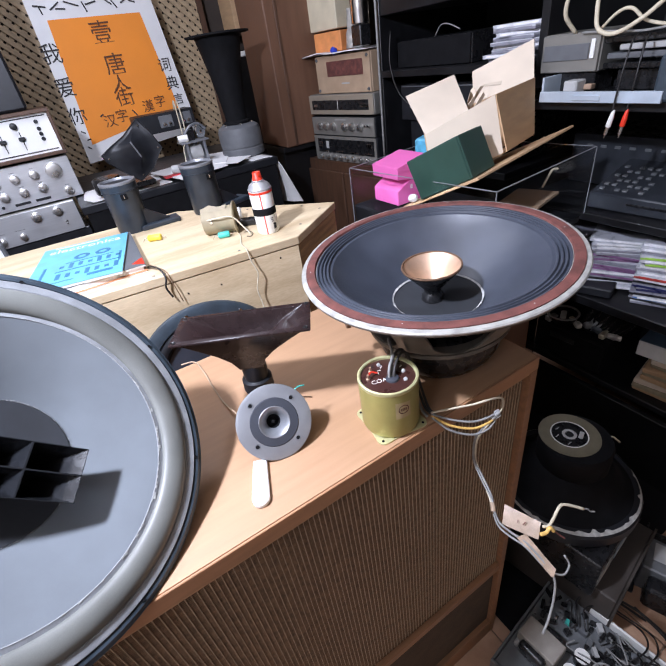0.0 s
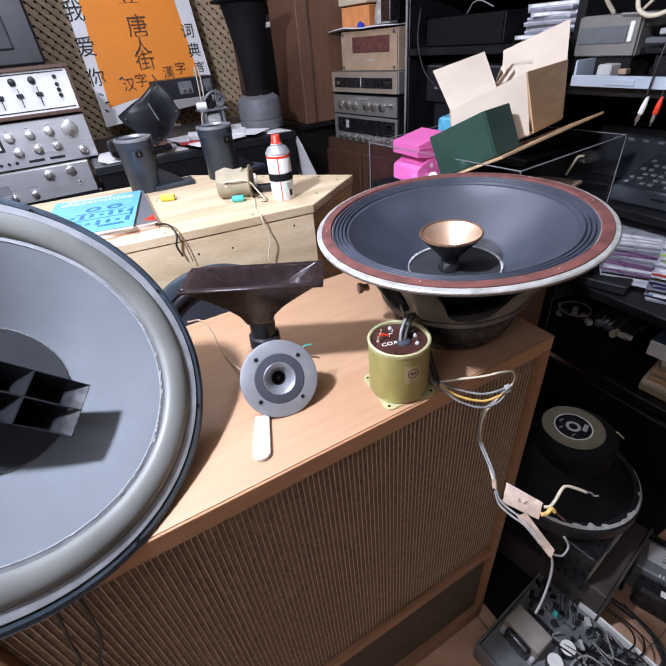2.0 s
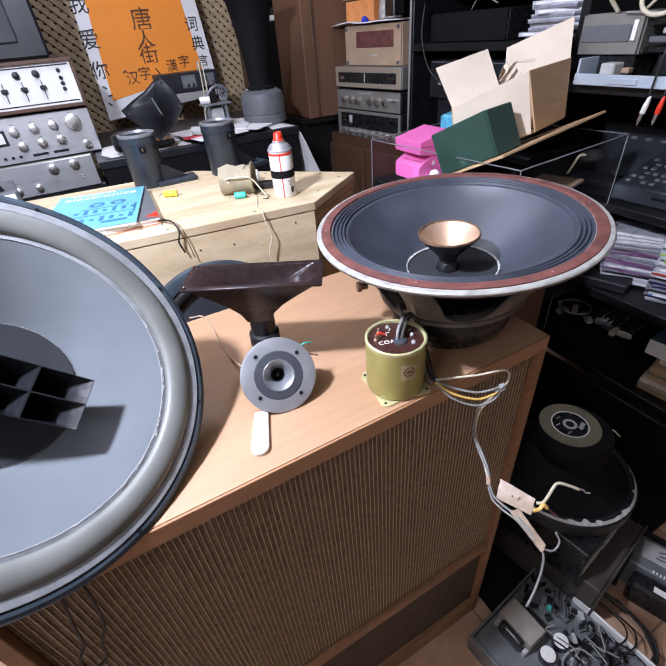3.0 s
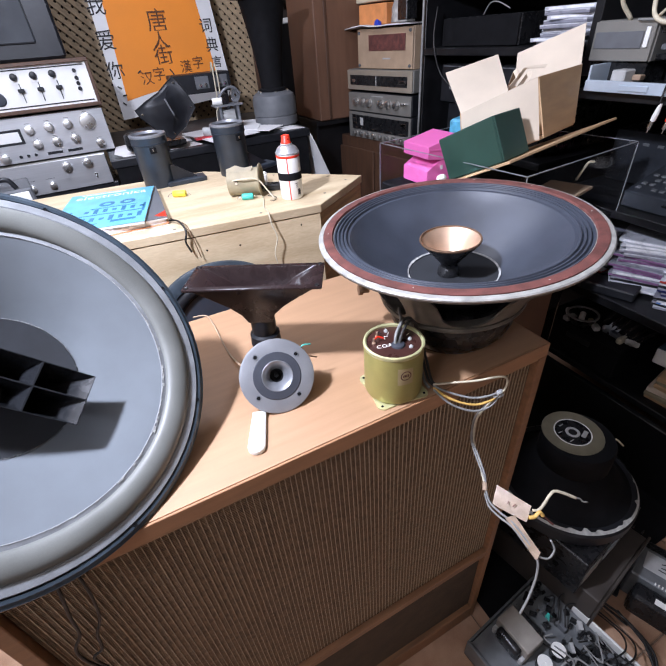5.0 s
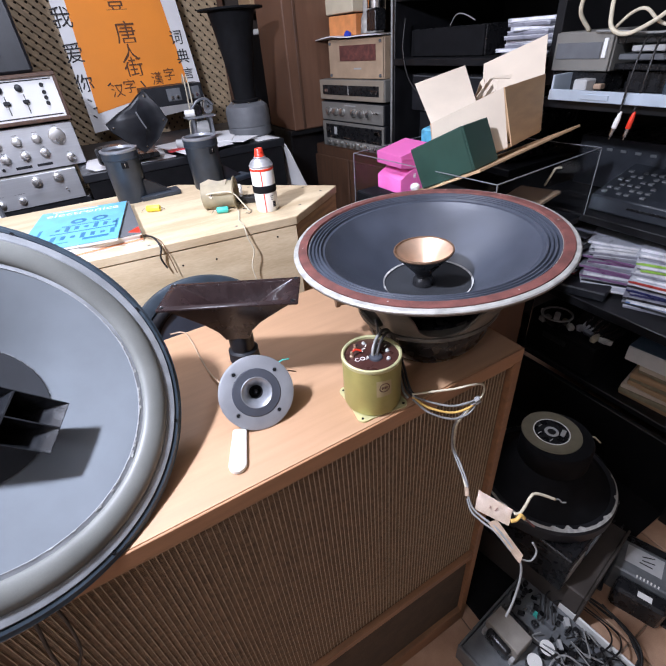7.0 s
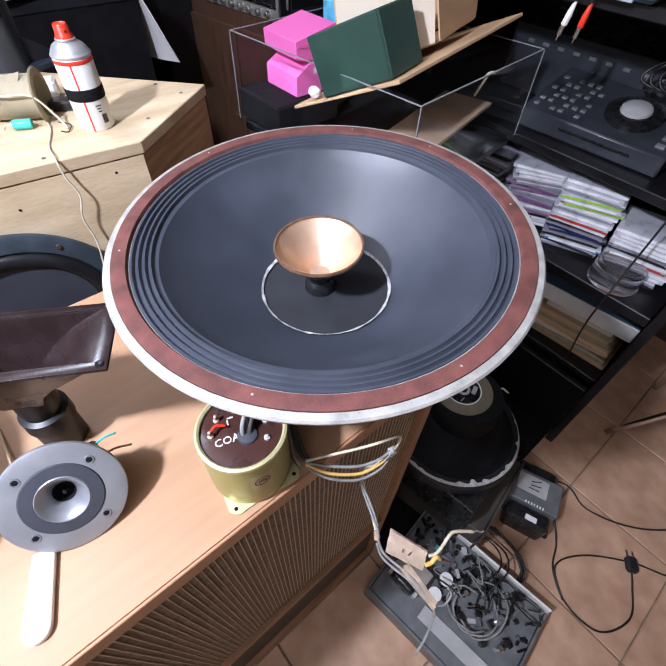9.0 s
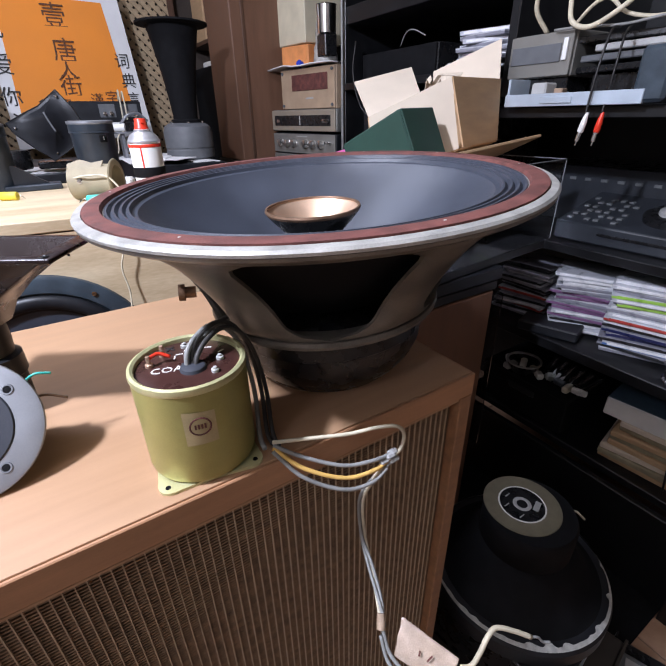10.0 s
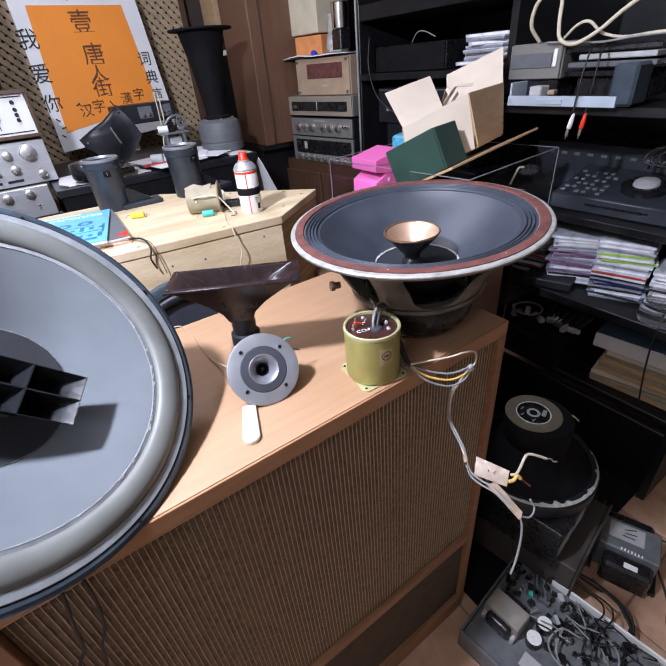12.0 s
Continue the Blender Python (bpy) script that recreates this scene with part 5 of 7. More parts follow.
# grey carrying case standing in front of the stack
c = root("equipment_case", pose(-0.845, 1.25, 0.9205, 0, 0, 8), "grey metal case with a black handle", "case")
part("body", box(B(), (0, 0, 0.045), (0.24, 0.16, 0.09), 0.004), GREY, c)
part("panel", box(B(), (0.0, -0.081, 0.045), (0.22, 0.004, 0.076), 0.001), WHITEPANEL, c)
part("handle", tube(B(), [(0.02, -0.06, 0.092), (0.03, -0.06, 0.115), (0.07, -0.06, 0.118), (0.085, -0.06, 0.092)], 0.007), BLACK, c, "black handle")
for x in (-0.06, 0.0, 0.07):
    part("knob", lathe(B(), [(0.009, 0), (0.008, 0.01), (0, 0.011)], 16, pose(x, -0.083, 0.05, 90, 0, 0)), BLACK, c)
c2 = root("side_bench", pose(-0.86, 1.21, FL), "low dark bench beside the plywood cabinet", "bench")
part("top", box(B(), (0, 0, 0.92 - FL - 0.010), (0.54, 0.34, 0.02), 0.002), LILAC, c2, "pale lilac-grey laminate top")
part("panel", box(B(), (0, -0.1, (0.92 - FL - 0.022) / 2), (0.46, 0.02, 0.92 - FL - 0.022), 0.002), WALNUT, c2)
part("panel", box(B(), (0, 0.1, (0.92 - FL - 0.022) / 2), (0.46, 0.02, 0.92 - FL - 0.022), 0.002), WALNUT, c2)


# ---- east side, far end: tall cabinet, receivers ----
c = root("loudspeaker_stand", pose(0.735, 1.95, FL), "black stand under the tall loudspeaker", "stand")
part("top", box(B(), (0, 0, 0.952 - FL - 0.012), (0.50, 0.28, 0.024), 0.002), SHELF, c)
part("body", box(B(), (0, 0.02, (0.952 - FL - 0.026) / 2), (0.46, 0.22, 0.952 - FL - 0.026), 0.003), SHELF, c)
c = root("tall_loudspeaker", pose(0.735, 1.94, 0.953), "tall brown wooden loudspeaker cabinet on a black stand", "loudspeaker")
part("body", box(B(), (0, 0, 0.47), (0.47, 0.30, 0.94), 0.004), BROWN, c)
part("side_moulding", box(B(), (-0.18, -0.1525, 0.47), (0.014, 0.005, 0.93), 0.002), WALNUT, c)
c = root("dark_cabinet", pose(0.619, 2.28, FL), "dark wooden cabinet with a small oval loudspeaker", "cabinet")
part("body", box(B(), (0, 0, 0.6885), (0.19, 0.36, 1.3770), 0.004), MATTE, c)
part("speaker", lathe(B(), [(0.055, 0), (0.052, 0.008), (0.045, 0.006), (0.02, -0.004 + 0.006), (0, 0.004)], 32, pose(0.02, -0.181, 1.03, 90, 0, 0)), MATTE, c)
part("cord", tube(B(), [(-0.03, -0.184, 1.33), (-0.032, -0.186, 1.2), (-0.026, -0.184, 1.08), (-0.01, -0.184, 1.02)], 0.002), CABLE_CREAM, c)
c = root("white_tray", pose(0.619, 2.22, 1.3625), "white plastic tray holding a folded white thing", "tray")
part("tray", box(B(), (0, 0, 0.012), (0.16, 0.20, 0.024), 0.004), WHITE, c)
part("clip", prism(B(), [(-0.05, 0), (0.05, 0), (0.03, 0.05), (0.0, 0.07), (-0.02, 0.05)], -0.02, 0.02, pose(0, -0.05, 0.024, 90, 0, 0), 0.004), WHITE, c)
thing("carton_shelf", box(B(), (0, 0, 0), (0.237, 0.30, 0.018), 0.001), WALNUT, "dark wooden wall shelf holding a carton", "shelf", pose(0.672, 2.39, 1.4745))
thing("carton", box(B(), (0, 0, 0.13), (0.207, 0.16, 0.26), 0.003), CARD, "brown cardboard carton on a wall shelf", "carton", pose(0.672, 2.40, 1.4840, 0, 0, 2))
thing("wall_board", box(B(), (0, 0, 0), (0.044, 0.02, 1.20), 0.002), WALNUT, "dark wooden board standing beside the lattice", "board", pose(0.445, 2.46, 0.7800))

# receivers on their dark base
RX = pose(0.690, 1.568, 0, 0, 0, -82)
c = root("receiver_cabinet", RX @ pose(0, 0, FL), "dark brown wooden cabinet under the receivers", "cabinet")
for x in (-0.17, 0.13):
    dd = part("door", box(B(), (x, -0.006, 0.46), (0.29, 0.012, 0.74), 0.003), WALNUT, c)
    part("door_knob", lathe(B(), [(0.006, 0), (0.010, 0.012), (0, 0.016)], 16, pose(x + (0.11 if x < 0 else -0.11), -0.012, 0.5, 90, 0, 0)), COPPER_DARK, dd)
part("body", box(B(), (-0.02, 0.20, (0.866 - FL) / 2), (0.66, 0.40, 0.866 - FL), 0.004), WALNUT, c)
u = unit("receiver", RX @ pose(0, 0, 0.8665), 0.445, 0.33, 0.118, GREYPANEL, BLACK, "black and silver receiver with a row of small knobs", "hi-fi unit", "receivers")
plate(u, "dial", 0.01, 0.072, 0.40, 0.064, TRIM)
for k in range(8):
    knob(u, -0.165 + k * 0.048, 0.022, 0.010, KNOB)
for x, z in ((-0.17, 0.085), (-0.17, 0.066)):
    plate(u, "button", x, z, 0.03, 0.009, CHROME, 0.005)
plate(u, "indicator", -0.115, 0.077, 0.022, 0.034, GREY_LIGHT, 0.004)
for x in (-0.14, -0.03, 0.08, 0.17):
    plate(u, "button", x, 0.047, 0.05, 0.006, CHROME, 0.004)
plate(u, "button", 0.18, 0.085, 0.034, 0.014, CHROME, 0.004)
u = unit("integrated_amplifier", RX @ pose(0, 0, 0.9865), 0.44, 0.30, 0.082, GREYPANEL, BLACK, "grey amplifier with six silver knobs", "hi-fi unit", "receivers")
for x in (-0.155, -0.105, -0.055, 0.03, 0.08, 0.135):
    knob(u, x, 0.042, 0.016, KNOB)
for x in (0.175, 0.195):
    knob(u, x, 0.05, 0.006)
plate(u, "maker_bar", 0.0, 0.070, 0.08, 0.004, GREY_LIGHT, 0.001)
u = unit("radio_tuner", RX @ pose(0, 0, 1.0765), 0.445, 0.30, 0.084, CHAMPAGNE, GREYPANEL, "champagne-fronted tuner with a long dark dial", "hi-fi unit", "receivers")
plate(u, "dial", 0.0, 0.042, 0.39, 0.040, TRIM)
for x in (-0.165, 0.155, 0.175):
    plate(u, "button", x, 0.040, 0.024, 0.012, CHROME, 0.006)
plate(u, "pointer", -0.005, 0.042, 0.003, 0.038, WHITE, 0.0042)
u = unit("meter_cabinet", RX @ pose(0.02, 0.02, 1.1615), 0.36, 0.26, 0.150, TAN, TAN, "tan metal box with a dark red window", "instrument")
plate(u, "window", 0.02, 0.098, 0.235, 0.058, RUST)
plate(u, "maker_bar", 0.02, 0.040, 0.05, 0.006, GREY_LIGHT, 0.0008)
for x in (-0.165, 0.165):
    for z in (0.014, 0.136):
        knob(u, x, z, 0.006, GREY, 0.005)
bm = B()
rows = []
for i in range(8):
    rows.append([bm.verts.new((-0.24 + 0.42 * i / 7, -0.03 + 0.22 * v, 0.004 + 0.012 * abs(noise.noise((i * 0.7, v * 3, 4))) - 0.02 * max(0, 0.15 - i / 7))) for v in (0, 0.33, 0.66, 1)])
for p, q in zip(rows, rows[1:]):
    for k in range(3):
        bm.faces.new((p[k], q[k], q[k + 1], p[k + 1]))
pp = thing("curled_paper", bm, PAPER, "curled old paper sheet on the tan metal box", "paper", RX @ pose(0.02, 0.02, 1.312))
mod = pp.modifiers.new("thick", "SOLIDIFY")
mod.thickness, mod.offset = 0.004, 1
thing("orange_carton", box(B(), (0, 0, 0.042), (0.16, 0.10, 0.075), 0.003), mat("orange_card", (0.70, 0.27, 0.09), 0.6, var=0.15, scale=30), "small orange carton on the papers", "carton", RX @ pose(-0.09, 0.09, 1.318, 0, 0, 8))
thing("bottle_stopper", lathe(B(), [(0, 0), (0.014, 0), (0.012, 0.018), (0, 0.02)], 16), mat("blue_plastic", (0.03, 0.06, 0.5), 0.4), "small blue plastic bottle stopper on the papers", "stopper", RX @ pose(-0.02, 0.025, 1.323, 60, 0, 0))
bm = B()
rows = []
for j in range(9):
    z = 0.14 * j / 8
    rows.append([bm.verts.new(((0.05 - 0.016 * j / 8 + 0.010 * noise.noise((math.cos(a) * 2, math.sin(a) * 2, j * 0.8))) * math.cos(a), (0.05 - 0.016 * j / 8 + 0.010 * noise.noise((math.cos(a) * 2, math.sin(a) * 2, j * 0.8 + 9))) * math.sin(a), z)) for a in (2 * math.pi * k / 16 for k in range(16))])
for p, q in zip(rows, rows[1:]):
    for k in range(16):
        bm.faces.new((p[k], p[(k + 1) % 16], q[(k + 1) % 16], q[k]))
bm.faces.new(rows[0][::-1])
bm.faces.new(rows[-1])
thing("plastic_bag", bm, mat("grey_film", (0.45, 0.43, 0.40), 0.25, var=0.35, scale=40, bump=0.6), "crumpled translucent grey plastic bag", "bag", RX @ pose(0.05, 0.10, 1.326))
thing("steel_cup", lathe(B(), [(0, 0), (0.030, 0), (0.034, 0.003), (0.036, 0.085), (0.0375, 0.087), (0.034, 0.088), (0.032, 0.01), (0, 0.008)], 40), CHROME, "shiny steel cup on the black post bracket", "cup", pose(0.70, 1.37, 1.40))
thing("bracket_box", box(B(), (0, 0, 0.035), (0.05, 0.06, 0.068), 0.003), TRIM, "small black box under the steel cup", "box", pose(0.70, 1.37, 1.3305))
thing("cream_box", box(B(), (0, 0, 0.13), (0.26, 0.20, 0.26), 0.003), CREAM, "cream painted box standing beside the tall loudspeaker", "box", RX @ pose(-0.16, 0.16, 1.405))
thing("wooden_block", box(B(), (0, 0, 0.0), (0.22, 0.14, 0.011), 0.001), WALNUT, "dark wooden board under the cream box", "board", RX @ pose(-0.16, 0.16, 1.399))


# ---- east side: black shelf unit ----
def shelf_unit():
    c = root("shelf_unit", pose(0, 0, FL), "tall black open shelf unit crowded with equipment", "shelf")
    up = -FL
    def board(name, x0, x1, y0, y1, z, t=0.022):
        part(name, box(B(), ((x0 + x1) / 2, (y0 + y1) / 2, z + up - t / 2), (x1 - x0, y1 - y0, t), 0.002), SHELF, c)
    def upright(x0, x1, y, z0, z1, t=0.024):
        part("upright", box(B(), ((x0 + x1) / 2, y, (z0 + z1) / 2 + up), (x1 - x0, t, z1 - z0), 0.002), SHELF, c)
    upright(0.70, 1.28, 1.262, FL, 2.05)
    upright(0.70, 1.28, 0.560, 1.172, 2.05)
    upright(0.715, 1.28, -0.135, FL, 2.05)
    board("back_board", 1.27, 1.29, -0.12, 1.25, 2.0, 2.0)
    board("shelf_board", 0.69, 1.265, 0.575, 1.248, 1.238)
    board("shelf_board", 0.66, 1.265, -0.12, 0.545, 1.148)
    board("shelf_board", 0.70, 1.265, 0.575, 1.248, 1.46, 0.05)
    board("shelf_board", 0.735, 1.265, -0.12, 0.62, 0.846)
    board("shelf_board", 0.70, 1.265, -0.12, 0.60, 0.606, 0.028)
    board("shelf_board", 0.78, 1.265, -0.12, 0.60, 0.272)
    board("shelf_board", 0.70, 1.265, 0.64, 1.248, 0.93)
    board("base_panel", 0.745, 0.765, -0.12, 1.248, 0.248, 0.248 - FL)


shelf_unit()
EAST = lambda x, y, z, r=-90: pose(x, y, z, 0, 0, r)
# black equipment in the left bay
u = unit("black_deck", EAST(0.745, 0.92, 0.931), 0.44, 0.34, 0.13, BLACK, TRIM, "black hi-fi deck on the shelf", "hi-fi unit", "black equipment")
plate(u, "display", 0.0, 0.09, 0.18, 0.03, SCREEN)
for k in range(6):
    plate(u, "button", -0.15 + 0.05 * k, 0.03, 0.03, 0.008, GREY, 0.004)
u = unit("black_player", EAST(0.735, 0.96, 1.062), 0.44, 0.34, 0.125, BLACK, TRIM, "black disc player with a grey key row", "hi-fi unit", "black equipment")
plate(u, "tray", -0.05, 0.085, 0.16, 0.02, TRIM, 0.004)
for k in range(9):
    plate(u, "button", -0.16 + 0.042 * k, 0.05, 0.016, 0.010, GREY_LIGHT, 0.003)
plate(u, "edge_strip", 0, 0.118, 0.42, 0.004, GREY, 0.002)
u = unit("black_changer", EAST(0.75, 1.03, 1.2385), 0.36, 0.32, 0.085, MATTE, TRIM, "flat black player on the upper shelf", "hi-fi unit", "black equipment")
cable("black_lead", [(0.71, 1.20, 1.36), (0.685, 1.18, 1.26), (0.70, 1.15, 1.16), (0.73, 1.08, 1.10), (0.74, 1.02, 1.09)], 0.003, CABLE_BLACK, "black lead drooping in front of the shelf")
cable("grey_lead", [(0.73, 0.99, 1.325), (0.715, 0.95, 1.352), (0.70, 0.90, 1.353), (0.71, 0.86, 1.335)], 0.0018, CABLE_GREY, "thin grey lead curling on the player")
cable("post_lead", [(0.692, 1.262, 2.0), (0.690, 1.255, 1.5), (0.688, 1.252, 1.2), (0.690, 1.255, 0.93)], 0.0045, CABLE_GREY, "pale grey lead running down the black upright", 3)

# disc cases
CASES = [mat("case_%s" % n, col, 0.3, var=0.2, scale=25, bump=0.02) for n, col in (("clear", (0.55, 0.56, 0.60)), ("grey", (0.26, 0.26, 0.30)), ("black", (0.02, 0.02, 0.022)), ("purple", (0.22, 0.11, 0.22)), ("white", (0.82, 0.82, 0.84)), ("navy", (0.02, 0.025, 0.09)), ("lime", (0.35, 0.62, 0.10)), ("red", (0.45, 0.06, 0.05)), ("blue", (0.10, 0.20, 0.45)))]
CASENAMES = ["clear", "grey", "black", "purple", "white", "navy", "lime-green", "red", "blue"]
proto = {}


def disc_case(k, m, group):
    if k not in proto:
        c = root("disc_case", m, CASENAMES[k] + " plastic disc case lying in a stack", "disc case", group)
        part("lid", box(B(), (0, 0, 0.0078), (0.142, 0.125, 0.0040), 0.0006), CASES[1] if k in (2, 3, 5) else CASES[0], c)
        part("tray", box(B(), (0, 0, 0.0029), (0.141, 0.124, 0.0056), 0.0006), CASES[k], c)
        part("insert", box(B(), (0, -0.0615, 0.0050), (0.12, 0.0030, 0.0058), 0.0003), CASES[4] if k in (0, 8) else CASES[k], c)
        proto[k] = c
        return c
    return tagged(copy_thing(proto[k], m), group=group)


def stack(x, y, z, turn, kinds, group, jitter=6, slip=0.008):
    for k in kinds:
        disc_case(k, pose(x + random.uniform(-slip, slip), y + random.uniform(-slip, slip), z, 0, 0, turn + random.uniform(-jitter, jitter)), group)
        z += 0.0101


stack(0.835, 0.165, 0.607, -71, [1, 2, 8, 2, 5, 5, 2, 4, 7, 0, 1, 4, 6, 0, 6, 1, 0, 4], "disc cases on the middle shelf")
stack(0.845, 0.315, 0.607, -64, [1, 4, 0, 2, 3, 0, 3, 3, 1, 3, 3, 1, 1, 4, 0, 0], "disc cases on the middle shelf", 10, 0.010)
stack(0.850, 0.000, 0.607, -78, [2, 1, 0, 4, 7, 4, 2, 1, 0, 4, 0, 4], "disc cases on the middle shelf")
stack(0.840, 0.470, 0.607, -82, [1, 2, 7, 0, 2, 1, 7, 2, 2, 1, 2, 0, 1, 2, 2], "disc cases on the middle shelf", 9, 0.012)
stack(0.790, 0.690, 1.239, -78, [1, 0, 1, 0, 1, 1, 0, 1, 0], "disc cases on the upper shelf", 14, 0.014)
thing("remote_box", box(B(), (0, 0, 0.014), (0.15, 0.075, 0.028), 0.004), BLACK, "flat black plastic box lying on the shelf", "box", EAST(0.745, 0.335, 0.607, -72))
thing("spindle", lathe(B(), [(0, 0), (0.062, 0), (0.062, 0.002), (0.058, 0.006), (0.058, 0.045), (0.05, 0.052), (0.014, 0.055), (0, 0.055)], 40), glass_mat("clear_lid", (0.8, 0.8, 0.8), 0.08), "clear plastic disc spindle lid on the shelf", "disc spindle", pose(0.765, 0.005, 0.607))


# player deck and the long device behind it
def dj_player():
    c = root("player_deck", pose(0.785, 0.232, 0.847, 0, 0, -88), "black tabletop disc player with a big jog wheel", "disc player")
    w, d = 0.345, 0.30
    bm = B()
    prism(bm, [(0, 0), (d, 0), (d, 0.115), (0, 0.045)], -w / 2, w / 2, Matrix(((0, 0, 1, 0), (1, 0, 0, 0), (0, 1, 0, 0), (0, 0, 0, 1))), 0.004)
    part("body", bm, DECK, c)
    sl = Matrix.Translation((0, 0, 0.045)) @ Matrix.Rotation(math.atan2(0.07, d), 4, "X")
    part("jog_wheel", lathe(B(), [(0.062, 0), (0.062, 0.010), (0.055, 0.014), (0.03, 0.013), (0.026, 0.016), (0.018, 0.014), (0, 0.013)], 48, sl @ Matrix.Translation((0.05, 0.10, 0))), TRIM, c)
    part("jog_hub", lathe(B(), [(0.034, 0.014), (0.032, 0.020), (0.022, 0.025), (0, 0.026)], 32, sl @ Matrix.Translation((0.05, 0.10, 0))), GREY_LIGHT, c, "silver jog hub")
    part("front_slot", box(B(), (0.02, -0.001, 0.026), (0.17, 0.004, 0.006), 0.001), TRIM, c)
    part("display", box(B(), (0.02, 0.235, 0.001), (0.15, 0.05, 0.004), 0.001, sl), SCREEN, c)
    for i in range(6):
        for j in range(6):
            if (i * 5 + j * 3) % 7 < 5:
                part("key", box(B(), (-0.150 + 0.021 * i, 0.026 + 0.026 * j, 0.002), (0.013, 0.010, 0.005), 0.001, sl), GREY if (i + j * 2) % 9 == 0 else CHASSIS, c)
    for j in range(4):
        part("key", box(B(), (0.145, 0.03 + 0.03 * j, 0.002), (0.02, 0.012, 0.006), 0.001, sl), GREY if j == 1 else CHASSIS, c)


dj_player()
u = unit("long_device", EAST(0.985, 0.34, 0.847), 0.52, 0.22, 0.155, DECK, TRIM, "long black device with a smoked top behind the player", "hi-fi unit")
for k in range(10):
    plate(u, "button", -0.2 + 0.044 * k, 0.12, 0.018, 0.008, CHASSIS, 0.004)
cable("black_lead", [(0.90, 0.20, 0.965), (0.87, 0.18, 1.02), (0.90, 0.14, 1.03), (0.93, 0.16, 0.99), (0.96, 0.20, 1.0)], 0.003, CABLE_BLACK, "black lead curled on the disc player")
for q in range(3):
    cable("black_lead", [(0.95, 0.10 + 0.02 * q, 1.01), (0.91 - 0.01 * q, 0.12 + 0.02 * q, 1.035), (0.88, 0.17 + 0.015 * q, 1.01), (0.87, 0.16 + 0.02 * q, 0.985), (0.885, 0.12, 0.975), (0.91, 0.09 - 0.015 * q, 0.985), (0.96, 0.06 + 0.02 * q, 1.01)], 0.003, CABLE_BLACK, "black lead curled over the disc player")
cable("black_lead", [(0.79, -0.02, 0.847), (0.725, -0.02, 0.83), (0.695, -0.015, 0.60), (0.74, -0.01, 0.45), (0.77, -0.02, 0.30)], 0.0025, CABLE_BLACK, "thin black lead hanging in front of the shelves")

# open disc drive, grey box and cables above
c = root("open_drive", EAST(0.635, 0.355, 1.149), "opened disc drive with a pale zinc front edge", "disc drive")
part("front_edge", box(B(), (0, 0, 0.012), (0.29, 0.010, 0.024), 0.001), PALEBLUE, c)
part("label_bump", box(B(), (-0.02, -0.006, 0.011), (0.07, 0.004, 0.012), 0.001), PALEBLUE, c)
part("side", box(B(), (-0.142, 0.09, 0.028), (0.006, 0.18, 0.054), 0.001), PALEBLUE, c)
part("side", box(B(), (0.150, 0.035, 0.046), (0.055, 0.075, 0.088), 0.006), STEELBLUE, c, "dark blue-grey end bracket")
part("tray", box(B(), (0, 0.09, 0.006), (0.28, 0.17, 0.010), 0.001), TRIM, c)
part("motor", box(B(), (-0.075, 0.03, 0.030), (0.035, 0.04, 0.03), 0.003), GREY_LIGHT, c)
part("laser", box(B(), (-0.045, 0.045, 0.028), (0.02, 0.02, 0.012), 0.002), COPPER, c)
part("rear_board", box(B(), (0.0, 0.17, 0.035), (0.27, 0.006, 0.06), 0.001), TRIM, c)
u = unit("grey_box", EAST(0.695, 0.475, 1.2055), 0.155, 0.12, 0.085, GREYPANEL, GREYPANEL, "grey plastic computer drive box", "disc drive")
plate(u, "recess", -0.008, 0.045, 0.12, 0.034, GREY, 0.003)
plate(u, "button", 0.062, 0.05, 0.010, 0.04, WHITEPANEL, 0.005)
part("foot", box(B(), (0, 0.05, -0.025), (0.14, 0.08, 0.05), 0.002), TRIM, u)
for k, (y, z, w, mt) in enumerate(((0.30, 1.215, 0.20, TRIM), (0.28, 1.235, 0.22, GREY), (0.27, 1.252, 0.18, GREY_LIGHT), (0.16, 1.235, 0.16, TRIM), (0.29, 1.268, 0.21, TRIM))):
    thing("circuit_frame", box(B(), (0, 0.06, 0), (w, 0.12 + 0.01 * k, 0.012), 0.002), mt, "stripped metal equipment frame piled on the shelf", "frame", EAST(0.70 + 0.008 * k, y, z, -90 + 5 * (k - 2)))
bm = B()
box(bm, (0, 0.09, 0.022), (0.18, 0.16, 0.044), 0.002)
thing("metal_box", bm, TRIM, "black metal box under the pile of frames", "metal box", EAST(0.71, 0.27, 1.1625))
c = root("white_flange", EAST(0.70, 0.035, 1.149), "white rimmed equipment with a dark reel inside", "reel")
part("reel", lathe(B(), [(0, 0.02), (0.09, 0.02), (0.092, 0.03), (0.092, 0.10), (0.085, 0.105), (0, 0.105)], 48, pose(0, 0.11, 0)), SCREEN, c)
part("rim", lathe(B(), [(0.088, 0.107), (0.100, 0.109), (0.100, 0.116), (0.088, 0.118)], 48, pose(0, 0.11, 0), close=True), WHITE, c, "white rim")
part("base", lathe(B(), [(0, 0.001), (0.112, 0.001), (0.112, 0.016), (0.1, 0.019), (0, 0.019)], 48, pose(0, 0.11, 0)), GREY, c)
W = [(0.70, 0.470, 1.290), (0.665, 0.480, 1.33), (0.655, 0.465, 1.375), (0.66, 0.435, 1.395), (0.66, 0.405, 1.38), (0.655, 0.398, 1.33), (0.65, 0.385, 1.295), (0.655, 0.35, 1.283), (0.66, 0.30, 1.305), (0.67, 0.25, 1.345), (0.70, 0.20, 1.375), (0.78, 0.16, 1.36), (0.86, 0.14, 1.30)]
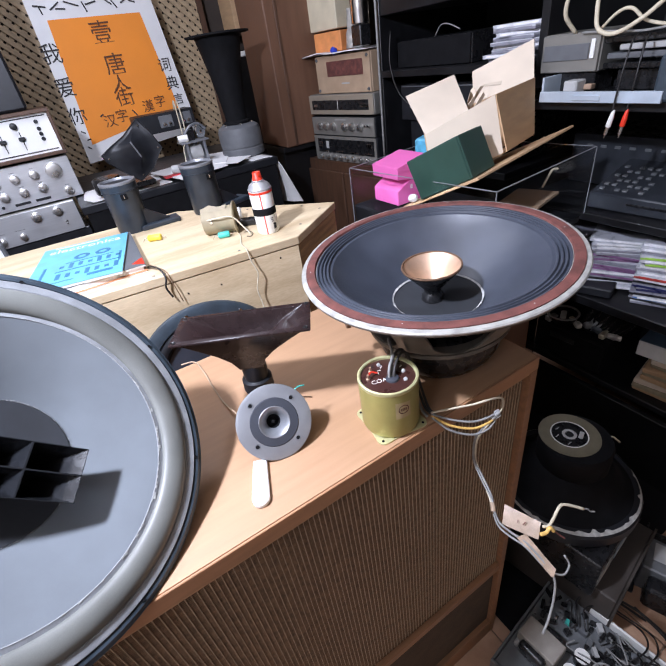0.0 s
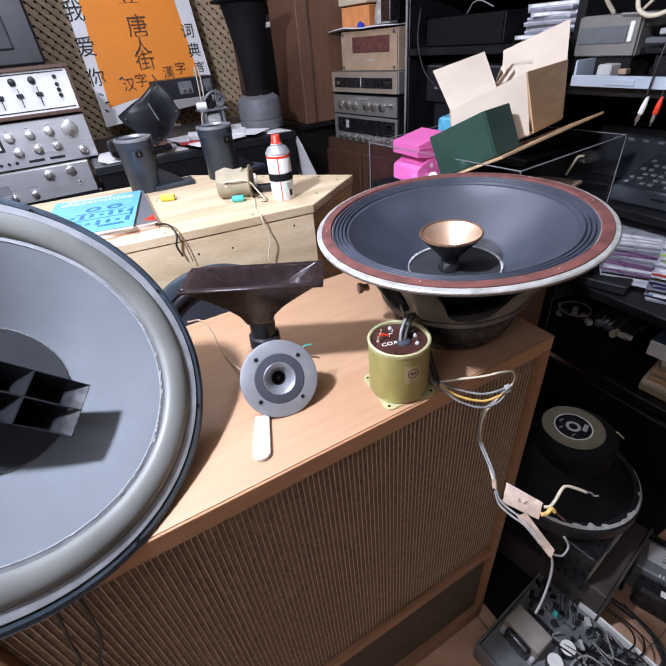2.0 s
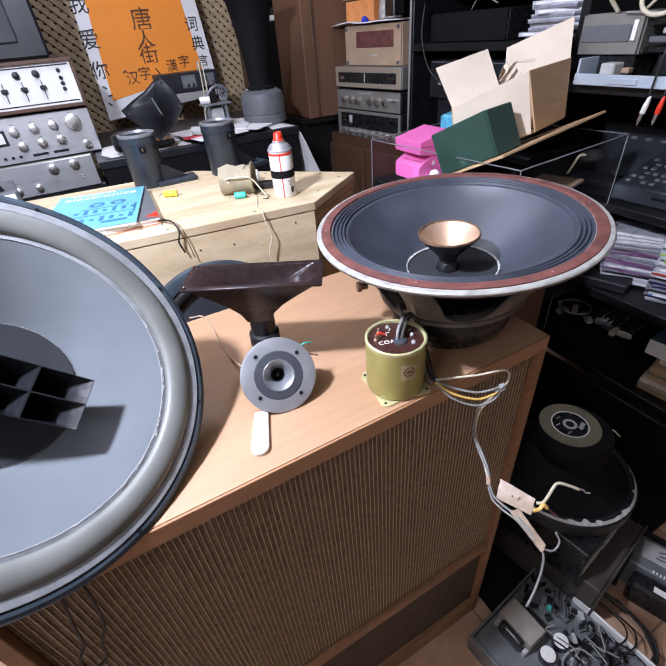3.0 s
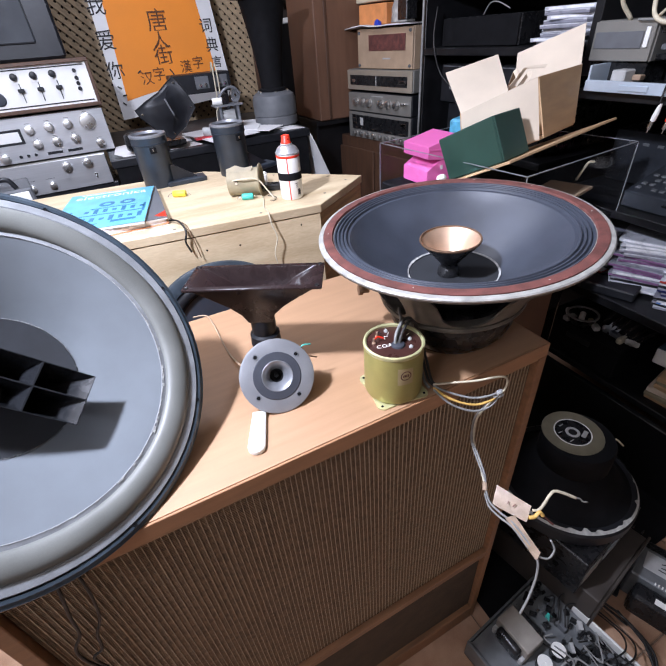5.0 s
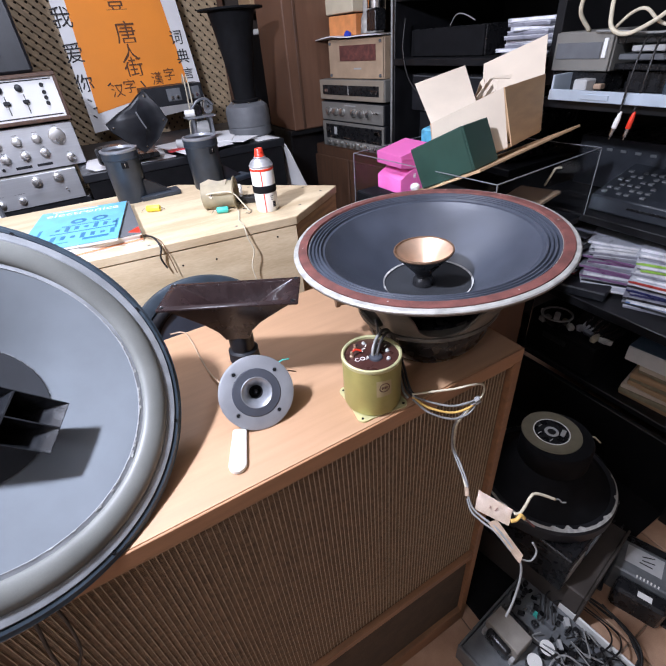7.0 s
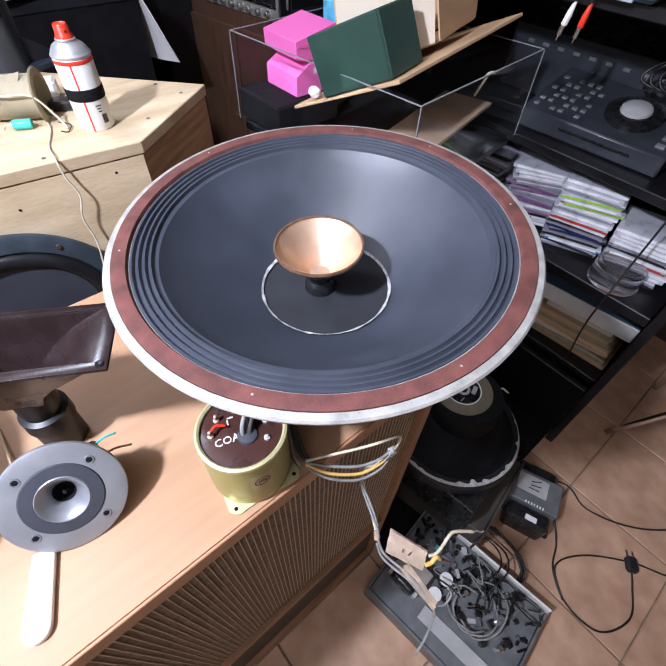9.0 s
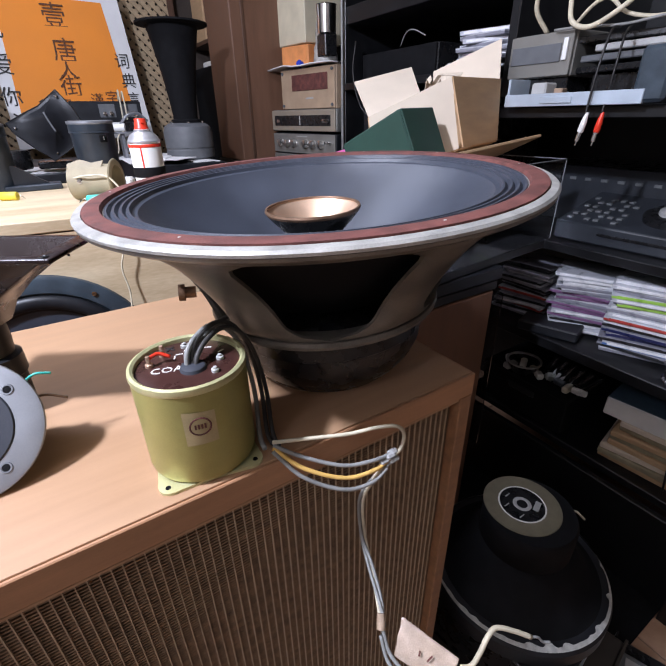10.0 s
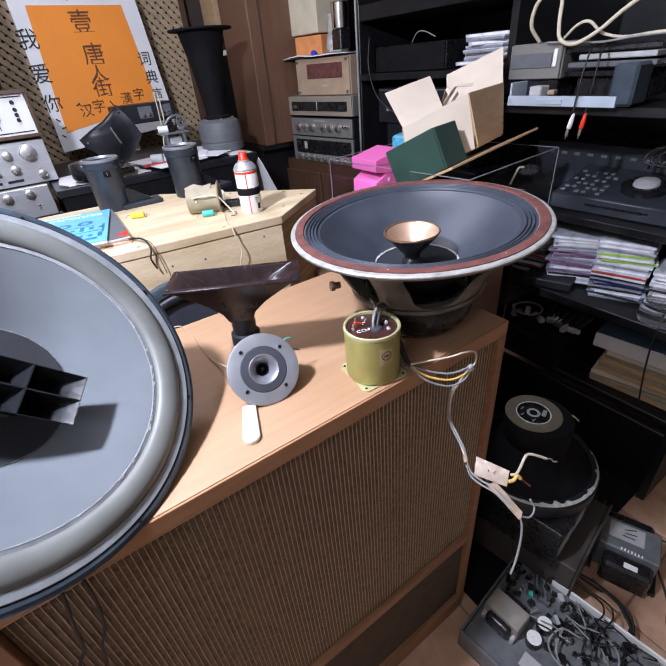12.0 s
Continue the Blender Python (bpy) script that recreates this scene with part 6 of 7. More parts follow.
cable("white_cable", W, 0.0048, CABLE_CREAM, "thick off-white cable looping over the pile")
cable("white_cable", [(0.68, 0.40, 1.29), (0.67, 0.36, 1.32), (0.67, 0.33, 1.325), (0.68, 0.30, 1.30), (0.69, 0.25, 1.288), (0.70, 0.18, 1.292), (0.72, 0.12, 1.285)], 0.0035, CABLE_CREAM, "off-white cable lying on the pile")
cable("grey_cable", [(0.68, 0.44, 1.29), (0.675, 0.38, 1.288), (0.68, 0.30, 1.282), (0.69, 0.22, 1.288), (0.72, 0.12, 1.29)], 0.0026, CABLE_GREY, "grey cable lying on the pile")
cable("black_lead", [(0.69, 0.31, 1.28), (0.645, 0.300, 1.27), (0.626, 0.298, 1.22), (0.622, 0.300, 1.16), (0.620, 0.300, 1.135)], 0.0022, CABLE_BLACK, "black lead hanging down to the white plug")
cable("black_lead", [(0.69, 0.29, 1.28), (0.650, 0.277, 1.26), (0.634, 0.272, 1.21), (0.634, 0.274, 1.16), (0.632, 0.276, 1.135)], 0.0022, CABLE_BLACK, "black lead hanging down to the red plug")


def phono_plug(x, y, z, material, label, lean):
    c = root("phono_plug", pose(x, y, z, lean, 4, 0), label, "plug", "phono plugs")
    part("sleeve", lathe(B(), [(0, 0.030), (0.003, 0.030), (0.0042, 0.022), (0.0056, 0.012), (0.0058, -0.004), (0.0045, -0.006), (0, -0.006)], 20), material, c)
    part("tip", lathe(B(), [(0, -0.006), (0.0045, -0.006), (0.0045, -0.022), (0.0016, -0.023), (0.0016, -0.030), (0, -0.031)], 16), CHROME, c, "metal tip")


phono_plug(0.620, 0.302, 1.107, WHITE, "white phono plug hanging by its lead", 8)
phono_plug(0.632, 0.277, 1.107, RED, "red phono plug hanging by its lead", 5)

# lower shelf
c = root("dark_crate", EAST(0.792, 0.405, 0.273), "dark plastic crate on the low shelf", "crate")
part("body", box(B(), (0, 0.13, 0.0595), (0.292, 0.252, 0.117), 0.004), MATTE, c)
part("lid", box(B(), (0, 0.13, 0.1195), (0.30, 0.26, 0.008), 0.003), MATTE, c)
part("handle", box(B(), (0, 0.002, 0.085), (0.09, 0.006, 0.020), 0.002), BLACK, c)
c = root("glass_bowl", pose(0.83, 0.435, 0.3975), "small bowl with pale odds and ends", "bowl")
part("bowl", lathe(B(), [(0, 0), (0.03, 0), (0.045, 0.02), (0.05, 0.035), (0.047, 0.036), (0.042, 0.02), (0, 0.006)], 32), TRIM, c)
part("rim", lathe(B(), [(0.047, 0.035), (0.053, 0.037), (0.053, 0.041), (0.047, 0.041)], 32, close=True), GREY_LIGHT, c)
part("contents", box(B(), (0.0, 0.0, 0.03), (0.05, 0.02, 0.014), 0.005, Matrix.Rotation(0.5, 4, "Z")), WHITE, c)
for k in range(6):
    thing("valve_tube", lathe(B(), [(0, 0), (0.007, 0), (0.007, 0.075), (0.004, 0.085), (0, 0.086)], 14), glass_mat("valve_glass", (0.9, 0.9, 0.9), 0.05) if k == 0 else bpy.data.materials["valve_glass"], "clear glass tube leaning among the clutter", "glass tube", pose(0.842, 0.375 - 0.022 * k, 0.3975, 12 + 4 * k, 25, 0))
for k in range(9):
    thing("scrap_part", box(B(), (0, 0, 0.010), (random.uniform(0.02, 0.05), random.uniform(0.012, 0.03), 0.02), 0.004), (WHITE, GREY_LIGHT, GREY, CABLE_CREAM)[k % 4], "small pale scrap part on the dark crate", "scrap", pose(0.815 + random.uniform(0, 0.05), 0.50 - 0.030 * k, 0.3975, 0, 0, random.uniform(0, 180)))
c = root("binder", EAST(0.815, 0.025, 0.4160, -84), "white-edged binder with a blue-grey cover", "binder")
part("cover", box(B(), (0, 0.13, 0.050), (0.29, 0.26, 0.005), 0.002), mat("slate_cover", (0.10, 0.15, 0.20), 0.4), c)
part("cover", box(B(), (0, 0.13, 0.0025), (0.29, 0.26, 0.005), 0.002), WHITE, c)
part("page_block", box(B(), (0, 0.13, 0.026), (0.284, 0.254, 0.040), 0.002), PAPER, c)
part("spine", box(B(), (0, 0.0, 0.026), (0.29, 0.006, 0.052), 0.003), WHITE, c)
for k in range(8):
    thing("folder", box(B(), (0, 0.12, 0.0085), (0.27 - 0.01 * k, 0.24, 0.017), 0.003), (CARD, KHAKI, CARD_PALE, CARD, KHAKI)[k % 5], "old brown paper folder in a pile", "folder", EAST(0.822 - 0.006 * (k % 2), 0.020 + 0.004 * (k % 3), 0.2725 + 0.0178 * k, -86 + 3 * (k % 3)))


# ---- record player with its acrylic cover, on a brown cabinet ----
c = root("brown_cabinet", pose(0, 0, FL), "brown veneered cabinet with a plastic sheet taped to its side", "cabinet")
part("body", box(B(), (0.235, 0.545, (0.797 - FL) / 2), (0.44, 0.45, 0.797 - FL), 0.003), BROWN, c)
part("plastic_sheet", box(B(), (0.462, 0.43, 0.60), (0.003, 0.26, 0.42), 0.001), SMOKED, c, "clear plastic sheet")
c = root("record_player", pose(0.45, 0.545, 0.7975), "black record player base under an acrylic dust cover", "record player")
part("base", box(B(), (-0.09, 0, 0.0385), (0.22, 0.46, 0.028), 0.003), BLACK, c)
part("base", box(B(), (-0.09, 0, 0.0115), (0.21, 0.45, 0.022), 0.003), BLACK, c)
CM = Matrix.Translation((0.249 - 0.45, 0.303 - 0.545, 0)) @ Matrix.Rotation(radians(5.3), 4, "Z")
CX, CY = 0.413, 0.486
part("plinth", box(B(), (CX / 2, CY / 2, 0.064), (CX - 0.012, CY - 0.012, 0.022), 0.003, CM), BLACK, c)
EDGE = mat("acrylic_edge", (0.24, 0.25, 0.26), 0.3, var=0.1)
for lo, hi in (((0.003, 0, 0.0765), (CX, 0.003, 0.2490)), ((0.003, CY - 0.003, 0.0765), (CX, CY, 0.2490)), ((0, 0, 0.0765), (0.003, CY, 0.2490)), ((CX - 0.003, 0.0035, 0.0765), (CX, CY - 0.0035, 0.2490))):
    ob = part("cover_panel", box(B(), tuple((a + b) / 2 for a, b in zip(lo, hi)), tuple(b - a for a, b in zip(lo, hi)), 0.0006, CM), ACRYLIC, c, "clear acrylic")
    ob.visible_shadow = False
e = 0.0022
for lo, hi in (((0, -0.0005, 0.2492), (CX, e, 0.2505)), ((0, CY - e, 0.2492), (CX, CY, 0.2505)), ((-0.0005, e, 0.2492), (e, CY - e, 0.2505)), ((CX - e, e, 0.2492), (CX, CY - e, 0.2505)), ((-0.001, -0.001, 0.077), (0.0008, 0.0008, 0.249)), ((CX - 0.0008, -0.001, 0.077), (CX + 0.001, 0.0008, 0.249)), ((-0.001, CY - 0.0008, 0.077), (0.0008, CY + 0.001, 0.249))):
    part("cover_edge", box(B(), tuple((a + b) / 2 for a, b in zip(lo, hi)), tuple(b - a for a, b in zip(lo, hi)), 0, CM), EDGE, c, "polished edge")
thing("ceramic_ring", lathe(B(), [(0.010, 0), (0.022, 0), (0.024, 0.004), (0.024, 0.022), (0.020, 0.026), (0.010, 0.026)], 32, close=True), WHITE, "white round insulator on the brown cabinet", "insulator", pose(0.222, 0.345, 0.7985))
thing("blue_ring", lathe(B(), [(0.020, 0), (0.030, 0), (0.030, 0.005), (0.020, 0.005)], 32, close=True), mat("blue_rubber", (0.05, 0.10, 0.45), 0.5), "flat blue ring beside the record player", "ring", pose(0.222, 0.345, 0.7975))
thing("pale_block", box(B(), (0, 0, 0.025), (0.022, 0.10, 0.05), 0.002), GREY_LIGHT, "pale grey block beside the record player", "block", pose(0.236, 0.42, 0.7975))

# tilted board, boxes and clutter inside the cover
bn = Vector((-0.112, 0.404, 0.908)).normalized()
bx = (Vector((0.627, 0.404, 1.097)) - Vector((0.249, 0.350, 1.064))).normalized()
BM = axes((0.249, 0.356, 1.069), bn, bx)
thing("tilted_board", box(B(), (0.205, 0.135, -0.003), (0.41, 0.27, 0.006), 0.001), CARD, "thin brown board propped on the acrylic cover", "board", BM)
thing("lower_board", box(B(), (0, 0, 0.004), (0.37, 0.12, 0.008), 0.001), TAN, "tan wooden board lying inside the cover", "board", pose(0.45, 0.445, 0.8985, -3, -6, 8))
GB = root("green_box", BM @ pose(0.010, 0.020, 0.0006, 0, 0, 7), "dark green cardboard box lying on the tilted board", "box")
part("base", box(B(), (0.052, 0.077, 0.049), (0.104, 0.146, 0.097), 0.0025), GREEN, GB)
part("end_flap", box(B(), (0.052, 0.0015, 0.049), (0.102, 0.004, 0.095), 0.0015), GREEN, GB, "closed green end flap with worn edges")


def pink_box():
    c = root("pink_box", pose(0.304, 0.722, 0.9385), "open bright pink cardboard box lying on a dark tray", "box")
    # base and lid gape at one end and meet at the other
    upright = pose(0, 0.055, 0, 90, 0, 0)
    part("base", prism(B(), [(-0.022, 0.0), (0.080, 0.0), (0.080, 0.0630), (0.022, 0.0630), (-0.022, 0.0390)], 0, 0.110, upright, 0.0008), PINK, c)
    part("lid", prism(B(), [(0.022, 0.0640), (0.080, 0.0640), (0.080, 0.1230), (-0.024, 0.1040), (-0.022, 0.0720)], -0.002, 0.112, upright, 0.0008), PINK, c)
    part("lid_fold", prism(B(), [(-0.021, 0.0980), (0.076, 0.0860), (0.076, 0.0845), (-0.021, 0.0930)], 0.1122, 0.1140, upright), PINK, c, "folded pink lip along the lid")
    part("label", box(B(), (0.028, -0.0556, 0.044), (0.008, 0.0010, 0.011), 0), WHITE, c, "small white sticker")


pink_box()
thing("parts_tray", box(B(), (0, 0, 0.0305), (0.17, 0.15, 0.061), 0.004), MATTE, "dark plastic tray under the pink box", "tray", pose(0.300, 0.722, 0.8766))


def open_carton():
    c = root("open_carton", pose(0, 0, 0), "open kraft cardboard carton with pale inner flaps", "carton")
    A, Bq, C, D = (0.288, 0.560, 1.135), (0.408, 0.458, 1.202), (0.630, 0.522, 1.206), (0.500, 0.625, 1.160)
    a, b, cc, d = (0.300, 0.545, 1.010), (0.420, 0.432, 1.076), (0.584, 0.472, 1.083), (0.49, 0.60, 1.015)
    def flat(p, q, r, w):
        p, q, r, w = (Vector(v) for v in (p, q, r, w))
        n = (q - p).cross(r - p).normalized()
        return [p, q, r, w - n * (w - p).dot(n)]
    part("wall", slab(B(), flat(A, Bq, b, a), 0.003), CARD_PALE, c, "pale inner cardboard")
    part("wall", slab(B(), flat(Bq, C, cc, b), 0.003), CARD, c, "kraft brown outside")
    part("wall", slab(B(), flat(C, D, d, cc), 0.003), CARD, c)
    part("wall", slab(B(), flat(D, A, a, d), 0.003), CARD, c)
    part("bottom", slab(B(), flat(a, b, cc, d), 0.003), CARD, c)
    part("flap", slab(B(), [A, Vector(A) + Vector((0.116, -0.034, 0.0255)), (0.492, 0.668, 1.237), (0.356, 0.708, 1.207)], 0.003), CARD_PALE, c, "upright pale flap")
    part("flap", slab(B(), flat(C, (0.668, 0.562, 1.290), (0.585, 0.690, 1.232), D), 0.003), CARD_PALE, c, "upright pale flap")
    for k, (p, q, r) in enumerate((((0.47, 0.60, 1.17), (0.45, 0.57, 1.205), (0.42, 0.53, 1.195)), ((0.44, 0.58, 1.16), (0.46, 0.55, 1.212), (0.50, 0.52, 1.21)), ((0.43, 0.54, 1.17), (0.44, 0.52, 1.205), (0.43, 0.50, 1.19)))):
        part("torn_strip", slab(B(), flat(p, q, Vector(q) + Vector((0.012, -0.004, 0.004)), Vector(p) + Vector((0.014, 0.0, -0.003))), 0.0015), CARD_PALE, c)
        part("torn_strip", slab(B(), flat(q, r, Vector(r) + Vector((0.010, 0.004, 0.007)), Vector(q) + Vector((0.012, -0.004, 0.004))), 0.0015), CARD_PALE, c)


open_carton()
thing("blue_packet", box(B(), (0, 0, 0.03), (0.07, 0.05, 0.06), 0.006), mat("cyan_print", (0.10, 0.42, 0.62), 0.45, var=0.4, scale=40), "small printed blue packet behind the pink box", "packet", pose(0.47, 0.83, 1.0475, 8, 0, 30))
thing("grey_pack", box(B(), (0, 0, 0.0725), (0.10, 0.07, 0.145), 0.004), GREY, "grey box standing in the corner of the cover", "box", pose(0.46, 0.742, 0.8785, 0, 0, 20))
bpy.data.objects["blue_packet"].matrix_world = pose(0.46, 0.742, 1.0245, 0, 0, 25)
for k, (x, y, z) in enumerate(((0.262, 0.60, 0.985), (0.272, 0.575, 0.99), (0.256, 0.62, 0.972))):
    thing("white_ball", lathe(B(), [(0, -0.010), (0.006, -0.008), (0.009, 0), (0.006, 0.007), (0, 0.010)], 20, Matrix.Scale(1.3, 4, (1, 0, 0))), WHITE, "white crumpled plug beside the pink box", "plug", BM @ pose(0.004 + 0.012 * k, 0.20 + 0.016 * k, 0.0125))
for k in range(7):
    thing("small_part", box(B(), (0, 0, 0.008), (random.uniform(0.02, 0.05), 0.02, 0.016), 0.003), (TRIM, GREY, mat("blue_part", (0.08, 0.18, 0.35), 0.4) if k == 2 else GREY_LIGHT)[k % 3], "small electronic part lying in the cover", "part", pose(0.29 + 0.035 * k, 0.40 + random.uniform(-0.02, 0.10), 0.8735, 0, 0, random.uniform(0, 180)))
cable("white_twist", [(0.575, 0.42, 0.955), (0.580, 0.41, 0.985), (0.585, 0.405, 1.000), (0.60, 0.40, 1.000)], 0.003, CABLE_CREAM, "bit of white twisted lead on the pale board")


# ---- inverted woofer on stacked amplifiers ----
def inverted_woofer():
    c = root("inverted_driver", pose(0.293, 0.050, 0.300), "black woofer lying face down with a worn white rim", "loudspeaker driver")
    part("rim", lathe(B(), [(0.12, 0.001), (0.162, 0.001), (0.168, 0.006), (0.168, 0.036), (0.162, 0.044), (0.150, 0.046), (0.12, 0.042)], 80, close=True), BLACK, c)
    bm = B()
    for k in range(360):
        a, b = 2 * math.pi * k / 360, 2 * math.pi * (k + 1) / 360
        near = max(0, math.cos(a - radians(-112)))
        near2 = max(0, math.cos(b - radians(-112)))
        w2 = 0.0012 + near2 * (0.004 + 0.020 * max(0, noise.noise((math.cos(b) * 9, math.sin(b) * 9, 3)) + 0.1))
        w = 0.0012 + near * (0.004 + 0.020 * max(0, noise.noise((math.cos(a) * 9, math.sin(a) * 9, 3)) + 0.1))
        v = [bm.verts.new((r * math.cos(q), r * math.sin(q), z)) for r, z, q in ((0.1635 - w, 0.0472, a), (0.1645, 0.0435, a), (0.1645, 0.0435, b), (0.1635 - w2, 0.0472, b))]
        bm.faces.new(v)
    part("worn_gasket", bm, FRAYED, c, "torn pale gasket remains")
    part("cone_back", lathe(B(), [(0.152, 0.044), (0.138, 0.050), (0.120, 0.070), (0.100, 0.098), (0.088, 0.116), (0.078, 0.124)], 64), MATTE, c)
    part("magnet", lathe(B(), [(0.078, 0.118), (0.082, 0.124), (0.082, 0.182), (0.078, 0.189), (0, 0.189)], 64), MATTE, c)
    o = Matrix.Translation((-0.003, 0.016, 0))
    part("label_ring", lathe(B(), [(0.041, 0.1905), (0.068, 0.1905), (0.069, 0.1885), (0.041, 0.1885)], 64, o, close=True), mat("brass_label", (0.25, 0.22, 0.15), 0.45, metal=0.4, var=0.12, scale=50), c, "dull brass label ring")
    part("label_disc", lathe(B(), [(0.041, 0.1895), (0.0405, 0.1902), (0, 0.1902)], 48, o), TRIM, c)
    part("label_line", lathe(B(), [(0.0395, 0.1905), (0.0410, 0.1912), (0.0425, 0.1905)], 48, o), WHITE, c)
    part("label_mark", lathe(B(), [(0.0095, 0.1903), (0.0115, 0.1910), (0.0150, 0.1910), (0.0165, 0.1903)], 32, o), GREY_LIGHT, c)
    part("label_bar", box(B(), (0.010, -0.024, 0.1906), (0.024, 0.010, 0.001), 0.0003, o @ Matrix.Rotation(0.35, 4, "Z")), GREY_LIGHT, c)
    for a in (100, 150, 215):
        part("label_tick", box(B(), (0.029 * math.cos(radians(a)), 0.029 * math.sin(radians(a)), 0.1906), (0.012, 0.002, 0.0008), 0, o @ Matrix.Rotation(0, 4, "Z")), GREY_LIGHT, c)
    part("lead_end", tube(B(), [(0.085, -0.03, 0.15), (0.098, -0.036, 0.155), (0.104, -0.045, 0.148), (0.112, -0.05, 0.138)], 0.0022), CABLE_CREAM, c, "short frayed white lead")


inverted_woofer()
c = root("power_amplifier", pose(0.30, 0.03, FL + 0.0064, 0, 0, 10), "dark grey metal power amplifier with cooling fins", "amplifier")
part("case", box(B(), (0, 0, 0.095), (0.25, 0.36, 0.158), 0.003), DULL, c)
for k in range(16):
    part("fin", box(B(), (0.132, -0.165 + 0.022 * k, 0.095), (0.016, 0.004, 0.16), 0.0005), TRIM, c)
part("front_plate", box(B(), (0, -0.183, 0.095), (0.26, 0.006, 0.17), 0.001), DULL, c)
for x in (-0.1, 0.1):
    for y in (-0.15, 0.15):
        part("foot", lathe(B(), [(0, 0), (0.014, 0), (0.012, 0.0125), (0, 0.0125)], 16, Matrix.Translation((x, y, 0))), MATTE, c)
c = root("small_amplifier", pose(0.27, 0.04, 0.1635, 0, 0, 8), "black equipment box with a pale printed label", "amplifier")
part("case", box(B(), (0, 0, 0.068), (0.24, 0.30, 0.136), 0.003), TRIM, c)
part("label", box(B(), (-0.07, -0.151, 0.06), (0.07, 0.002, 0.05), 0), GREY_LIGHT, c, "pale printed label")
part("label", box(B(), (0.02, -0.151, 0.06), (0.06, 0.002, 0.05), 0), PALEBLUE, c, "pale printed label")


# ---- taped lead ends in front of the grille ----
def crumpled(bm, corners, th, n=7, amp=0.0022, seed=1):
    """A creased strip of tape between four corners."""
    a, b, c, d = [Vector(q) for q in corners]
    nor = (b - a).cross(d - a).normalized()
    g = []
    for i in range(n):
        u = i / (n - 1)
        row = []
        for j in range(5):
            v = j / 4
            p = a.lerp(b, u).lerp(d.lerp(c, u), v)
            row.append(p + nor * amp * noise.noise((u * 5, v * 4, seed)) + (b - a) * 0.05 * noise.noise((v * 9, seed, u)))
        g.append(row)
    for off in (0, th):
        vs = [[bm.verts.new(p + nor * off) for p in row] for row in g]
        for p, q in zip(vs, vs[1:]):
            for j in range(4):
                bm.faces.new((p[j], p[j + 1], q[j + 1], q[j]))
    return bm


tg = root("tape_tag", pose(0, 0, 0), "crumpled masking-tape tag with faded ink marks on the leads", "tag")
TA, TB, TC, TD = (-0.141, -0.069, 0.760), (-0.124, -0.117, 0.758), (-0.140, -0.126, 0.744), (-0.160, -0.082, 0.744)
part("tape", crumpled(B(), (TA, TB, TC, TD), 0.0060), TAPE, tg)
n0 = (Vector(TB) - Vector(TA)).cross(Vector(TD) - Vector(TA)).normalized()
if n0.y > 0:
    n0 = -n0
mid = (Vector(TA) + Vector(TB) + Vector(TC) + Vector(TD)) / 4
for k, (u, w) in enumerate(((-0.004, 0.006), (0.004, 0.004))):
    part("ink_mark", box(B(), (u, 0.002 * (k - 1), 0), (0.0013, w, 0.0010), 0.0003, axes(mid + n0 * 0.0042, n0, (-0.4, 0.9, 0.0)) @ Matrix.Rotation(0.5 * k - 0.4, 4, "Z")), RUST, tg, "faded reddish ink mark")
thing("tape_wrap", crumpled(B(), [(-0.160, -0.108, 0.746), (-0.148, -0.112, 0.748), (-0.146, -0.160, 0.726), (-0.156, -0.164, 0.722)], 0.006, seed=7), TAPE, "strip of masking tape wrapped round the leads", "tape")
thing("tape_band", lathe(B(), [(0, -0.006), (0.0034, -0.006), (0.0037, 0), (0.0034, 0.006), (0, 0.006)], 12), TAPE, "small cream tape band on the leads", "tape", axes((-0.159, -0.063, 0.763), (0.35, 0.5, 0.6)))
E1 = [(-0.160, -0.066, 0.760), (-0.163, -0.080, 0.748), (-0.160, -0.098, 0.744), (-0.155, -0.118, 0.742), (-0.152, -0.145, 0.730), (-0.152, -0.163, 0.716), (-0.158, -0.172, 0.690), (-0.174, -0.180, 0.662), (-0.188, -0.184, 0.642)]
cable("grey_lead", E1, 0.0017, CABLE_GREY, "grey lead end hanging from the tape")
cable("grey_lead", [(x - 0.004, y - 0.003, z - 0.003) for x, y, z in E1[:5]], 0.0016, CABLE_GREY, "grey lead passing the tape tag")
cable("cream_lead", [(-0.124, -0.120, 0.752), (-0.116, -0.124, 0.752), (-0.108, -0.124, 0.762), (-0.098, -0.122, 0.772), (-0.088, -0.122, 0.773), (-0.074, -0.130, 0.766), (-0.062, -0.138, 0.758)], 0.0021, CABLE_CREAM, "cream lead end curling away from the tag")
cable("grey_lead", [(-0.062, -0.138, 0.758), (-0.056, -0.141, 0.756), (-0.052, -0.144, 0.750), (-0.046, -0.147, 0.748)], 0.0011, CABLE_GREY, "frayed grey lead tip")
cable("yellow_lead", [(-0.134, -0.124, 0.748), (-0.126, -0.127, 0.748), (-0.118, -0.127, 0.752), (-0.114, -0.131, 0.746)], 0.0028, CABLE_YELLOW, "yellow lead end beside the tag")
cable("red_lead", [(-0.114, -0.131, 0.747), (-0.108, -0.136, 0.738), (-0.102, -0.142, 0.730)], 0.0014, RUST, "thin red lead end")
cable("grey_lead", [(-0.152, -0.160, 0.722), (-0.138, -0.168, 0.716), (-0.126, -0.166, 0.724), (-0.128, -0.158, 0.738)], 0.0014, CABLE_GREY, "curled grey lead end")


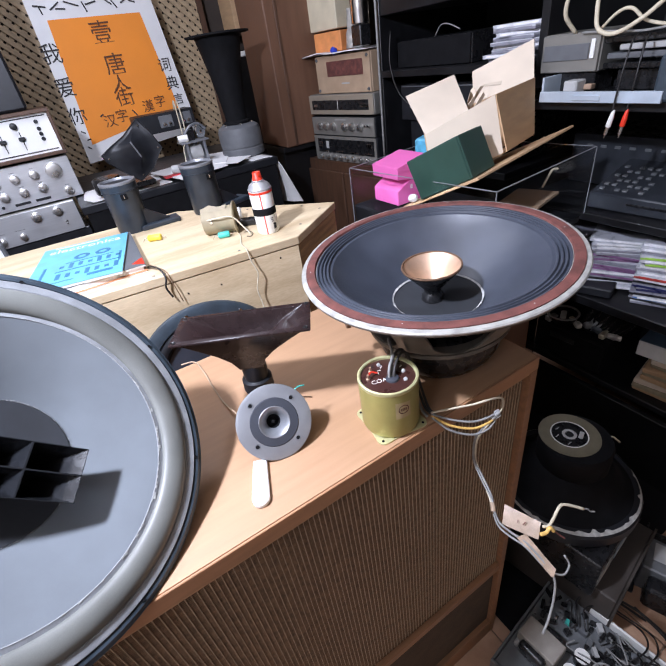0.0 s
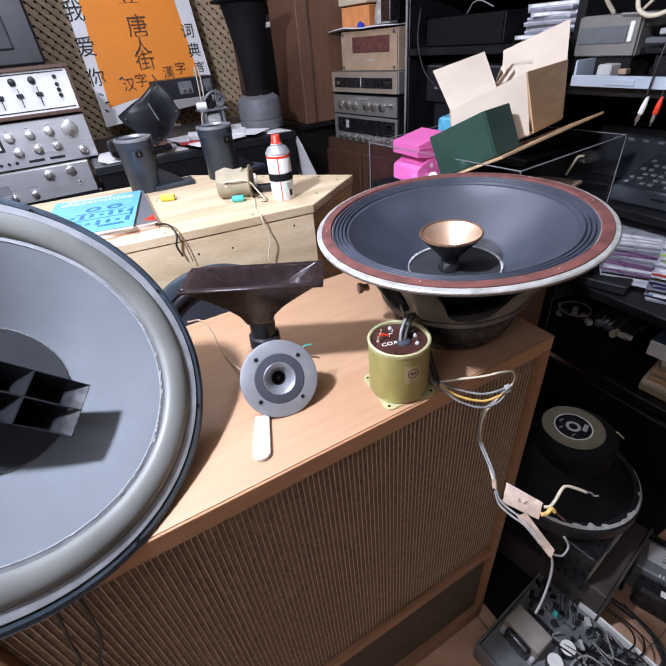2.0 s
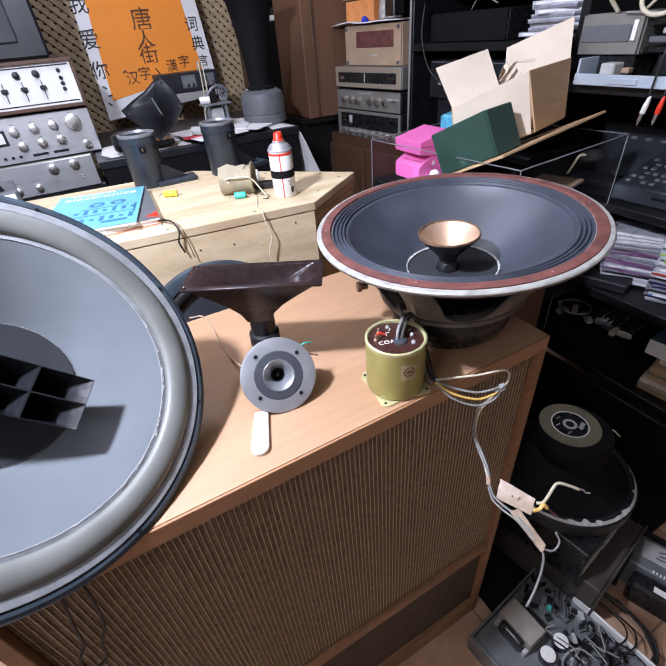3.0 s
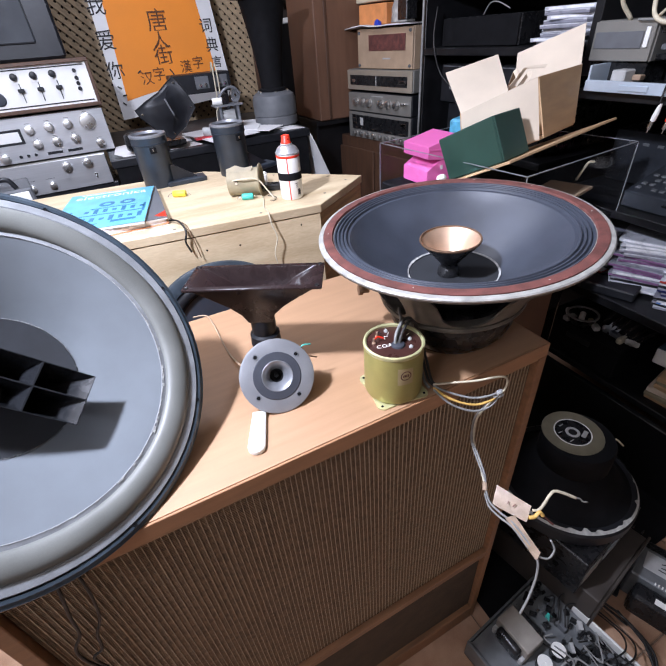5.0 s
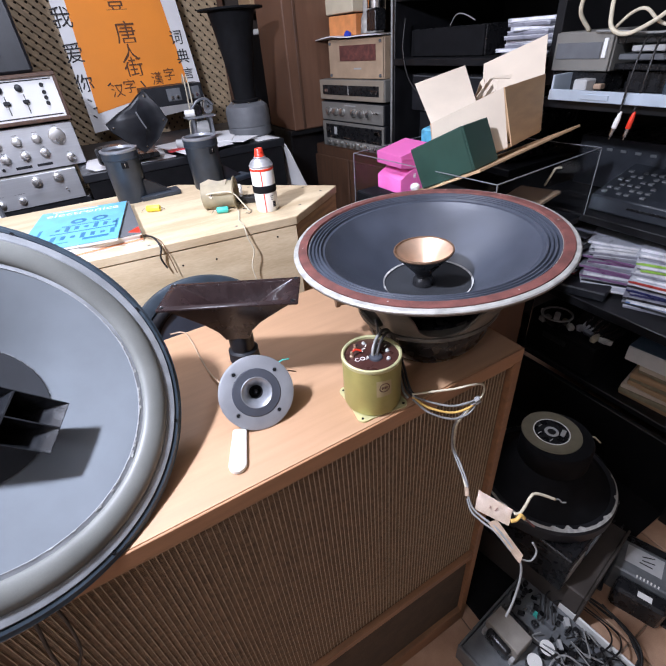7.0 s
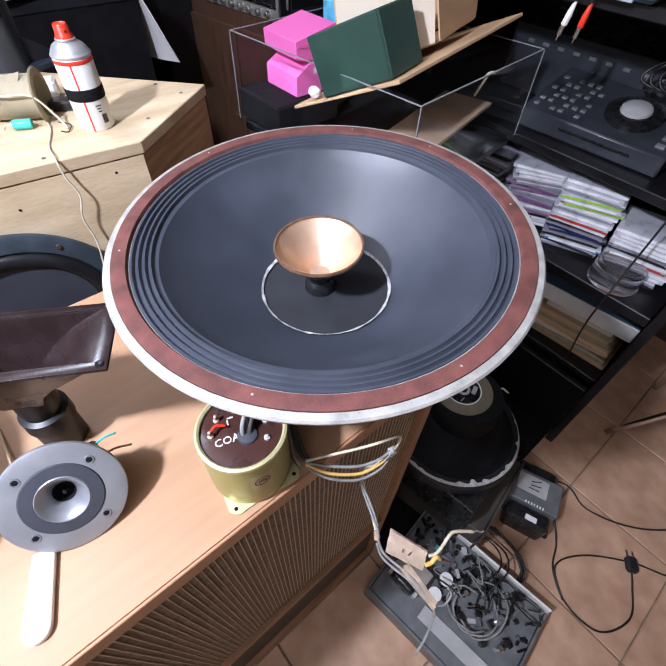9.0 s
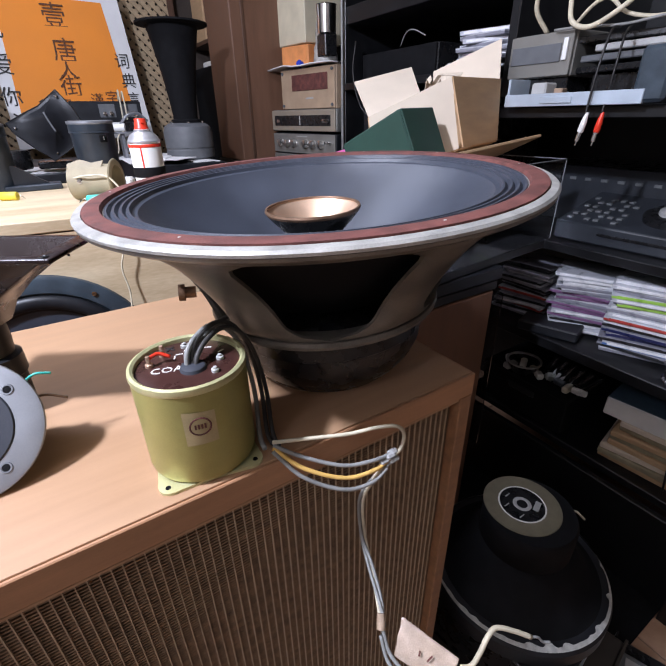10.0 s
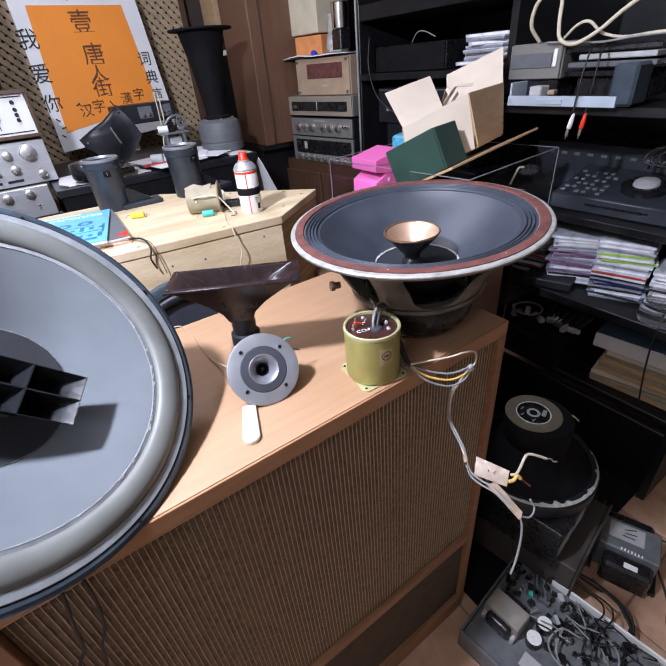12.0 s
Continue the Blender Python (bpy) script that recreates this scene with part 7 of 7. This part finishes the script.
cable("black_lead", [(-0.668, -0.004, 0.905), (-0.672, -0.006, 0.880), (-0.679, -0.006, 0.842), (-0.684, -0.006, 0.806), (-0.695, -0.007, 0.787), (-0.698, -0.007, 0.760), (-0.690, -0.007, 0.700), (-0.700, -0.007, 0.640)], 0.0018, CABLE_BLACK, "thin black lead hanging down the grille")
cable("black_lead", [(-0.650, -0.004, 0.905), (-0.651, -0.006, 0.870), (-0.659, -0.006, 0.820), (-0.671, -0.007, 0.792), (-0.678, -0.007, 0.760), (-0.690, -0.007, 0.748), (-0.684, -0.007, 0.690), (-0.690, -0.007, 0.620)], 0.0016, CABLE_BLACK, "thin black lead hanging down the grille")


# ---- on the floor ----
# added black sheet: darkens the tiles that lie in the cabinet's shadow
thing("shade_sheet", box(B(), (0, 0, 0.003), (0.74, 0.66, 0.006), 0.002), MATTE, "black sheet on the tiles beside the shelf, added as the cabinet's shade", "mat", pose(0.40, 0.21, FL + 0.0004))

def open_chassis():
    m = pose(0.078, -0.226, FL, 0, 0, 7)
    c = root("amplifier_chassis", m, "open amplifier chassis full of parts and loose wires", "amplifier")
    W, D, h = 0.28, 0.375, 0.075
    part("tray", box(B(), (0, 0, 0.006), (W, D, 0.012), 0.002), CHASSIS, c)
    part("side", box(B(), (-W / 2 + 0.004, 0, h / 2), (0.008, D, h), 0.002), CHASSIS, c)
    part("side", box(B(), (W / 2 - 0.003, 0, h / 2 + 0.008), (0.006, D, h + 0.016), 0.001), WHITE, c, "white-edged side panel")
    part("side", box(B(), (0, D / 2 - 0.003, h / 2), (W - 0.016, 0.006, h), 0.001), CHASSIS, c)
    part("side", box(B(), (0, -D / 2 + 0.003, h / 2), (W - 0.02, 0.006, h), 0.001), CHASSIS, c)
    part("deck", box(B(), (0, 0.0, h - 0.006), (W - 0.018, D - 0.016, 0.004), 0.001), CHASSIS, c)
    mm = Matrix.Translation((-0.035, 0.123, h - 0.004)) @ Matrix.Rotation(radians(-3), 4, "Z")
    t = part("transformer", box(B(), (0, 0, 0.030), (0.055, 0.090, 0.056), 0.002, mm), LAMINATE, c, "laminated iron transformer")
    for q in (-1, 1):
        part("winding", box(B(), (q * 0.0350, 0, 0.026), (0.022, 0.064, 0.044), 0.009, mm, 3), TRIM, t, "black taped winding")
        for r in (-1, 1):
            part("foot", box(B(), (q * 0.032, r * 0.039, 0.012), (0.014, 0.010, 0.024), 0.002, mm), GREY_LIGHT, t, "bent tin foot")
    for x, y, r, hh in ((0.0130, 0.0465, 0.0170, 0.030), (-0.0350, 0.0500, 0.0170, 0.030), (0.015, 0.165, 0.006, 0.03), (0.065, 0.125, 0.009, 0.026), (0.03, -0.10, 0.011, 0.03), (0.075, -0.09, 0.016, 0.022)):
        cap = part("can_capacitor", lathe(B(), [(0, h - 0.004), (r, h - 0.004), (r, h - 0.004 + hh - 0.003), (r - 0.001, h + hh - 0.006)], 28, Matrix.Translation((x, y, 0))), TRIM if r > 0.012 else CHROME, c)
        part("top", lathe(B(), [(r, h + hh - 0.007), (r * 0.98, h + hh - 0.005), (0.003, h + hh - 0.005), (0.002, h + hh - 0.008), (0, h + hh - 0.008)], 28, Matrix.Translation((x, y, 0))), WHITE if r > 0.0162 else CHASSIS, cap)
    for k in range(150):
        x, y = -0.045 + 0.160 * random.random() ** 0.6, random.uniform(-0.172, 0.172)
        if x < 0.03 and y > 0.02:
            continue
        s = random.uniform(0.006, 0.022)
        if (x - 0.013) ** 2 + (y - 0.0465) ** 2 < 0.0008:
            continue
        mm = Matrix.Translation((x, y, h - 0.004)) @ Matrix.Rotation(random.uniform(0, 3), 4, "Z")
        if k % 3 == 0:
            part("component", lathe(B(), [(0, 0), (s * 0.4, 0), (s * 0.4, s * 1.1), (s * 0.3, s * 1.2), (0, s * 1.2)], 12, mm), (TRIM, CHROME, GREY, TRIM)[(k // 3) % 4], c)
        else:
            part("component", box(B(), (0, 0, s * 0.4), (s, random.uniform(0.005, 0.014), s * 0.8), 0.001, mm), (TRIM, CHASSIS, TRIM, MATTE, TRIM, GREY, MATTE, TRIM, TRIM, GREY_LIGHT)[k % 10] if k % 50 else TEAL, c)
    for k in range(12):
        p = []
        x, y = random.uniform(0.01, 0.11), random.uniform(-0.14, 0.12)
        for q in range(5):
            p.append((x, y, h + 0.004 + random.uniform(0.0, 0.045)))
            x, y = min(0.108, max(0.0, x + random.uniform(-0.05, 0.05))), min(0.16, max(-0.17, y + random.uniform(-0.06, 0.06)))
        part("wire", tube(B(), p, 0.0019, 6), CABLE_GREY if k % 4 == 0 else CABLE_BLACK, c)
    part("cover_strip", box(B(), (-0.082, -0.052, h - 0.0015), (0.036, 0.21, 0.004), 0.001), GREY_LIGHT, c, "pale grey metal strip")
    for k in range(3):
        p = []
        for q in range(6):
            a = 0.9 * q + 1.3 * k
            p.append((-0.005 + 0.012 * k + (0.045 + 0.012 * (k % 3)) * math.cos(a), -0.03 - 0.012 * k + 0.055 * math.sin(a), h + 0.028 + 0.012 * math.sin(2.1 * q + k)))
        part("wire", tube(B(), p, 0.0025, 6), CABLE_GREY, c, "looped grey wire")
    # black leads looped out over the white edge
    for k in range(2):
        o = 0.020 * k
        part("wire", tube(B(), [(0.070, 0.085 - o, h + 0.02), (0.108, 0.110 - o, h + 0.032), (0.140, 0.108 - 1.5 * o, h + 0.024), (0.178 + 0.5 * o, 0.085 - o, h - 0.02), (0.196 + 0.4 * o, 0.030 - o, h - 0.035), (0.184 + 0.3 * o, -0.020 - 1.2 * o, h - 0.012), (0.140, -0.042 - o, h + 0.024), (0.095, -0.035 - o, h + 0.03), (0.060, -0.010 - 2 * o, h + 0.012)], 0.0020, 6), CABLE_BLACK, c, "black lead looped over the edge")


open_chassis()


def transformer_box():
    m = pose(0.445, -0.205, FL, 0, 0, 20)
    c = root("power_transformer", m, "black power transformer block with a pale label", "transformer")
    part("core", box(B(), (0.02, 0.0, 0.055), (0.10, 0.145, 0.105), 0.004), CHASSIS, c)
    part("bobbin", box(B(), (-0.055, -0.005, 0.05), (0.05, 0.115, 0.085), 0.008), TRIM, c)
    part("bobbin", box(B(), (0.09, 0.0, 0.05), (0.04, 0.115, 0.085), 0.008), TRIM, c)
    part("foot_rail", box(B(), (0.02, -0.078, 0.006), (0.15, 0.016, 0.012), 0.002), BLACK, c)
    part("foot_rail", box(B(), (0.02, 0.078, 0.006), (0.15, 0.016, 0.012), 0.002), BLACK, c)
    part("top_label", box(B(), (0.03, 0.01, 0.1083), (0.055, 0.085, 0.001), 0), GREY_LIGHT, c, "pale label with scribbled marks")
    for k, x in enumerate((0.018, 0.03, 0.042)):
        part("scribble", box(B(), (x, 0.005 - 0.01 * k, 0.1092), (0.003, 0.03, 0.0006), 0, Matrix.Rotation(0.2 * k, 4, "Z")), INK, c)
    part("side_label", box(B(), (-0.062, -0.010, 0.0932), (0.016, 0.032, 0.001), 0), WHITE, c, "small white label")
    for k in range(7):
        part("pin", box(B(), (-0.026, -0.03 + 0.008 * k, 0.108), (0.006, 0.003, 0.004), 0), WHITE, c)


transformer_box()
Z = FL + 0.004
cable("power_lead", [(0.40, -0.12, FL + 0.05), (0.47, -0.10, FL + 0.02), (0.56, -0.17, Z), (0.62, -0.26, Z), (0.60, -0.34, Z), (0.66, -0.46, Z), (0.78, -0.56, Z), (0.95, -0.62, Z)], 0.0026, CABLE_BLACK, "black power lead lying on the tiles")
cable("power_lead", [(0.50, -0.27, FL + 0.03), (0.44, -0.33, Z), (0.37, -0.36, Z), (0.32, -0.43, Z), (0.33, -0.52, Z), (0.42, -0.56, Z), (0.50, -0.53, Z), (0.54, -0.505, Z + 0.006)], 0.0026, CABLE_BLACK, "dark power lead curving to its plug")
cable("power_lead", [(0.32, -0.42, Z), (0.38, -0.36, Z + 0.004), (0.47, -0.40, Z), (0.56, -0.50, Z), (0.62, -0.60, Z), (0.74, -0.66, Z)], 0.0024, CABLE_BLACK, "thin dark lead lying on the tiles")
for k in range(5):
    a = k * 0.7
    cable("coiled_lead", [(0.255 + 0.07 * math.cos(a + q * 0.9) * (1 - 0.05 * k), -0.215 + 0.10 * math.sin(a + q * 0.9), FL + 0.012 + 0.009 * k + 0.01 * (q % 2)) for q in range(6)], 0.0032, CABLE_BLACK, "loop of black lead beside the chassis")
c = root("mains_plug", pose(0.548, -0.500, FL, 0, 0, 35), "black mains plug lying on the tiles", "plug")
part("body", box(B(), (0, 0, 0.013), (0.042, 0.030, 0.024), 0.006), BLACK, c)
for y in (-0.008, 0.008):
    part("pin", box(B(), (0.029, y, 0.013), (0.018, 0.005, 0.0015), 0.0003), CHROME, c)


def tube_chair():
    c = root("tube_chair", pose(0, 0, FL), "chrome tube chair with a pale grey seat", "chair")
    part("seat", box(B(), (1.02, -0.52, 0.45), (0.40, 0.40, 0.03), 0.01), GREY_LIGHT, c)
    for p in ([(0.86, -0.36, 0.43), (0.82, -0.34, 0.40), (0.90, -0.25, 0.008)], [(1.18, -0.36, 0.43), (1.21, -0.30, 0.2), (1.22, -0.28, 0.008)], [(0.86, -0.70, 0.43), (0.85, -0.75, 0.2), (0.84, -0.78, 0.008)], [(1.18, -0.70, 0.43), (1.19, -0.75, 0.2), (1.20, -0.78, 0.008)]):
        part("leg", tube(B(), p, 0.009, 10), CHROME, c)
    part("rail", tube(B(), [(0.83, -0.34, 0.425), (0.815, -0.50, 0.425), (0.83, -0.72, 0.425)], 0.010, 10), CHROME, c)


tube_chair()

# ---- floor tiles ----
me = mesh_of("tile", box(B(), (0, 0, 0), (0.316, 0.316, 0.008), 0.0025), FLOORTILE)
for i in range(-7, 5):
    for j in range(-6, 8):
        x, y = -0.005 + 0.32 * i + 0.16, -0.27 + 0.32 * j + 0.16
        if -1.75 < x < 1.5 and -1.75 < y < 2.5:
            ob = new("tile", me)
            ob.parent = FLOOR
            ob.matrix_world = pose(x + 0.0, y, FL - 0.004 + random.uniform(-0.0004, 0.0004), 0, 0, random.uniform(-0.15, 0.15))
